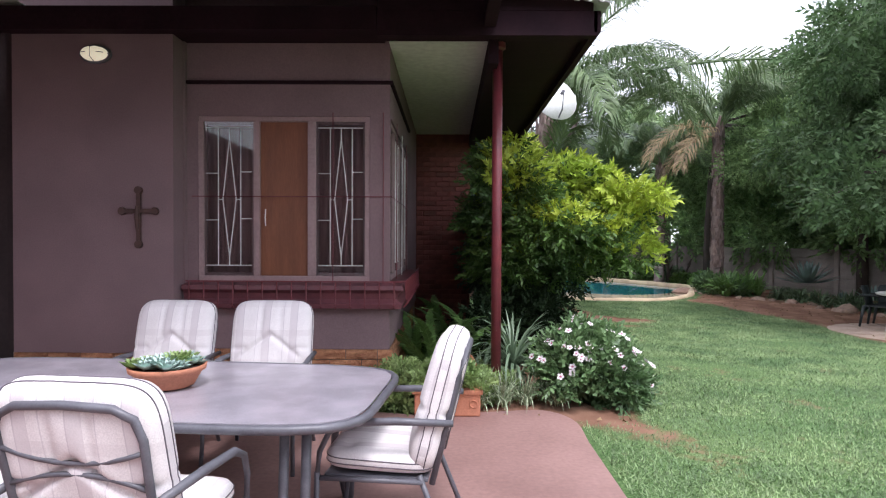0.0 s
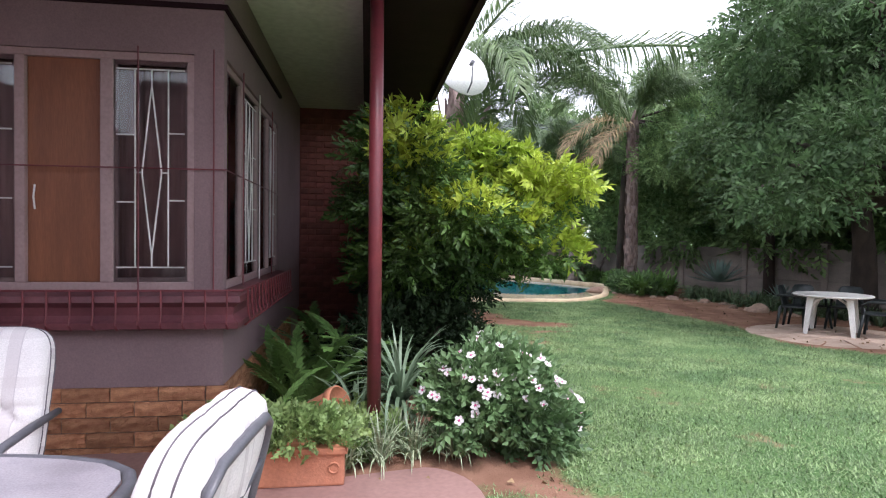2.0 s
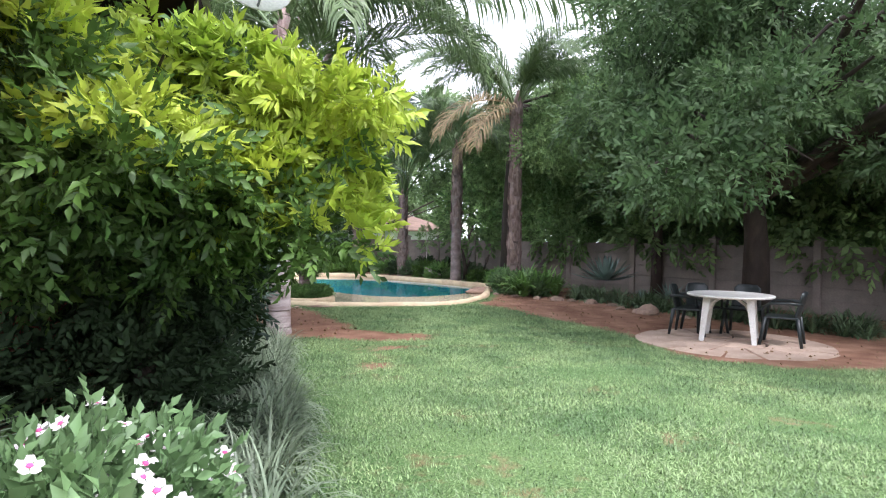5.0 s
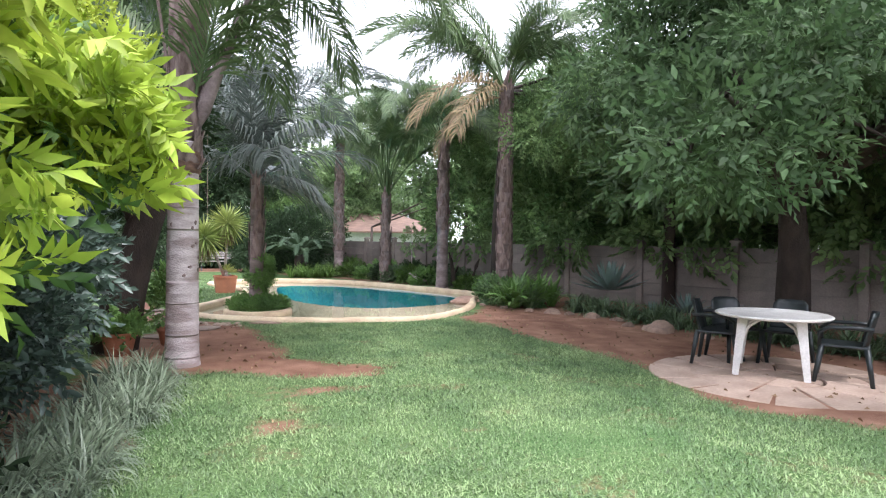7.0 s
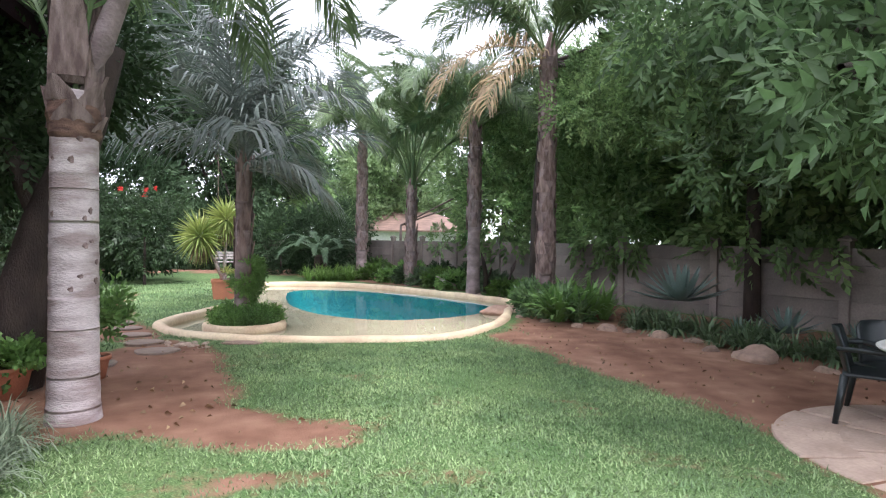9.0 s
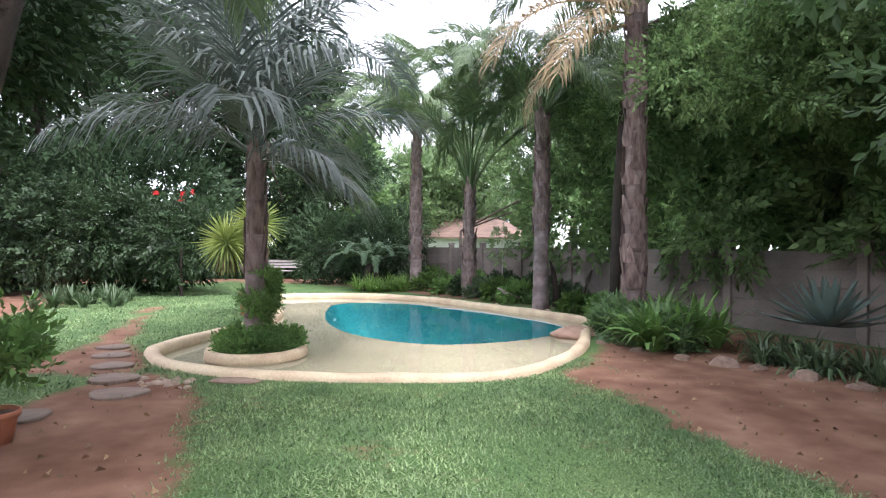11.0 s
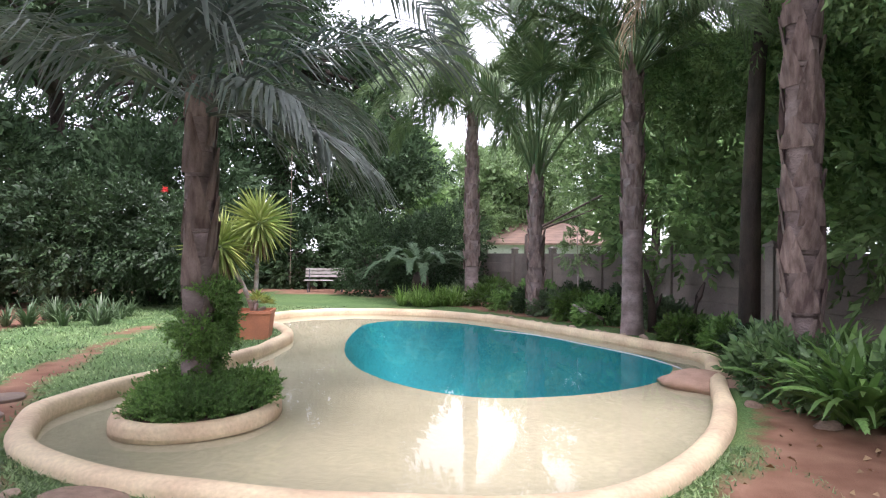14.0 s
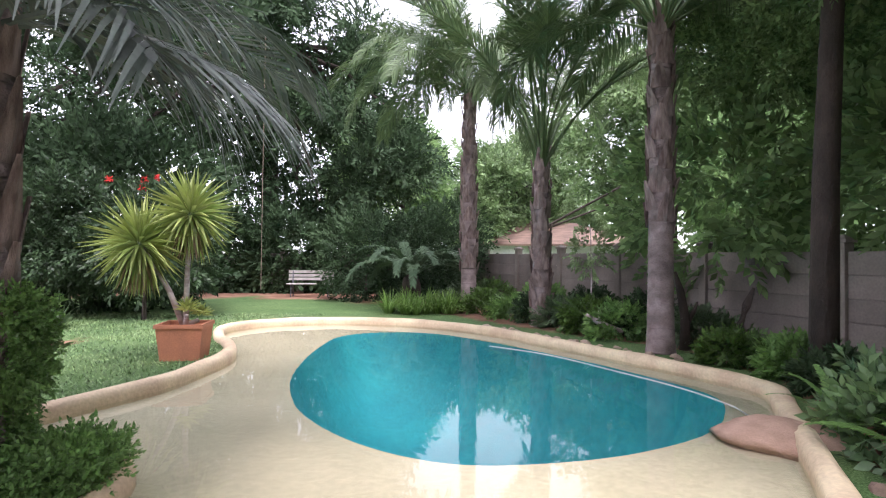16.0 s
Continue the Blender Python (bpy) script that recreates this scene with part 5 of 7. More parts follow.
part("cross_rail", Geo().tube([(-2.45, BY - 0.02, 1.9), (BX1 + 0.02, BY - 0.02, 1.9), (BX1 + 0.02, 8.1, 1.9)], 0.005, 6), M_BURG, rail)
bar = Geo().tube([(0, 0, 1.1), (0, 0, 1.0), (0, -0.005, 0.93), (0, -0.02, 0.88), (0, 0.02, 0.845)], 0.007, 6).mesh("bar", M_BURG)
for i in range(15):
    part("bar", bar, None, rail).location = (-2.42 + 0.137 * i, BY - 0.155, 0)
for i in range(17):
    ob = part("bar", bar, None, rail)
    ob.matrix_basis = pose(BX1 + 0.155, 5.68 + 0.145 * i, 0, 0, 0, 90)
for x, y in ((-1.1, 0), (-0.62, 0)):
    part("upright", Geo().tube([(x, BY - 0.02, 0.86), (x, BY - 0.02, 2.7)], 0.005, 6), M_BURG, rail)
for y in (6.2, 6.9, 7.6):
    part("upright", Geo().tube([(BX1 + 0.02, y, 0.86), (BX1 + 0.02, y, 2.7)], 0.006, 6), M_GRILLE if y == 6.9 else M_BURG, rail)

# ---- post, lamp, crucifix, dish ----
p = thing("verandah_post", (0.46, 5.62, 0), "round burgundy-painted steel verandah post in the planting", "post")
part("pipe", Geo().tube([(0, 0, -0.2), (0, 0, 1.6), (0, 0, 3.36)], 0.048, 20), M_BURG, p, smooth=True)
part("collar", Geo().lathe([(0.05, 3.28), (0.075, 3.3), (0.075, 3.35), (0.05, 3.355)], 20), M_BURG, p)

M_LAMPGLASS = mat("lamp_glass", (0.8, 0.76, 0.6), (0.75, 0.7, 0.55), 8, 0.3, 0.1)
_b = M_LAMPGLASS.node_tree.nodes["Principled BSDF"]
_b.inputs["Emission Color"].default_value, _b.inputs["Emission Strength"].default_value = (1, 0.9, 0.6, 1), 0.25
l = thing("bulkhead_lamp", (-3.22, 5.4, 3.17), "oval bulkhead wall lamp with a wire cage", "lamp")
l.scale = (0.85, 0.85, 0.85)
body = Geo()
for r, y in (((0.17, 0.10), 0.0), ((0.17, 0.10), -0.03), ((0.15, 0.085), -0.035)):
    body.v += [(r[0] * math.cos(a), y, r[1] * math.sin(a)) for a in np.linspace(0, 2 * math.pi, 24, endpoint=False)]
body.f += [(k * 24 + i, k * 24 + (i + 1) % 24, k * 24 + 24 + (i + 1) % 24, k * 24 + 24 + i) for k in range(2) for i in range(24)] + [tuple(range(48, 72))]
part("base", body, M_METAL, l, smooth=False)
dome = Geo()
for s, y in ((1, -0.036), (0.93, -0.07), (0.7, -0.1), (0.35, -0.115)):
    dome.v += [(0.145 * s * math.cos(a), y, 0.08 * s * math.sin(a)) for a in np.linspace(0, 2 * math.pi, 24, endpoint=False)]
dome.f += [(k * 24 + i, k * 24 + (i + 1) % 24, k * 24 + 24 + (i + 1) % 24, k * 24 + 24 + i) for k in range(3) for i in range(24)] + [tuple(range(72, 96))]
part("glass", dome, M_LAMPGLASS, l, smooth=True)
cage = Geo().tube([(-0.15, -0.03, 0), (-0.1, -0.11, 0), (0.1, -0.11, 0), (0.15, -0.03, 0)], 0.004, 6).tube([(0, -0.03, -0.09), (0, -0.125, -0.05), (0, -0.125, 0.05), (0, -0.03, 0.09)], 0.004, 6)
part("cage", cage, M_METAL, l)

c = thing("wall_cross", (-2.83, 5.385, 1.69), "dark carved wooden cross on the plaster wall", "cross")
cr = Geo().bevbox((-0.02, -0.015, -0.26), (0.02, 0.013, 0.25), 0.006).bevbox((-0.14, -0.018, 0.035), (0.14, 0.012, 0.075), 0.006)
for x, z in ((-0.15, 0.055), (0.15, 0.055), (0, 0.245), (0, -0.25)):
    cr.add([(x + 0.035 * math.cos(a), y, z + 0.035 * math.sin(a)) for y in (-0.02, 0.013) for a in np.linspace(0, 2 * math.pi, 12, endpoint=False)], [tuple(range(12))[::-1], tuple(range(12, 24))] + [(i, (i + 1) % 12, 12 + (i + 1) % 12, 12 + i) for i in range(12)])
part("cross", cr, M_IRON, c)
part("ornament", Geo().tube([(0, -0.03, 0.1), (0, -0.035, 0.0), (0, -0.03, -0.14)], [0.016, 0.024, 0.01], 8), M_IRON, c)

d = thing("satellite_dish", (1.72, 9.9, 3.8), "round white satellite dish on a bracket at the roof edge", "satellite dish")
g = Geo().lathe([(0.40, 0.10), (0.395, 0.085), (0.30, 0.05), (0.2, 0.022), (0.08, 0.004), (0.001, 0.0), (0.001, -0.012), (0.1, -0.006), (0.3, 0.035), (0.40, 0.085)], 40)
m = look((0, 0, 0), (-0.35, 1.0, -0.4)).to_3x3()
g.v = [tuple(m @ Vector(v)) for v in g.v]
part("reflector", g, M_DISH, d, smooth=True)
tip = m @ Vector((0, -0.05, 0.38))
part("feed_arm", Geo().tube([m @ Vector((0, -0.38, 0.06)), m @ Vector((0, -0.3, 0.25)), tip], 0.012, 8), M_METAL, d)
part("feed_head", Geo().tube([tip, tip + (m @ Vector((0, 0, -0.08)))], [0.03, 0.022], 10), M_METAL, d)
part("bracket", Geo().tube([m @ Vector((0, 0, -0.02)), (-0.15, 0.12, -0.05), (-0.42, 0.1, -0.2)], 0.02, 8), M_METAL, d)

# ---- patio furniture ----
def fabric_material():
    m = mat("plaid_fabric", (0.78, 0.75, 0.75), (0.70, 0.67, 0.67), 3, 0.95, 0.3, fine=60, dist=0.002)
    nt = m.node_tree
    N, L = nt.nodes, nt.links
    b = N["Principled BSDF"]
    src = b.inputs["Base Color"].links[0].from_socket
    tc, sep = N.new("ShaderNodeTexCoord"), N.new("ShaderNodeSeparateXYZ")
    L.new(tc.outputs["Object"], sep.inputs[0])
    last = src
    for axis, f, width, colour, fac in ((0, 5.2, 0.28, (0.55, 0.5, 0.52), 0.55), (0, 10.4, 0.05, (0.4, 0.36, 0.4), 0.35), (2, 5.0, 0.22, (0.58, 0.53, 0.54), 0.3)):
        k = N.new("ShaderNodeMath")
        k.operation = "MULTIPLY"
        k.inputs[1].default_value = f
        L.new(sep.outputs[axis], k.inputs[0])
        fr = N.new("ShaderNodeMath")
        fr.operation = "FRACT"
        L.new(k.outputs[0], fr.inputs[0])
        lt = N.new("ShaderNodeMath")
        lt.operation = "LESS_THAN"
        lt.inputs[1].default_value = width
        L.new(fr.outputs[0], lt.inputs[0])
        q = N.new("ShaderNodeMath")
        q.operation = "MULTIPLY"
        q.inputs[1].default_value = fac
        L.new(lt.outputs[0], q.inputs[0])
        mx = N.new("ShaderNodeMixRGB")
        mx.inputs[2].default_value = (*colour, 1)
        L.new(q.outputs[0], mx.inputs[0])
        L.new(last, mx.inputs[1])
        last = mx.outputs[0]
    L.new(last, b.inputs["Base Color"])
    return m


M_PLAID = fabric_material()


def cushion(w, h, t, chevron=False, nu=44, nv=44, corner=6.0):
    """A padded cushion, w along x, h along z, t along y, with rounded corners and stitched hollows. Returns the body and its piping line."""
    U = np.linspace(-1, 1, nu)
    Vv = np.linspace(-1, 1, nv)
    front, pipe = Geo(), []
    grid = []
    for side in (-1, 1):
        for v in Vv:
            for u in U:
                s = (abs(u) ** corner + abs(v) ** corner) ** (1 / corner)
                mx = max(abs(u), abs(v))
                k = mx / s if s > 0 else 1
                x, z = u * k * w / 2, v * k * h / 2
                puff = max(0.0, 1 - mx ** 5) ** 0.45
                y = t / 2 * (0.25 + 0.75 * puff) if mx < 0.999 else 0.12 * t
                if chevron:
                    zc = h * 0.12 - abs(x) * 0.75
                    groove = math.exp(-((z - zc) / 0.018) ** 2) * (1 if abs(x) < 0.2 else 0.3)
                    band = math.exp(-((z + 0.02) / 0.014) ** 2) * (0.8 if abs(x) > 0.16 else 0)
                    y *= 1 - 0.35 * groove - 0.25 * band
                    y *= 1 - 0.12 * math.exp(-((abs(x) - 0.07) / 0.018) ** 2) * (1 if z > zc else 0.2)
                else:
                    for tx in (-0.3, 0.3):
                        for tz in (-0.3, 0.3):
                            y *= 1 - 0.4 * math.exp(-(((x - tx * w) ** 2 + (z - tz * h) ** 2) / 0.0012))
                y *= 1 + 0.05 * math.sin(21 * x + 9 * z) * puff
                grid.append((x, side * y, z))
    n = nu * nv
    f = []
    for s in (0, 1):
        for j in range(nv - 1):
            for i in range(nu - 1):
                q = (s * n + j * nu + i, s * n + j * nu + i + 1, s * n + (j + 1) * nu + i + 1, s * n + (j + 1) * nu + i)
                f.append(q if s == 0 else q[::-1])
    rim = [i for i in range(nu)] + [j * nu + nu - 1 for j in range(1, nv)] + [(nv - 1) * nu + i for i in range(nu - 2, -1, -1)] + [j * nu for j in range(nv - 2, 0, -1)]
    for a, b in zip(rim, rim[1:] + rim[:1]):
        f.append((a, a + n, b + n, b))
    front.add(grid, f)
    lines = []
    for s in (0, 1):
        lines.append([Vector(grid[a + s * n]) for a in rim] + [Vector(grid[rim[0] + s * n])])
    return front, lines


def moved(g, m):
    g.v = [tuple(m @ Vector(v)) for v in g.v]
    return g


def patio_chair(at, rz, label):
    """Faces +y; the origin is on the floor under the seat."""
    c = thing("patio_chair", at, label, "chair", "chairs round the patio table", rz)
    mb = pose(0, -0.27, 0.72, 14, 0, 0)
    g, lines = cushion(0.58, 0.66, 0.17, True)
    bc = part("back_cushion", moved(g, mb), M_PLAID, c, "padded off-white back cushion with pale grey stripes", True)
    for ln in lines:
        part("piping", Geo().tube([mb @ q for q in ln], 0.0028, 5, cap=False), M_PIPING, bc, "dark piping")
    ms = pose(0, 0.0, 0.445, -88, 0, 0)
    g, lines = cushion(0.55, 0.54, 0.11)
    sc = part("seat_cushion", moved(g, ms), M_PLAID, c, "padded off-white seat cushion", True)
    for ln in lines:
        part("piping", Geo().tube([ms @ q for q in ln], 0.0032, 5, cap=False), M_PIPING, sc, "dark piping")
    part("seat", Geo().bevbox((-0.26, -0.24, 0.365), (0.26, 0.26, 0.385), 0.008), M_METAL, c)
    loop = [mb @ Vector(q) for q in [(-0.24, -0.075, -0.36), (-0.25, -0.075, 0.0), (-0.255, -0.075, 0.16), (-0.235, -0.075, 0.235), (-0.17, -0.075, 0.27), (0, -0.078, 0.28), (0.17, -0.075, 0.27), (0.235, -0.075, 0.235), (0.255, -0.075, 0.16), (0.25, -0.075, 0.0), (0.24, -0.075, -0.36)]]
    part("back_frame", Geo().tube(loop, 0.015, 10), M_METAL, c, smooth=True)
    for z, sag in ((0.12, -0.05), (-0.02, 0.05)):
        part("back_slat", Geo().tube([mb @ Vector((x, -0.078, z + sag * (1 - (x / 0.25) ** 2))) for x in np.linspace(-0.25, 0.25, 9)], 0.009, 6), M_METAL, c, smooth=True)
    for s in (-1, 1):
        part("armrest", Geo().tube([(s * 0.29, -0.36, 0.655), (s * 0.305, -0.1, 0.66), (s * 0.31, 0.12, 0.65), (s * 0.305, 0.22, 0.60), (s * 0.295, 0.27, 0.5), (s * 0.285, 0.285, 0.38)], [0.016, 0.019, 0.018, 0.015, 0.014, 0.013], 8), M_METAL, c, smooth=True)
        part("front_leg", Geo().tube([(s * 0.285, 0.285, 0.4), (s * 0.285, 0.29, 0.2), (s * 0.29, 0.31, 0.0)], 0.014, 8), M_METAL, c, smooth=True)
        part("back_leg", Geo().tube([(s * 0.27, -0.2, 0.4), (s * 0.275, -0.28, 0.2), (s * 0.285, -0.36, 0.0)], 0.014, 8), M_METAL, c, smooth=True)
        part("side_rail", Geo().tube([(s * 0.275, -0.22, 0.37), (s * 0.28, 0.28, 0.37)], 0.013, 8), M_METAL, c, smooth=True)
    return c


chair_label = "grey steel patio armchair with an off-white striped padded cushion"
ch = patio_chair((-2.0, 4.0, 0), 176, chair_label)
copy_thing(ch, pose(-1.27, 4.0, 0, 0, 0, 181))
copy_thing(ch, pose(-0.30, 3.02, 0, 0, 0, 84))
copy_thing(ch, pose(-1.17, 2.25, 0, 0, 0, -6))
copy_thing(ch, pose(-1.98, 2.36, 0, 0, 0, 4))

TB = pose(-1.65, 3.07, 0, 0, 0, -5.5)
tb = thing("patio_table", (-1.65, 3.07, 0), "long dark frosted-glass patio table with rounded corners", "table", rz=-5.5)


def rounded(w, h, z, n=64, p=6.0):
    out = []
    for i in range(n):
        a = 2 * math.pi * i / n
        c, s = math.cos(a), math.sin(a)
        k = (abs(c) ** p + abs(s) ** p) ** (-1 / p)
        out.append((w / 2 * c * k, h / 2 * s * k, z))
    return out


g = Geo()
n = 64
for w_, h_, z in ((2.62, 1.14, 0.722), (2.64, 1.16, 0.728), (2.64, 1.16, 0.734)):
    g.v += rounded(w_, h_, z)
g.f += [(k * n + i, k * n + (i + 1) % n, k * n + n + (i + 1) % n, k * n + n + i) for k in range(2) for i in range(n)] + [tuple(range(n))[::-1], tuple(range(2 * n, 3 * n))]
part("tabletop", g, M_GLASSTOP, tb)
rim = rounded(2.68, 1.20, 0.715)
part("rim", Geo().tube(rim + rim[:1], 0.021, 10, cap=False), M_METAL, tb, smooth=True)
for sx in (-1, 1):
    for sy in (-1, 1):
        leg = part("leg", Geo().tube([(sx * 0.98, sy * 0.40, 0.70), (sx * 0.97, sy * 0.40, 0.3), (sx * 1.03, sy * 0.44, 0.0)], 0.022, 10), M_METAL, tb, smooth=True)
        part("second_tube", Geo().tube([(sx * 1.08, sy * 0.40, 0.70), (sx * 1.07, sy * 0.40, 0.3), (sx * 1.05, sy * 0.44, 0.0)], 0.022, 10), M_METAL, leg, smooth=True)
part("stretcher", Geo().tube([(-0.97, -0.40, 0.66), (0.97, -0.40, 0.66)], 0.014, 8), M_METAL, tb, smooth=True)
part("stretcher", Geo().tube([(-0.97, 0.40, 0.66), (0.97, 0.40, 0.66)], 0.014, 8), M_METAL, tb, smooth=True)


def pot(name, at, r, h, label, material=M_TERRA, soil=True, category="plant pot"):
    p = thing(name, at, label, category)
    part("body", Geo().lathe([(r * 0.68, 0.0), (r * 0.9, h * 0.78), (r * 0.92, h * 0.8), (r, h * 0.8), (r * 1.02, h * 0.98), (r * 0.98, h), (r * 0.92, h * 0.99), (r * 0.86, h * 0.85)], 28), material, p, smooth=True)
    if soil:
        part("soil", Geo().lathe([(r * 0.86, h * 0.84), (r * 0.87, h * 0.87), (r * 0.4, h * 0.9)], 20), M_SOILD, p, smooth=True)
    return p


rng = np.random.default_rng(50)
bowl = thing("succulent_bowl", (-1.44, 3.02, 0.738), "terracotta bowl of mixed blue-green succulents on the table", "plant")
part("bowl", Geo().lathe([(0.11, 0.0), (0.13, 0.01), (0.17, 0.08), (0.185, 0.085), (0.19, 0.11), (0.18, 0.112), (0.165, 0.095)], 32), M_TERRA, bowl, smooth=True)
part("soil", Geo().lathe([(0.165, 0.09), (0.166, 0.097), (0.05, 0.1)], 20), M_SOILD, bowl)
for i in range(13):
    a, rr = i * 2.4, 0.03 + 0.13 * (i / 13) ** 0.6
    big = (1.3 if i < 5 else 1.05) * rng.uniform(0.85, 1.2)
    k = 26
    pos = np.tile([rr * math.cos(a), rr * math.sin(a), 0.105], (k, 1))
    th = np.arange(k) * 2.4
    el = np.linspace(0.15, 1.3, k)
    dd = np.stack([np.cos(th) * np.cos(el), np.sin(th) * np.cos(el), np.sin(el)], 1)
    V, F = leaf(0.075 * big, 0.042 * big, fold=0.3, bend=-0.15)
    v, f = scatter(V, F, pos, dd, np.linspace(1, 0.5, k), rng, spin=0.1)
    part("succulent", np_mesh("succulent", v, f, L_SUCC if i % 3 else L_LIGHT), None, bowl)

# ---- planting by the patio ----
def clump_mesh(name, n, L, W, seed, material, **kw):
    v, f = strap_clump(n, L, W, np.random.default_rng(seed), **kw)
    return np_mesh(name, v, f, material)


def put(name, meshes, at, label, category, rz=0.0, s=1.0, partname="leaves", group=""):
    t = thing(name, at, label, category, group, rz)
    for me in meshes:
        ob = part(partname, me, None, t)
        ob.matrix_basis = Matrix.Scale(s, 4)
    return t


rng = np.random.default_rng(60)
L_LILY = leafmat("silvery_straps", (0.24, 0.33, 0.22), (0.13, 0.20, 0.12), 0.3, 0.2, 0.4)
for at_, n_, L_, lab in (((0.66, 5.95, 0.26), 110, 0.70, "large fountain of arching silvery-green strap leaves beside the post"), ((0.34, 6.05, 0.06), 60, 0.66, "arching strap-leaved plant behind the post")):
    t = thing("spider_lily", at_, lab, "plant")
    part("stem", Geo().tube([(0, 0, -0.3), (0.01, 0, -0.1), (0, 0, 0.03)], [0.035, 0.04, 0.03], 8), L_LILY, t)
    for i in range(n_):
        v, f = strap_clump(1, L_, 0.025, rng, spread=1.7, droop=rng.uniform(1.2, 2.4), radius=0.03, seg=7)
        part("leaf", np_mesh("leaf", v, f, L_LILY), None, t).location = (0, 0, -0.12 * rng.random())

FERN = [frond_mesh("frond", 0.85, 70, 75, 46, 0.075, 0.02, np.random.default_rng(70 + i), L_FERN, hang=0.15, vee=0.05, r=0.005, bare=0.08) for i in range(3)]


def fern(at, n, s, label="sword fern with arching feathery fronds"):
    t = thing("fern", at, label, "fern")
    for i in range(n):
        ob = part("frond", FERN[i % 3], None, t)
        ob.matrix_basis = pose(0, 0, 0, 0, 0, i * 137.5 + rng.uniform(-15, 15)) @ pose(0.03, 0, 0, rng.uniform(-20, 20), rng.uniform(-15, 25), 0) @ Matrix.Scale(s * rng.uniform(0.75, 1.15), 4)
    return t


for x, y, n, s in ((-0.12, 6.55, 14, 1.25), (0.05, 7.2, 12, 1.3), (-0.32, 5.95, 10, 0.75), (-0.35, 7.0, 9, 1.1), (0.35, 6.9, 10, 1.1), (0.0, 8.0, 9, 1.3)):
    fern((x, y, -0.05), n, s)

vin = thing("periwinkle_bush", (1.34, 5.62, -0.03), "bushy white-flowered periwinkle at the edge of the lawn", "flowering bush")
part("stem", Geo().tube([(0, 0, -0.05), (0.02, 0.02, 0.3)], [0.025, 0.012], 6), M_BARK, vin)
bl = [(0, 0, 0.33, 0.42, 0.42, 0.34), (0.22, -0.15, 0.25, 0.28, 0.32, 0.26), (-0.24, -0.1, 0.32, 0.26, 0.32, 0.28), (0.0, 0.25, 0.42, 0.3, 0.28, 0.28), (-0.12, -0.1, 0.54, 0.18, 0.2, 0.18), (0.22, 0.1, 0.46, 0.16, 0.18, 0.18)]
SP_V = sprig(9, 0.068, 0.036, 0.13, np.random.default_rng(77), spread=75)
v, f = crown(bl, 1500, SP_V, np.random.default_rng(78), (0.8, 1.2), -0.3, shell=0.4, gap=-0.35, freq=4, floor=-0.02)
part("foliage", np_mesh("foliage", v, f, L_VINCA), None, vin)
pet = Geo()
for k in range(5):
    a = k * 2 * math.pi / 5
    c, s = math.cos(a), math.sin(a)
    pts = [(0.004, 0), (0.018, -0.013), (0.031, -0.008), (0.031, 0.008), (0.018, 0.013)]
    pet.add([(c * x - s * y, s * x + c * y, 0.003 + 0.004 * (x > 0.03) + 0.001 * k) for x, y in pts], [(0, 1, 2, 3, 4)])
petm = pet.mesh("petals", M_PETAL)
eyem = Geo().lathe([(0.009, 0.006), (0.006, 0.009), (0.001, 0.01)], 8).mesh("eye", M_EYE)
pp, dd = crown_points(bl, 300, np.random.default_rng(79), shell=0.97, gap=-0.95, freq=4)
ok = (dd[:, 2] > 0.0) & (dd[:, 1] < 0.75)
pp, dd = pp[ok][:95], dd[ok][:95]
for q, w_ in zip(pp, dd):
    n_ = Vector(w_ + np.array([rng.uniform(-0.5, 0.4), rng.uniform(-0.9, 0.0), rng.uniform(0.1, 0.9)])).normalized()
    fl = part("flower", petm, None, vin, "white five-petalled flower with a pink eye")
    fl.matrix_basis = Matrix.Translation(Vector(q) + Vector(w_) * 0.06) @ n_.to_track_quat("Z", "Y").to_matrix().to_4x4() @ Matrix.Scale(rng.uniform(0.85, 1.2), 4)
    e = part("eye", eyem, None, fl)

tr = thing("trough_planter", (0.0, 5.08, 0.0), "small moulded terracotta trough full of light green creeper", "planter")
part("body", Geo().bevbox((-0.28, -0.11, 0.0), (0.28, 0.11, 0.21), 0.015).bevbox((-0.3, -0.13, 0.19), (0.3, 0.13, 0.23), 0.01), M_TERRA, tr)
part("rosette", Geo().tube([(0.22 + 0.03 * math.cos(a), -0.115, 0.11 + 0.03 * math.sin(a)) for a in np.linspace(0, 5.6, 12)], 0.006, 6), M_TERRA, tr)
SP_G = sprig(8, 0.045, 0.04, 0.10, np.random.default_rng(80), spread=80)
v, f = crown([(0, 0, 0.3, 0.36, 0.2, 0.1), (-0.4, 0.15, 0.2, 0.3, 0.25, 0.2)], 1150, SP_G, np.random.default_rng(81), (0.45, 0.9), -0.4, shell=0.3, gap=-0.8, freq=4)
part("creeper", np_mesh("creeper", v, f, L_LIGHT), None, tr)
gc = thing("groundcover", (-0.05, 5.5, 0.0), "low light green leafy groundcover in the bed", "plant")
v, f = crown([(-0.3, 0, 0.12, 0.3, 0.25, 0.2), (0.15, 0, 0.1, 0.4, 0.3, 0.16), (0.4, 0.2, 0.1, 0.3, 0.3, 0.12)], 1900, SP_G, np.random.default_rng(82), (0.45, 0.9), -0.5, shell=0.3, gap=-0.8, freq=4, floor=0)
part("foliage", np_mesh("foliage", v, f, L_LIGHT), None, gc)
pt = pot("terracotta_pot", (0.0, 5.85, 0.12), 0.15, 0.3, "tipped empty terracotta pot among the ferns", soil=False)
pt.matrix_basis = pose(-0.02, 5.85, 0.14, 0, 68, -25)

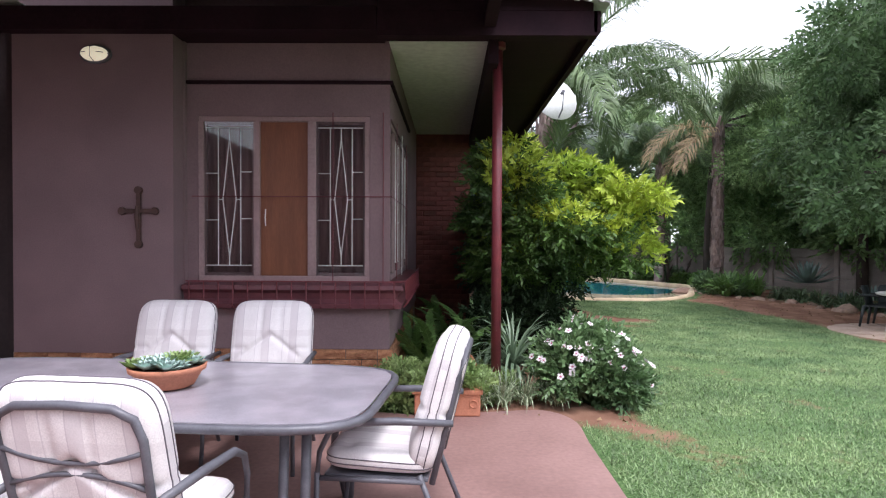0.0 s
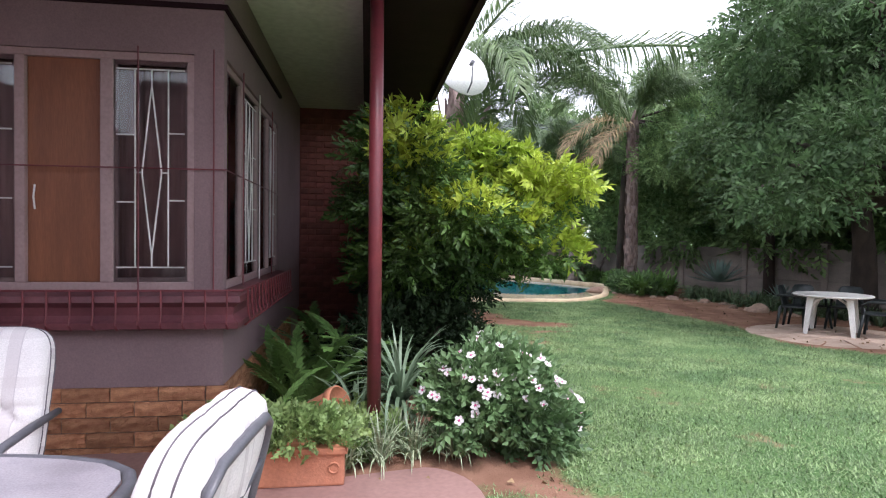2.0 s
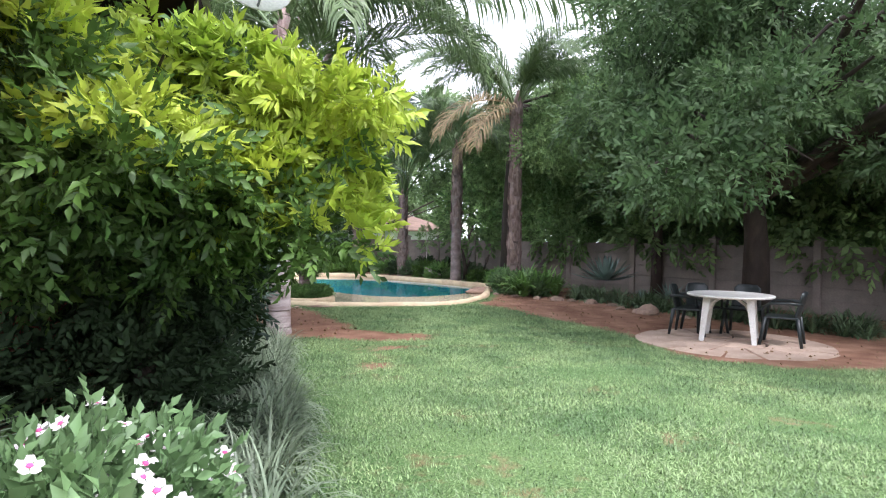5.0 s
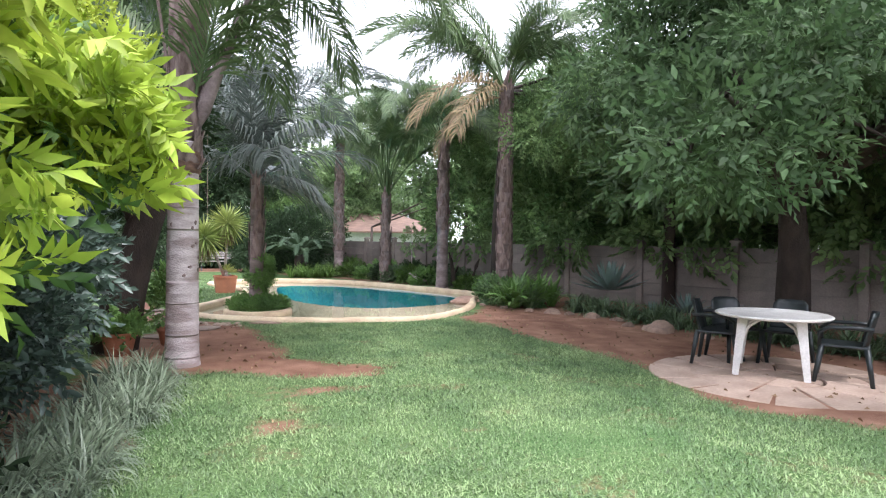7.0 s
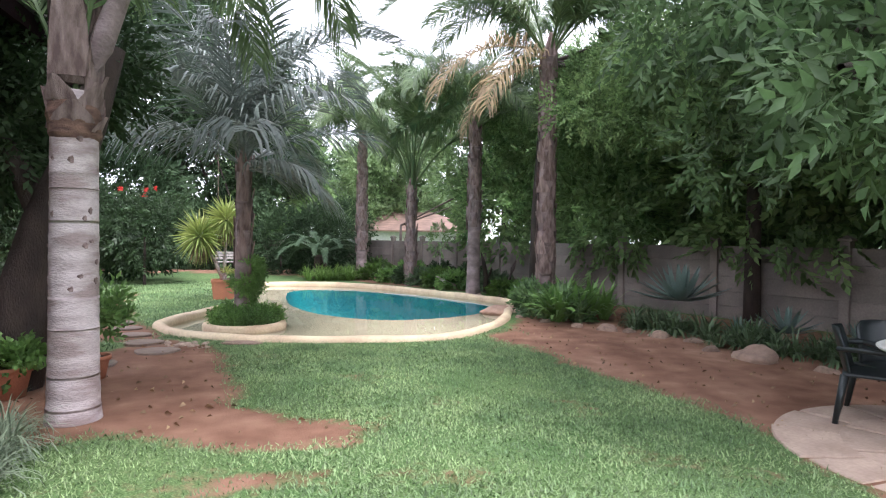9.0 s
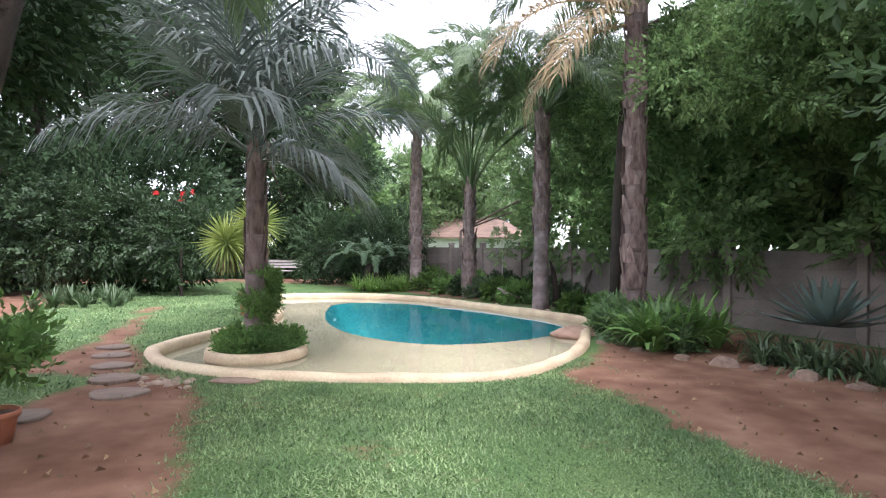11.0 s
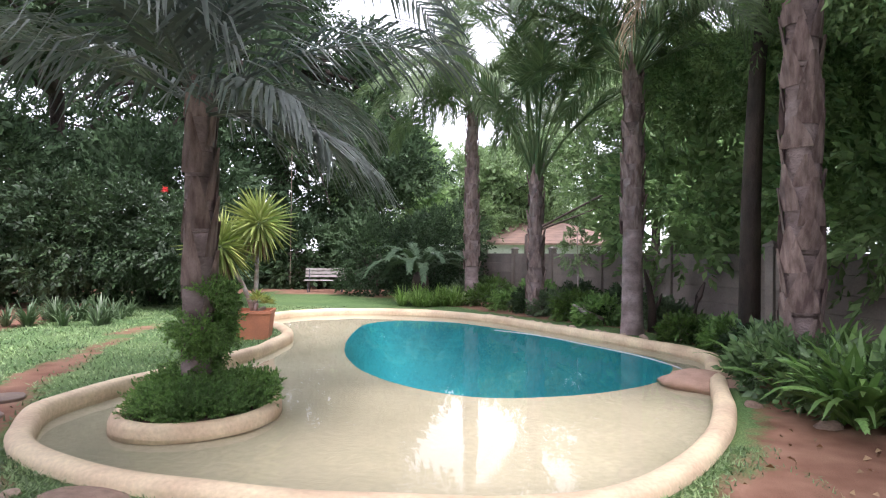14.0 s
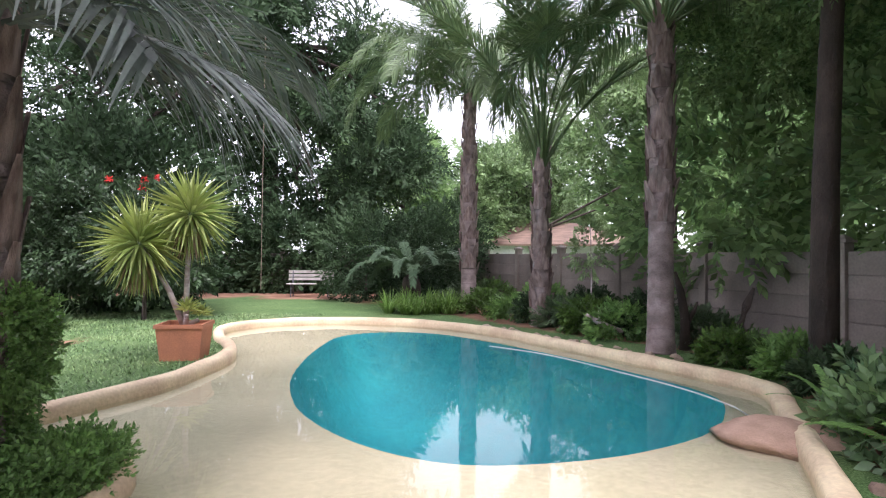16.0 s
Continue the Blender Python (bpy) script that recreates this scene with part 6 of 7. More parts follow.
M_VARIEG = leafmat("variegated_straps", (0.42, 0.48, 0.33), (0.14, 0.2, 0.1), 0.35, 0.15, 0.45, scale=30)
mondo_v = [clump_mesh("leaves", 55, 0.34, 0.012, 90 + i, M_VARIEG, spread=1.3, droop=1.7, radius=0.07) for i in range(3)]
for i, (x, y) in enumerate([(0.5, 5.32), (0.72, 5.38), (0.9, 5.5), (0.62, 5.55), (0.35, 5.45), (1.0, 5.35), (0.28, 5.28)]):
    put("variegated_lilyturf", [mondo_v[i % 3]], (x, y, 0.0), "white-striped lilyturf tuft edging the patio", "grass tuft", rz=50 * i, s=rng.uniform(0.8, 1.1), group="lilyturf along the patio edge")
mondo = [clump_mesh("leaves", 110, 0.42, 0.010, 95 + i, L_GREYSTRAP, spread=1.5, droop=2.4, radius=0.13, seg=5) for i in range(3)]
k = 0
for y in np.arange(6.5, 12.6, 0.33):
    for j in range(3):
        x = 1.4 + 0.2 * j + 0.2 * smoothstep(7, 8.5, y) + rng.uniform(-0.1, 0.1)
        yy = y + rng.uniform(-0.12, 0.12)
        put("mondo_grass", [mondo[k % 3]], (float(x), float(yy), gzf(x, yy) - 0.01), "grey-green mondo grass tuft edging the lawn", "grass tuft", rz=k * 70, s=rng.uniform(0.8, 1.3), group="mondo grass along the lawn")
        k += 1
put("mondo_grass", [mondo[0]], (1.72, 12.9, gzf(1.7, 12.9)), "tuft of strap leaves beside the tall palm", "grass tuft", s=1.0)
put("mondo_grass", [mondo_v[0]], (1.5, 12.6, gzf(1.5, 12.6)), "pale striped tuft beside the tall palm", "grass tuft", s=1.1)

tree("shrub", (1.0, 10.8, -0.15), "blue-green shrub with fine glossy leaves", "shrub", [(0.9, 10.9, -0.2), (0.9, 10.9, 0.7)], [0.06, 0.04],
     [(1.0, 10.7, 1.35, 0.75, 0.95, 0.95), (1.15, 9.9, 0.9, 0.6, 0.7, 0.7), (0.8, 11.6, 1.5, 0.7, 0.8, 0.8)], 3000, SP_DUR, leafmat("blue_green_leaves", (0.085, 0.13, 0.10), (0.05, 0.08, 0.065), 0.35, 0.15, 0.38), seed=101, gap=-0.5, per=1, size=(1.0, 1.5), floor=0.1)
t = thing("leaning_tree", (1.1, 14.4, gzf(1, 14.4)), "dark leaning tree trunk behind the tall palm", "tree")
part("trunk", Geo().tube([(0, 0, -0.1), (0.15, 0, 0.8), (0.35, 0, 1.6), (0.7, 0.05, 2.6), (0.9, 0.1, 3.4)], [0.3, 0.26, 0.22, 0.16, 0.12], 12), M_BARK, t, smooth=True)
part("branch", Geo().tube([(0.35, 0, 1.6), (0.0, 0.1, 2.3), (-0.6, 0.2, 2.9)], [0.14, 0.1, 0.06], 8), M_BARK, t, smooth=True)
v, f = crown([(-0.9, 0.5, 2.6, 1.2, 1.2, 0.9), (-0.2, 0.8, 3.4, 1.2, 1.0, 0.7)], 1600, SP_MID, np.random.default_rng(103), (0.7, 1.1), 0.2, gap=-0.4)
part("crown", np_mesh("crown", v, f, L_DARK), None, t)

for (x, y), r, h, lab in (((1.25, 14.05), 0.22, 0.3, "ribbed terracotta pot with a low leafy plant"), ((1.75, 14.75), 0.17, 0.24, "small dark pot with an upright leafy plant")):
    p = pot("potted_plant", (x, y, gzf(x, y)), r, h, lab, category="potted plant")
    if r > 0.2:
        v, f = crown([(0, 0, h + 0.06, 0.24, 0.24, 0.12)], 160, SP_G, np.random.default_rng(104), (1, 1.8), -0.5, shell=0.2, gap=-0.9)
        part("foliage", np_mesh("foliage", v, f, L_FERN), None, p)
    else:
        st = Geo()
        for i in range(9):
            a = i * 2.4
            st.tube([(0, 0, h * 0.9), (0.06 * math.cos(a), 0.06 * math.sin(a), h + 0.3), (0.2 * math.cos(a), 0.2 * math.sin(a), h + 0.6)], [0.012, 0.01, 0.004], 5)
        part("stem", st, L_FERN, p)
        v, f = crown([(0, 0, h + 0.42, 0.24, 0.24, 0.3)], 90, SP_V, np.random.default_rng(105), (1.3, 1.8), -0.6, shell=0.3, gap=-0.9)
        part("foliage", np_mesh("foliage", v, f, L_FERN), None, p)

# ---- garden table and paving ----
FC = (8.8, 11.1)
fz = gzf(*FC)
fl = thing("flagstone_circle", (*FC, fz), "round paving of pinkish sandstone flagstones under the garden table", "paving")
rr = np.random.default_rng(110)
part("bed", Geo().lathe([(1.36, -0.1), (1.36, 0.0), (0.2, 0.004)], 40), M_SOILD, fl)
for ring_r, n_, inner in ((1.4, 13, 0.95), (0.93, 9, 0.48), (0.46, 4, 0.02)):
    off = rr.uniform(0, 1)
    cuts = np.sort((np.arange(n_) + rr.uniform(-0.18, 0.18, n_)) / n_) * 2 * math.pi + off
    for i in range(n_):
        a0, a1 = cuts[i] + 0.02 / ring_r, (cuts[(i + 1) % n_] + (2 * math.pi if i == n_ - 1 else 0)) - 0.02 / ring_r
        ro = ring_r * rr.uniform(0.96, 1.04)
        pts = [(ro * math.cos(a), ro * math.sin(a)) for a in np.linspace(a0, a1, 5)] + [(inner * math.cos(a), inner * math.sin(a)) for a in np.linspace(a1, a0, 4)]
        cx, cy = np.mean([q[0] for q in pts]), np.mean([q[1] for q in pts])
        tz = 0.035 + rr.uniform(-0.006, 0.006)
        n2_ = len(pts)
        V = [(x - cx, y - cy, 0.0) for x, y in pts] + [(x - cx, y - cy, tz - 0.008) for x, y in pts] + [((x - cx) * 0.97, (y - cy) * 0.97, tz) for x, y in pts]
        F = [(k * n2_ + j, k * n2_ + (j + 1) % n2_, (k + 1) * n2_ + (j + 1) % n2_, (k + 1) * n2_ + j) for k in (0, 1) for j in range(n2_)] + [tuple(range(2 * n2_, 3 * n2_))]
        part("flagstone", Geo().add(V, F), M_FLAG, fl).location = (cx, cy, 0)

GT = (8.96, 11.36)
gt = thing("garden_table", (*GT, fz + 0.03), "round white moulded plastic garden table with splayed legs", "table", rz=-47)
g = Geo().lathe([(0.60, 0.685), (0.625, 0.69), (0.64, 0.705), (0.64, 0.715), (0.625, 0.725), (0.59, 0.722), (0.58, 0.716), (0.05, 0.716)], 48)
part("tabletop", g, M_WHITEPL, gt, smooth=True)
for sx in (-1, 1):
    for sy in (-1, 1):
        g = Geo()
        V = []
        for z, o, w_ in ((0.69, 0.30, 0.055), (0.35, 0.335, 0.045), (0.0, 0.37, 0.034)):
            for dx, dy in ((-1, -1), (1, -1), (1, 1), (-1, 1)):
                V.append((sx * o + dx * w_, sy * o + dy * w_, z))
        g.add(V, [(0, 1, 2, 3), (8, 11, 10, 9)] + [(k * 4 + i, k * 4 + (i + 1) % 4, k * 4 + 4 + (i + 1) % 4, k * 4 + 4 + i) for k in (0, 1) for i in range(4)])
        leg = part("leg", g, M_WHITEPL, gt)
        part("brace", Geo().tube([(sx * 0.31, sy * 0.31, 0.42), (sx * 0.24, sy * 0.26, 0.58), (sx * 0.10, sy * 0.24, 0.68)], [0.02, 0.022, 0.02], 8), M_WHITEPL, leg, smooth=True)


def plastic_chair(at, rz):
    """Faces +y."""
    c = thing("garden_chair", at, "dark plastic stacking garden armchair", "chair", "chairs round the garden table", rz)
    part("seat", Geo().bevbox((-0.24, -0.22, 0.41), (0.24, 0.24, 0.44), 0.014), M_DARKPL, c, smooth=False)
    back = Geo()
    V = []
    for j, z in enumerate(np.linspace(0.42, 0.82, 8)):
        hw = 0.235 - 0.03 * j / 7 - (0.05 if j == 7 else 0)
        for u in np.linspace(-1, 1, 9):
            V.append((u * hw, -0.22 - 0.10 * j / 7 + 0.06 * u * u, z))
    back.add(V, [(j * 9 + i, j * 9 + i + 1, j * 9 + i + 10, j * 9 + i + 9) for j in range(7) for i in range(8)])
    b = part("backrest", back, M_DARKPL, c, smooth=True)
    b.modifiers.new("thick", "SOLIDIFY").thickness = 0.014
    for s in (-1, 1):
        part("armrest", Geo().tube([(s * 0.24, -0.26, 0.64), (s * 0.28, -0.1, 0.65), (s * 0.29, 0.15, 0.64), (s * 0.28, 0.24, 0.58), (s * 0.26, 0.24, 0.43)], 0.022, 8), M_DARKPL, c, smooth=True)
        for y in (-0.24, 0.26):
            part("leg", Geo().tube([(s * 0.23, y * 0.85, 0.42), (s * 0.27, y * 1.1, 0.0)], [0.032, 0.022], 8), M_DARKPL, c, smooth=True)
    return c


pc = plastic_chair((8.72, 12.0, fz + 0.03), -140)
for x, y, a in ((9.6, 11.75, 122), (9.42, 10.78, 38), (9.15, 12.15, 170)):
    copy_thing(pc, pose(x, y, fz + 0.03, 0, 0, a))

# ---- rocks ----
def rock_mesh(seed, flat=0.6):
    r = np.random.default_rng(seed)
    bm = bmesh.new()
    bmesh.ops.create_icosphere(bm, subdivisions=3, radius=1)
    o = r.uniform(0, 50, 3)
    for v in bm.verts:
        k = 1 + 0.28 * noise.noise(Vector(o) + v.co * 1.3) + 0.08 * noise.noise(Vector(o) + v.co * 4)
        v.co = Vector((v.co.x * k, v.co.y * k * 0.75, v.co.z * k * flat))
    me = bpy.data.meshes.new("rock")
    bm.to_mesh(me)
    bm.free()
    me.materials.append(M_PINKSTONE)
    me.polygons.foreach_set("use_smooth", [True] * len(me.polygons))
    return me


RM = [rock_mesh(i) for i in range(4)]


RP = []
for q_ in RM:
    q_ = q_.copy()
    q_.materials[0] = M_FLAG
    RP.append(q_)


def rock(x, y, s, i, label="weathered pinkish sandstone rock edging the bed", group="rocks edging the bed", z=0.0, rz=None, pale=False):
    ob = new("rock", (RP if pale else RM)[i % 4])
    tagged(ob, label, "rock", group)
    ob.matrix_basis = pose(x, y, gzf(x, y) + z - 0.12 * s, 0, 0, i * 61 if rz is None else rz) @ Matrix.Scale(s, 4)
    return ob


rng = np.random.default_rng(120)
for i, (x, y, s) in enumerate([(8.25, 18.1, 0.12), (8.6, 17.5, 0.14), (8.95, 17.1, 0.2), (9.2, 16.8, 0.12), (9.45, 16.3, 0.22), (9.7, 15.8, 0.15), (9.55, 15.2, 0.14), (9.8, 14.6, 0.36), (10.1, 13.8, 0.14), (10.8, 12.6, 0.2), (8.0, 18.8, 0.1)]):
    rock(x, y, s, i)
lm = RM[2].copy()
lm.materials[0] = M_LEDGE
ledge = new("rock_ledge", lm)
tagged(ledge, "smooth pinkish rendered ledge at the pool's edge", "rock")
ledge.matrix_basis = pose(8.02, 19.9, -0.235, 0, 0, 130) @ Matrix.Diagonal((0.52, 0.42, 0.23, 1))
for i in range(22):
    x, y = 2.3 + rng.uniform(-0.35, 0.35), 16.78 + rng.uniform(-0.3, 0.12)
    if x > 2.45:
        y -= 0.15
    rock(x, y, rng.uniform(0.03, 0.075), i, "small pale river stone beside the pool", "river stones by the pool", pale=True)
for i in range(26):
    t = i / 26
    x, y = (1 - t) * 8.55 + t * 5.7 + rng.uniform(-0.1, 0.2), (1 - t) * 22.6 + t * 26.9 + rng.uniform(0, 0.25)
    rock(x + 0.25, y + 0.2, rng.uniform(0.05, 0.1), i, "small pale stone between the pool and the planting", "stones behind the pool", pale=True)
slab = new("stone_slab", RM[1])
tagged(slab, "flat pinkish stone slab set beside the coping", "rock")
slab.matrix_basis = pose(3.05, 16.62, -0.19, 0, 0, -18) @ Matrix.Diagonal((0.30, 0.2, 0.04, 1))
for i, (x, y, s) in enumerate([(2.05, 16.15, 0.27), (1.72, 16.85, 0.26), (1.42, 17.55, 0.24), (1.12, 18.25, 0.24), (0.88, 18.9, 0.22), (1.55, 15.4, 0.25)]):
    g = Geo()
    a = np.linspace(0, 2 * math.pi, 22, endpoint=False)
    w_ = 1 + 0.06 * np.sin(3 * a + i) + 0.04 * np.sin(5 * a + 2 * i)
    V = [(s * k * q * math.cos(t), s * k * q * 0.85 * math.sin(t), z) for k, z in ((1.0, -0.03), (1.0, 0.012), (0.95, 0.02)) for t, q in zip(a, w_)]
    g.add(V, [(k * 22 + j, k * 22 + (j + 1) % 22, k * 22 + 22 + (j + 1) % 22, k * 22 + 22 + j) for k in (0, 1) for j in range(22)] + [tuple(range(44, 66))])
    ob = part("stepping_stone", g, M_STEP)
    tagged(ob, "round flat stepping stone in the bare soil", "stepping stone", "stepping stones beside the pool")
    ob.location = (x, y, gzf(x, y) + 0.008)

# ---- pool things ----
hose = thing("pool_hose", (7.2, 22.9, WATER_Z), "thin white pool cleaner hose floating on the water", "hose")
pts = []
for t in np.linspace(0, 1, 26):
    x, y = 6.1 + 2.05 * t - 7.2, 24.6 - 3.9 * t - 22.9
    b = 0.35 * math.sin(math.pi * t) + 0.05 * math.sin(9 * t)
    pts.append((x + b, y + 0.5 * b, 0.004 if t < 0.97 else -0.02))
part("tube", Geo().tube(pts, 0.007, 8), M_GRILLE, hose, smooth=True)

isl = thing("island_planting", (2.9, 18.6, -0.16), "feathery green asparagus fern covering the pool island and the palm's foot", "plant")
SP_T = sprig(14, 0.035, 0.010, 0.16, np.random.default_rng(130), simple=True, spread=70)
v1 = crown([(0, -0.28, 0.03, 0.42, 0.28, 0.12), (0.32, 0.1, 0.03, 0.25, 0.4, 0.13), (-0.25, 0.15, 0.03, 0.28, 0.4, 0.12)], 3200, SP_T, np.random.default_rng(131), (0.8, 1.2), -0.5, shell=0.3, gap=-0.9, floor=0.0)
part("fern_mat", np_mesh("fern_mat", *v1, L_FERN), None, isl)
v2 = crown([(-0.08, 0, 0.35, 0.19, 0.18, 0.3), (0.02, -0.03, 0.72, 0.22, 0.2, 0.22), (0.1, -0.02, 0.93, 0.13, 0.16, 0.12)], 1700, SP_T, np.random.default_rng(132), (0.7, 1.1), 0.0, shell=0.7, gap=-0.12, freq=6)
part("climbing_fern", np_mesh("climbing_fern", *v2, L_FERN), None, isl)

# yucca in its pot
py = thing("potted_yucca", (1.98, 23.1, gzf(2, 23.1)), "two-headed yellow-striped yucca in a square terracotta pot", "potted plant", rz=8)
g = Geo()
V = []
for hw, z in ((0.24, 0.0), (0.285, 0.42), (0.30, 0.42), (0.30, 0.47), (0.265, 0.47), (0.255, 0.40)):
    V += [(-hw, -hw, z), (hw, -hw, z), (hw, hw, z), (-hw, hw, z)]
g.add(V, [(3, 2, 1, 0)] + [(k * 4 + i, k * 4 + (i + 1) % 4, k * 4 + 4 + (i + 1) % 4, k * 4 + 4 + i) for k in range(5) for i in range(4)] + [(20, 21, 22, 23)])
part("pot", g, M_TERRA, py)
heads = [((-0.55, -0.1, 1.5), 0.68), ((0.05, 0.0, 1.9), 0.64), ((0.05, -0.1, 0.62), 0.2), ((0.18, 0.05, 0.55), 0.16)]
for (hx, hy, hz), L_ in heads:
    part("stem", Geo().tube([(0.0, 0, 0.38), (hx * 0.35, hy * 0.4, 0.38 + (hz - 0.38) * 0.45), (hx * 0.9, hy * 0.9, hz - 0.05)], [0.045, 0.035, 0.03], 8), M_BARKP, py, smooth=True)
    k = 170 if L_ > 0.3 else 30
    th = np.arange(k) * 2.4
    el = np.linspace(-1.45 if L_ > 0.3 else 0.1, 1.4, k)
    dd = np.stack([np.cos(th) * np.cos(el), np.sin(th) * np.cos(el), np.sin(el)], 1)
    V, F = leaf(L_, 0.05, 0.3, 0.12)
    v, f = scatter(V, F, np.tile([hx, hy, hz], (k, 1)) + dd * 0.03, dd, np.random.default_rng(135).uniform(0.8, 1.1, k), rng, spin=0.2)
    part("leaf_head", np_mesh("leaf_head", v, f, L_YUCCA), None, py)

for (hx, hy, hz), L_ in heads[:2]:
    k = 34
    th = np.arange(k) * 2.4
    el = np.linspace(-1.5, -1.1, k)
    dd = np.stack([np.cos(th) * np.cos(el), np.sin(th) * np.cos(el), np.sin(el)], 1)
    v, f = scatter(*leaf(L_ * 0.95, 0.04, 0.3, 0.05), np.tile([hx, hy, hz], (k, 1)) + dd * 0.05, dd, np.full(k, 1.0), rng, spin=0.4)
    part("dead_leaves", np_mesh("dead_leaves", v, f, M_DRYFROND), None, py, "dry brown hanging leaves")

# cycad
cy = thing("cycad", (4.45, 31.0, -0.2), "stocky cycad with a crown of grey-green arching leaves", "cycad")
part("trunk", Geo().lathe([(0.24, -0.05), (0.27, 0.2), (0.25, 0.6), (0.2, 0.8), (0.08, 0.9)], 18, wob=0.03), M_BARK, cy)
CYF = [frond_mesh("frond", 1.95, 52, 110, 70, 0.24, 0.03, np.random.default_rng(140 + i), L_CYCAD, hang=0.25, vee=0.25, r=0.02, bare=0.06) for i in range(2)]
for i in range(16):
    ob = part("frond", CYF[i % 2], None, cy)
    ob.matrix_basis = pose(0, 0, 0.82, 0, 0, i * 137.5) @ pose(0.05, 0, 0, rng.uniform(-10, 10), rng.uniform(-25, 20), 0) @ Matrix.Scale(rng.uniform(0.85, 1.1), 4)

# bench
bn = thing("garden_bench", (0.85, 34.9, gzf(0.9, 34.9)), "weathered slatted garden bench on the far lawn", "bench", rz=4)
for z, y in ((0.42, -0.18), (0.42, -0.05), (0.42, 0.08), (0.58, 0.2), (0.70, 0.22), (0.82, 0.24)):
    g = Geo().bevbox((-0.75, y - 0.05, z), (0.75, y + 0.05, z + 0.03), 0.006) if z < 0.5 else Geo().bevbox((-0.75, y, z - 0.04), (0.75, y + 0.03, z + 0.05), 0.006)
    part("slat", g, M_BENCH, bn)
for x in (-0.6, 0.6):
    part("end_frame", Geo().tube([(x, -0.2, 0), (x, -0.18, 0.42), (x, 0.15, 0.41), (x, 0.25, 0.85)], 0.022, 6).tube([(x, 0.14, 0.4), (x, 0.24, 0)], 0.022, 6), M_METAL, bn)

rope = thing("hanging_rope", (0.93, 29.5, 0.35), "thin pale rope hanging from the conifer", "rope")
part("strand", Geo().tube([(0, 0, 0), (0.02, 0, 2.5), (-0.03, 0.3, 6.5)], 0.007, 6), M_STEP, rope)

# ---- bed planting ----
clv = [clump_mesh("leaves", 38, 0.85, 0.07, 150 + i, L_FERN, spread=1.1, droop=1.3, radius=0.09, seg=5) for i in range(3)]
clvg = [clump_mesh("leaves", 34, 0.6, 0.04, 155 + i, L_STRAP, spread=1.1, droop=1.3, radius=0.09, seg=5) for i in range(3)]
small = [clump_mesh("leaves", 44, 0.42, 0.026, 160 + i, L_STRAP, spread=1.5, droop=1.8, radius=0.08) for i in range(3)]
for i in range(26):
    x, y = rng.uniform(8.35, 9.6), rng.uniform(17.9, 20.2)
    x = max(x, 8.35 + 0.28 * (y - 18))
    m = clv if i % 3 else clvg
    put("clivia", [m[i % 3]], (x, y, -0.2), "dense dark green strap-leaved clivia by the pool", "plant", rz=i * 77, s=rng.uniform(0.8, 1.15), group="clivias by the pool")
for i in range(7):
    x, y = 8.45 + 0.25 * (i % 3), 18.0 + 0.3 * i
    fern((x, y, -0.2), 12, rng.uniform(0.7, 1.0), "lush green fern at the corner of the pool")
tree("shrub", (8.7, 18.6, -0.2), "low broad-leaved bright green shrub at the corner of the pool", "shrub", [(8.7, 18.6, -0.25), (8.7, 18.6, 0.0)], [0.03, 0.02],
     [(8.7, 18.4, -0.05, 0.42, 0.6, 0.3), (8.55, 19.2, 0.0, 0.35, 0.6, 0.35)], 420, SP_V, L_VINCA, seed=165, per=0, gap=-0.8, size=(1.4, 2.0), droop=-0.5, floor=-0.2)
for i in range(85):
    t = rng.random()
    x, y = 9.35 + 2.2 * t + rng.uniform(-0.15, 0.9), 17.4 - 6.5 * t + rng.uniform(-0.4, 0.5)
    put("lilyturf", [small[i % 3]], (x, y, gzf(x, y) - 0.01), "grey-green strap-leaved tuft in the shaded bed", "grass tuft", rz=i * 50, s=rng.uniform(0.8, 1.35), group="tufts in the shaded bed")


def agave(at, s, n=34):
    t = thing("agave", at, "blue-grey agave rosette with broad pointed leaves", "agave", "agaves in the bed")
    g = Geo()
    base = None
    V, F = [], []
    for w_, l_, z in ((0.5, 0, 0), (1, 0.3, -0.02), (0.95, 0.55, -0.01), (0.5, 0.82, 0.03), (0.03, 1.0, 0.06)):
        V += [(l_, -0.075 * w_, z + 0.03 * w_), (l_, 0, z), (l_, 0.075 * w_, z + 0.03 * w_)]
    for k in range(4):
        for j in range(2):
            F.append((k * 3 + j, k * 3 + j + 1, k * 3 + j + 4, k * 3 + j + 3))
    me = Geo().add(V, F).mesh("leaf", L_AGAVE, True)
    for i in range(n):
        el = 5 + 78 * (i / n) ** 1.1
        ob = part("leaf", me, None, t)
        ob.matrix_basis = pose(0, 0, 0.12 * s, 0, 0, i * 137.5) @ pose(0.02, 0, 0, 0, -el, 0) @ Matrix.Scale(s * (0.68 - 0.2 * i / n), 4)
    return t


agave((10.3, 17.0, 0.12), 1.35)
agave((11.0, 15.4, -0.15), 0.85, 24)
agave((11.5, 14.6, -0.2), 0.7, 20)
agave((10.6, 15.9, -0.2), 0.6, 20)

SP_BED = sprig(9, 0.09, 0.04, 0.2, np.random.default_rng(170), simple=True)
tones = [L_DUR, L_FERN, L_DARK, L_STRAP]
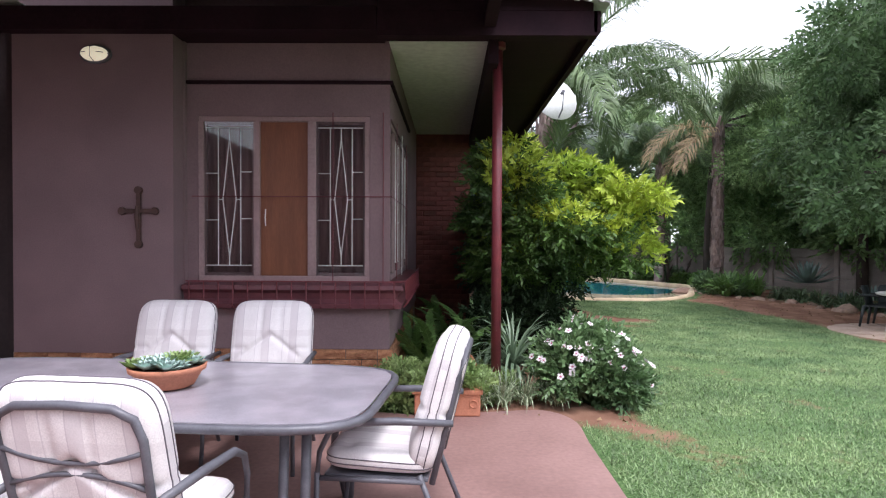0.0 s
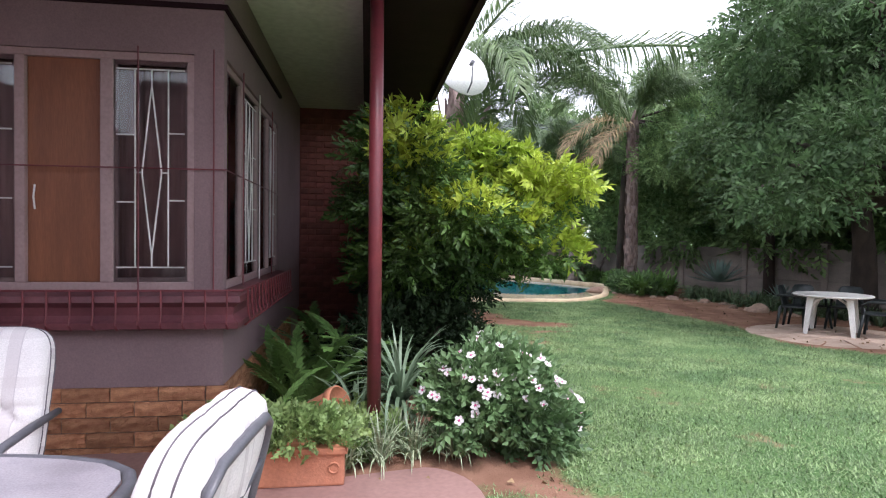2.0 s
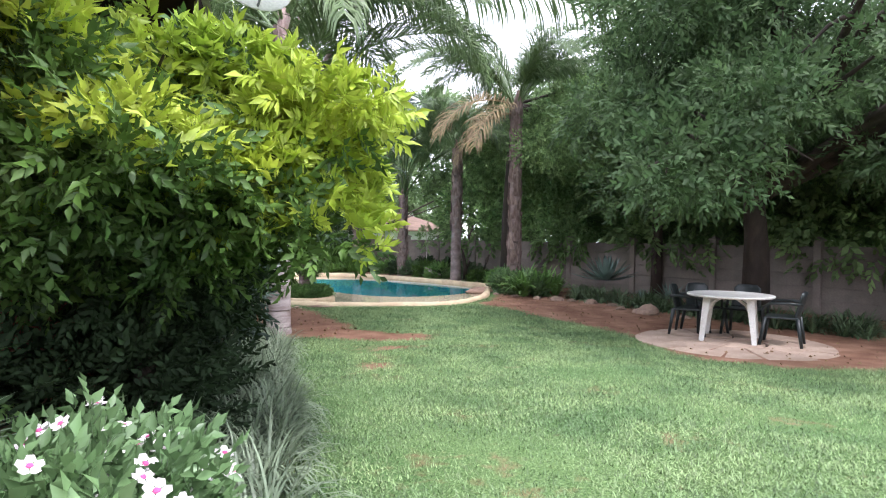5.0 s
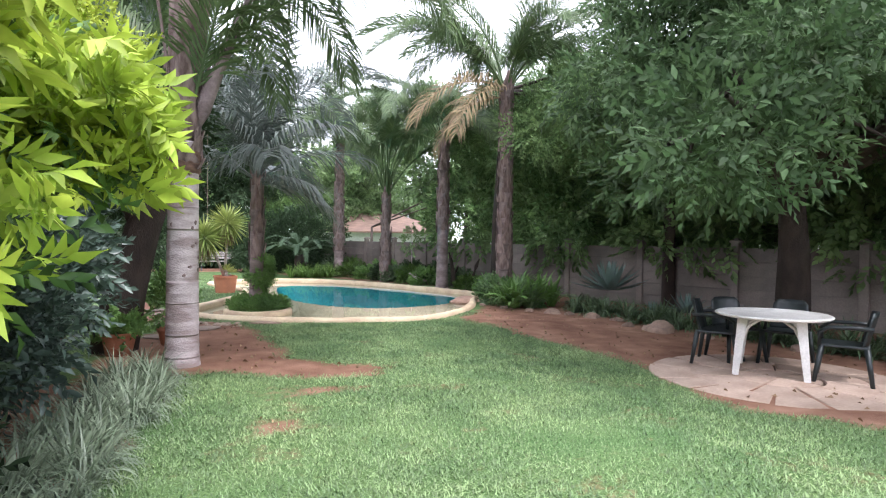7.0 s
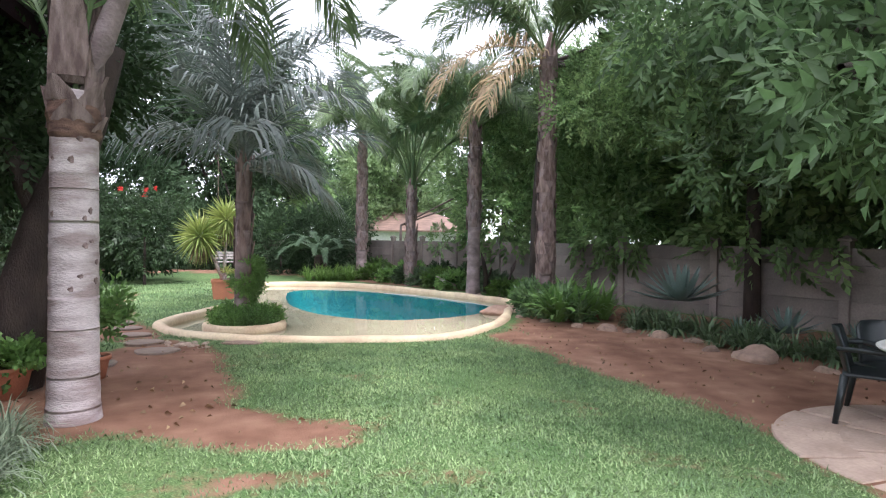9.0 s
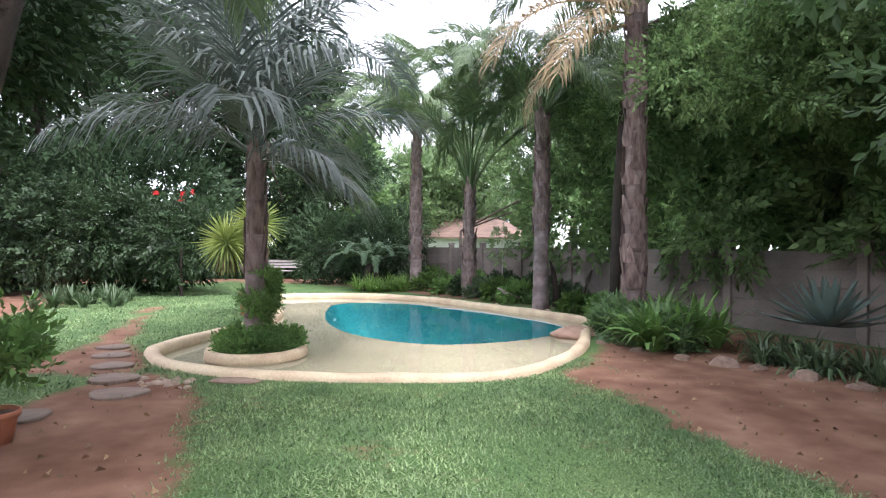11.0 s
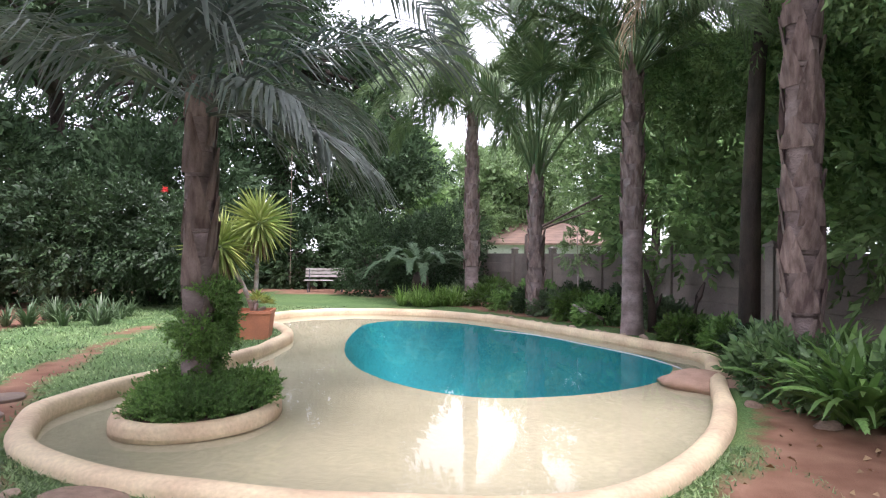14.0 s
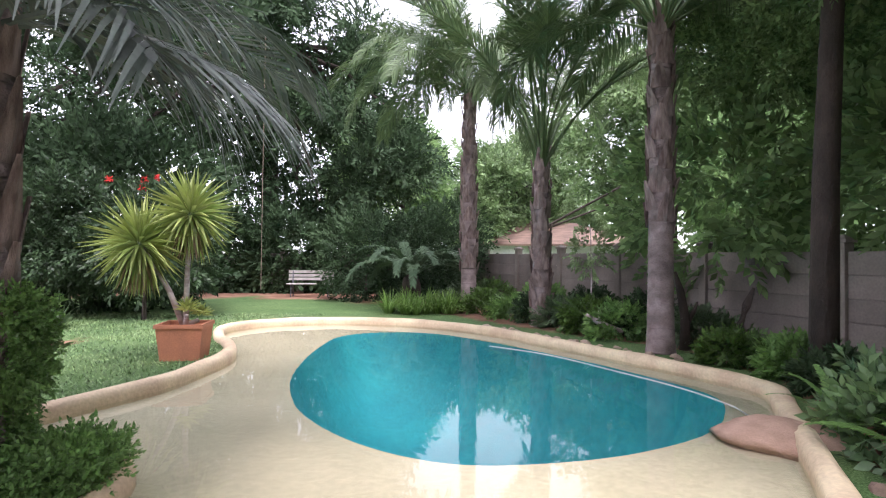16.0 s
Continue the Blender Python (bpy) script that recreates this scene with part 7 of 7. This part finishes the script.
for i, (x, y, r, h) in enumerate([(6.3, 29.3, 0.45, 0.5), (6.9, 28.2, 0.5, 0.45), (7.3, 27.4, 0.45, 0.55), (7.7, 26.6, 0.5, 0.5), (8.0, 25.9, 0.45, 0.6), (8.35, 25.2, 0.5, 0.5), (8.9, 25.6, 0.5, 0.7), (9.3, 24.4, 0.4, 0.5), (9.1, 22.9, 0.35, 0.35), (9.4, 22.0, 0.35, 0.4), (9.3, 21.2, 0.3, 0.35), (5.9, 31.6, 0.5, 0.6), (6.6, 31.0, 0.5, 0.7), (7.6, 29.0, 0.5, 0.7), (8.3, 27.2, 0.45, 0.7)]):
    tree("shrub", (x, y, -0.2), "low mixed leafy shrub before the boundary wall", "shrub", [(x, y, -0.25), (x, y, 0.0)], [0.02, 0.012], [(x, y, -0.2 + h * 0.42, r * 1.1, r * 0.8, h * 0.55)], 380, SP_BED, tones[i % 4], seed=171 + i, per=0, gap=-0.7, freq=3, size=(0.6, 1.0), floor=-0.2, group="low shrubs before the wall")
day = [clump_mesh("leaves", 60, 0.65, 0.028, 190 + i, leafmat("daylily_leaves", (0.20, 0.33, 0.08), (0.12, 0.22, 0.05), 0.3, 0.3), spread=1.1, droop=1.5, radius=0.12) for i in range(2)]
for i in range(16):
    x, y = 4.1 + 1.7 * (i % 8) / 8 + rng.uniform(-0.1, 0.1), 29.2 + 0.5 * (i // 8) + rng.uniform(-0.1, 0.2)
    put("daylily", [day[i % 2]], (x, y, -0.2), "bright green daylily clump at the far end of the pool", "plant", rz=i * 40, s=rng.uniform(0.8, 1.1), group="daylilies by the pool")
for i in range(18):
    x, y = -3.4 + 2.0 * rng.random(), 24.2 + 2.2 * rng.random()
    put("agapanthus", [clvg[i % 3]], (x, y, -0.2), "leafy green agapanthus clump before the hedge", "plant", rz=i * 47, s=rng.uniform(0.7, 1.0), group="agapanthus before the hedge")
sap = thing("sapling", (8.1, 26.4, -0.2), "thin young sapling before the wall", "tree")
part("stem", Geo().tube([(0, 0, 0), (0.02, 0, 0.9), (0.0, 0, 1.9)], [0.02, 0.015, 0.006], 6), M_BARKP, sap)
part("foliage", np_mesh("foliage", *crown([(0, 0, 1.5, 0.3, 0.3, 0.5)], 90, SP_BED, np.random.default_rng(195), (0.7, 1.1)), L_FAR), None, sap)
for x, y, h, ln in ((8.95, 24.1, 1.15, 0.15), (9.3, 23.4, 0.95, -0.3)):
    s = thing("driftwood_stump", (x, y, -0.2), "dark upright burnt driftwood stump before the wall", "driftwood")
    part("stump", Geo().tube([(0, 0, -0.05), (0.03 - ln * 0.2, 0, h * 0.4), (0.02 - ln * 0.6, 0, h * 0.75), (-ln, 0, h)], [0.09, 0.07, 0.06, 0.02], 8), M_BARK, s, smooth=True)
    part("snag", Geo().tube([(0, 0, h * 0.3), (0.12, -0.03, h * 0.5), (0.16, -0.05, h * 0.62)], [0.045, 0.035, 0.012], 6), M_BARK, s, smooth=True)
dl = thing("driftwood_log", (7.95, 25.3, -0.1), "bleached forked driftwood log in the bed", "driftwood")
part("log", Geo().tube([(-0.2, 0, 0.3), (0.05, -0.05, 0.15), (0.4, -0.1, 0.02)], [0.03, 0.05, 0.04], 8), M_BARKP, dl, smooth=True)
part("log_branch", Geo().tube([(0.05, -0.05, 0.15), (0.0, -0.1, 0.35)], [0.035, 0.015], 6), M_BARKP, dl, smooth=True)

# red flowers in the hedge
hb = thing("flame_bush", (-0.9, 27.6, -0.2), "leafy bush with a few red flower heads before the hedge", "flowering bush")
part("stem", Geo().tube([(0, 0, -0.05), (0, 0, 1.5)], [0.05, 0.03], 6), M_BARK, hb)
part("foliage", np_mesh("foliage", *crown([(0, 0.4, 1.7, 1.3, 1.0, 1.1), (-1.6, 0.3, 1.8, 1.3, 1.0, 1.2), (-3.2, 0.2, 1.9, 1.5, 1.2, 1.4)], 2600, SP_MID, np.random.default_rng(196), (0.8, 1.3), 0.2, gap=-0.45), L_DEEP), None, hb)
for x, y, z in ((0.1, -0.25, 2.9), (0.05, -0.25, 2.72), (0.35, -0.2, 2.95), (-0.6, -0.3, 2.9)):
    v, f = scatter(*leaf(0.10, 0.03), np.tile([x, y, z], (30, 1)), np.random.default_rng(int(100 * z)).normal(size=(30, 3)), np.full(30, 1.0), rng)
    part("flower_head", np_mesh("flower_head", v, f, M_RED), None, hb, "bright red flower head")

# pale house beyond the wall
h = thing("neighbour_house", (33, 30, -0.2), "pale two-storey house seen through the trees", "house", rz=-50)
part("wall", Geo().box((-7, 0, 0), (7, 6, 5.2)), M_WALLWHITE, h)
part("roof", Geo().add([(-7.5, -0.6, 5.2), (7.5, -0.6, 5.2), (7.5, 6.6, 5.2), (-7.5, 6.6, 5.2), (-4, 3, 7), (4, 3, 7)], [(0, 1, 5, 4), (1, 2, 5), (2, 3, 4, 5), (3, 0, 4), (3, 2, 1, 0)]), M_ROOF, h)
for x in (-5, -1.5, 2, 5):
    wn = part("window", Geo().box((x - 0.7, -0.03, 3.2), (x + 0.7, 0.0, 4.4)), M_UNLIT, h)
    part("window_frame", Geo().box((x - 0.78, -0.05, 3.12), (x + 0.78, -0.031, 3.2)).box((x - 0.78, -0.05, 4.4), (x + 0.78, -0.031, 4.48)), M_WALLWHITE, wn)

# ---- lawn blades ----
rg = np.random.default_rng(200)


def blades(n, x0, x1, y0, y1, L, W, name):
    x, y = rg.uniform(x0, x1, n), rg.uniform(y0, y1, n)
    s = soil_mask(x, y)
    pl = inside(x, y, smooth_loop(POOL, 120) if y1 > 15 else np.array([(0, 0), (0.01, 0), (0, 0.01)]))
    ok = (rg.random(n) > s * 1.15 - 0.09) & ~pl & ~((x < 1.1) & (y < 5.2)) & (np.hypot(x - FC[0], y - FC[1]) > 1.4)
    x, y = x[ok], y[ok]
    n = len(x)
    z = gz(x, y)
    a = rg.uniform(0, 2 * math.pi, n)
    ln = L * rg.uniform(0.6, 1.3, n)
    lean = rg.uniform(0.5, 1.45, n)
    b = np.stack([x, y, z], 1)
    side = np.stack([-np.sin(a), np.cos(a), 0 * a], 1) * W * rg.uniform(0.7, 1.2, n)[:, None]
    tip = b + np.stack([np.cos(a) * np.sin(lean), np.sin(a) * np.sin(lean), np.cos(lean)], 1) * ln[:, None]
    V = np.stack([b - side / 2, b + side / 2, tip], 1).reshape(-1, 3)
    F = np.arange(3 * n).reshape(-1, 3)
    ob = part(name, np_mesh(name, V, F, L_GRASS), None)
    tagged(ob, "short green kikuyu grass blades on the lawn", "grass", kind="stuff")


blades(290000, 1.0, 9.6, 3.0, 11.0, 0.038, 0.0095, "lawn_grass")
blades(150000, 1.8, 9.0, 11.0, 17.6, 0.042, 0.012, "lawn_grass")
blades(60000, -6, 2.6, 14.0, 29.0, 0.06, 0.02, "lawn_grass")
k = 5000
# fallen leaves on the soil
x, y = rg.uniform(0.5, 10.5, k), rg.uniform(4.0, 20, k)
m_ = (soil_mask(x, y) > 0.5) & ~inside(x, y, pool_line)
x, y = x[m_][:700], y[m_][:700]
P = np.stack([x, y, gz(x, y) + 0.02], 1)
D = rg.normal(size=P.shape) * [1, 1, 0.15]
v, f = scatter(*flat_leaf(0.05, 0.02), P, D, rg.uniform(0.6, 1.4, len(P)), rg, spin=0.3)
tagged(part("leaf_litter", np_mesh("leaf_litter", v, f, mat("dead_leaves", (0.32, 0.22, 0.12), (0.2, 0.13, 0.08), 5, 0.9, 0, island=0.4)), None), "fallen dry leaves on the bare soil", "leaf litter", kind="stuff")

# ---- bricks ----
def brick_meshes(n, w, h, d):
    out = []
    r = random.Random(7)
    for i in range(n):
        g = Geo()
        e = 0.006
        V = [(-w / 2, 0, -h / 2), (w / 2, 0, -h / 2), (w / 2, 0, h / 2), (-w / 2, 0, h / 2)]
        V += [(-w / 2, -d + e, -h / 2), (w / 2, -d + e, -h / 2), (w / 2, -d + e, h / 2), (-w / 2, -d + e, h / 2)]
        V += [(x + (-e if x > 0 else e), -d + r.uniform(-0.006, 0.004), z + (-e if z > 0 else e)) for x, _, z in V[:4]]
        V += [(r.uniform(-0.03, 0.03), -d - r.uniform(0.0, 0.008), r.uniform(-0.01, 0.01))]
        g.add(V, [(0, 1, 5, 4), (1, 2, 6, 5), (2, 3, 7, 6), (3, 0, 4, 7), (4, 5, 9, 8), (5, 6, 10, 9), (6, 7, 11, 10), (7, 4, 8, 11), (8, 9, 12), (9, 10, 12), (10, 11, 12), (11, 8, 12)])
        out.append(g)
    return out


def rock_face_bricks(n, w, h, d):
    """Rustic bricks whose face is split and ragged."""
    out, r = [], random.Random(17)
    for i in range(n):
        nx_, nz_ = max(4, int(w / 0.035)), 4
        V = [(-w / 2 + w * a_ / (nx_ - 1), 0.0 if b_ in (-1, nz_) else -d - (r.uniform(-0.012, 0.004) if 0 < a_ < nx_ - 1 and 0 < b_ < nz_ - 1 else -0.012 + r.uniform(-0.003, 0.005)), -h / 2 + h * min(max(b_, 0), nz_ - 1) / (nz_ - 1)) for b_ in range(-1, nz_ + 1) for a_ in range(nx_)]
        F = [(b_ * nx_ + a_, b_ * nx_ + a_ + 1, (b_ + 1) * nx_ + a_ + 1, (b_ + 1) * nx_ + a_) for b_ in range(nz_ + 1) for a_ in range(nx_ - 1)]
        F += [tuple(b_ * nx_ for b_ in range(nz_ + 2)), tuple(b_ * nx_ + nx_ - 1 for b_ in range(nz_ + 1, -1, -1))]
        out.append(Geo().add(V, F).mesh("brick", M_BRICK))
    return out


plinth = bpy.data.objects["plinth"]
FB = rock_face_bricks(7, 0.294, 0.091, 0.032)
HB = rock_face_bricks(4, 0.142, 0.091, 0.032)
r_ = random.Random(9)


def lay(parent, meshes, halves, origin, rz, length, z0, courses, step=0.222, rise=0.085):
    m0 = pose(*origin, 0, 0, rz)
    for c in range(courses):
        x = 0.0
        first = c % 2 == 1
        while x < length - 0.06:
            half = first or (length - x < step)
            w_ = step / 2 if half else step
            me = r_.choice(halves if half else meshes)
            ob = part("brick", me, None, parent)
            ob.matrix_basis = m0 @ pose(x + w_ / 2, r_.uniform(-0.004, 0.003), z0 + rise * (c + 0.5), 0, 0, r_.uniform(-0.5, 0.5))
            x += w_
            first = False


lay(plinth, FB, HB, (-2.50, BY + 0.022, 0), 0, 1.92, -0.065, 5, 0.304, 0.101)
lay(plinth, FB, HB, (BX1 - 0.02, BY + 0.0, 0), 90, 3.6, -0.065, 5, 0.304, 0.101)
lay(plinth, FB, HB, (-4.0, 5.422, 0), 0, 1.46, -0.065, 5, 0.304, 0.101)
north = bpy.data.objects["wall_north"]
DB_ = [g.mesh("brick", M_BRICKDARK) for g in brick_meshes(4, 0.212, 0.075, 0.014)]
DH = [g.mesh("brick", M_BRICKDARK) for g in brick_meshes(2, 0.101, 0.075, 0.014)]
lay(north, DB_, DH, (-0.55, 10.32, 0), 0, 0.93, -0.05, 38)
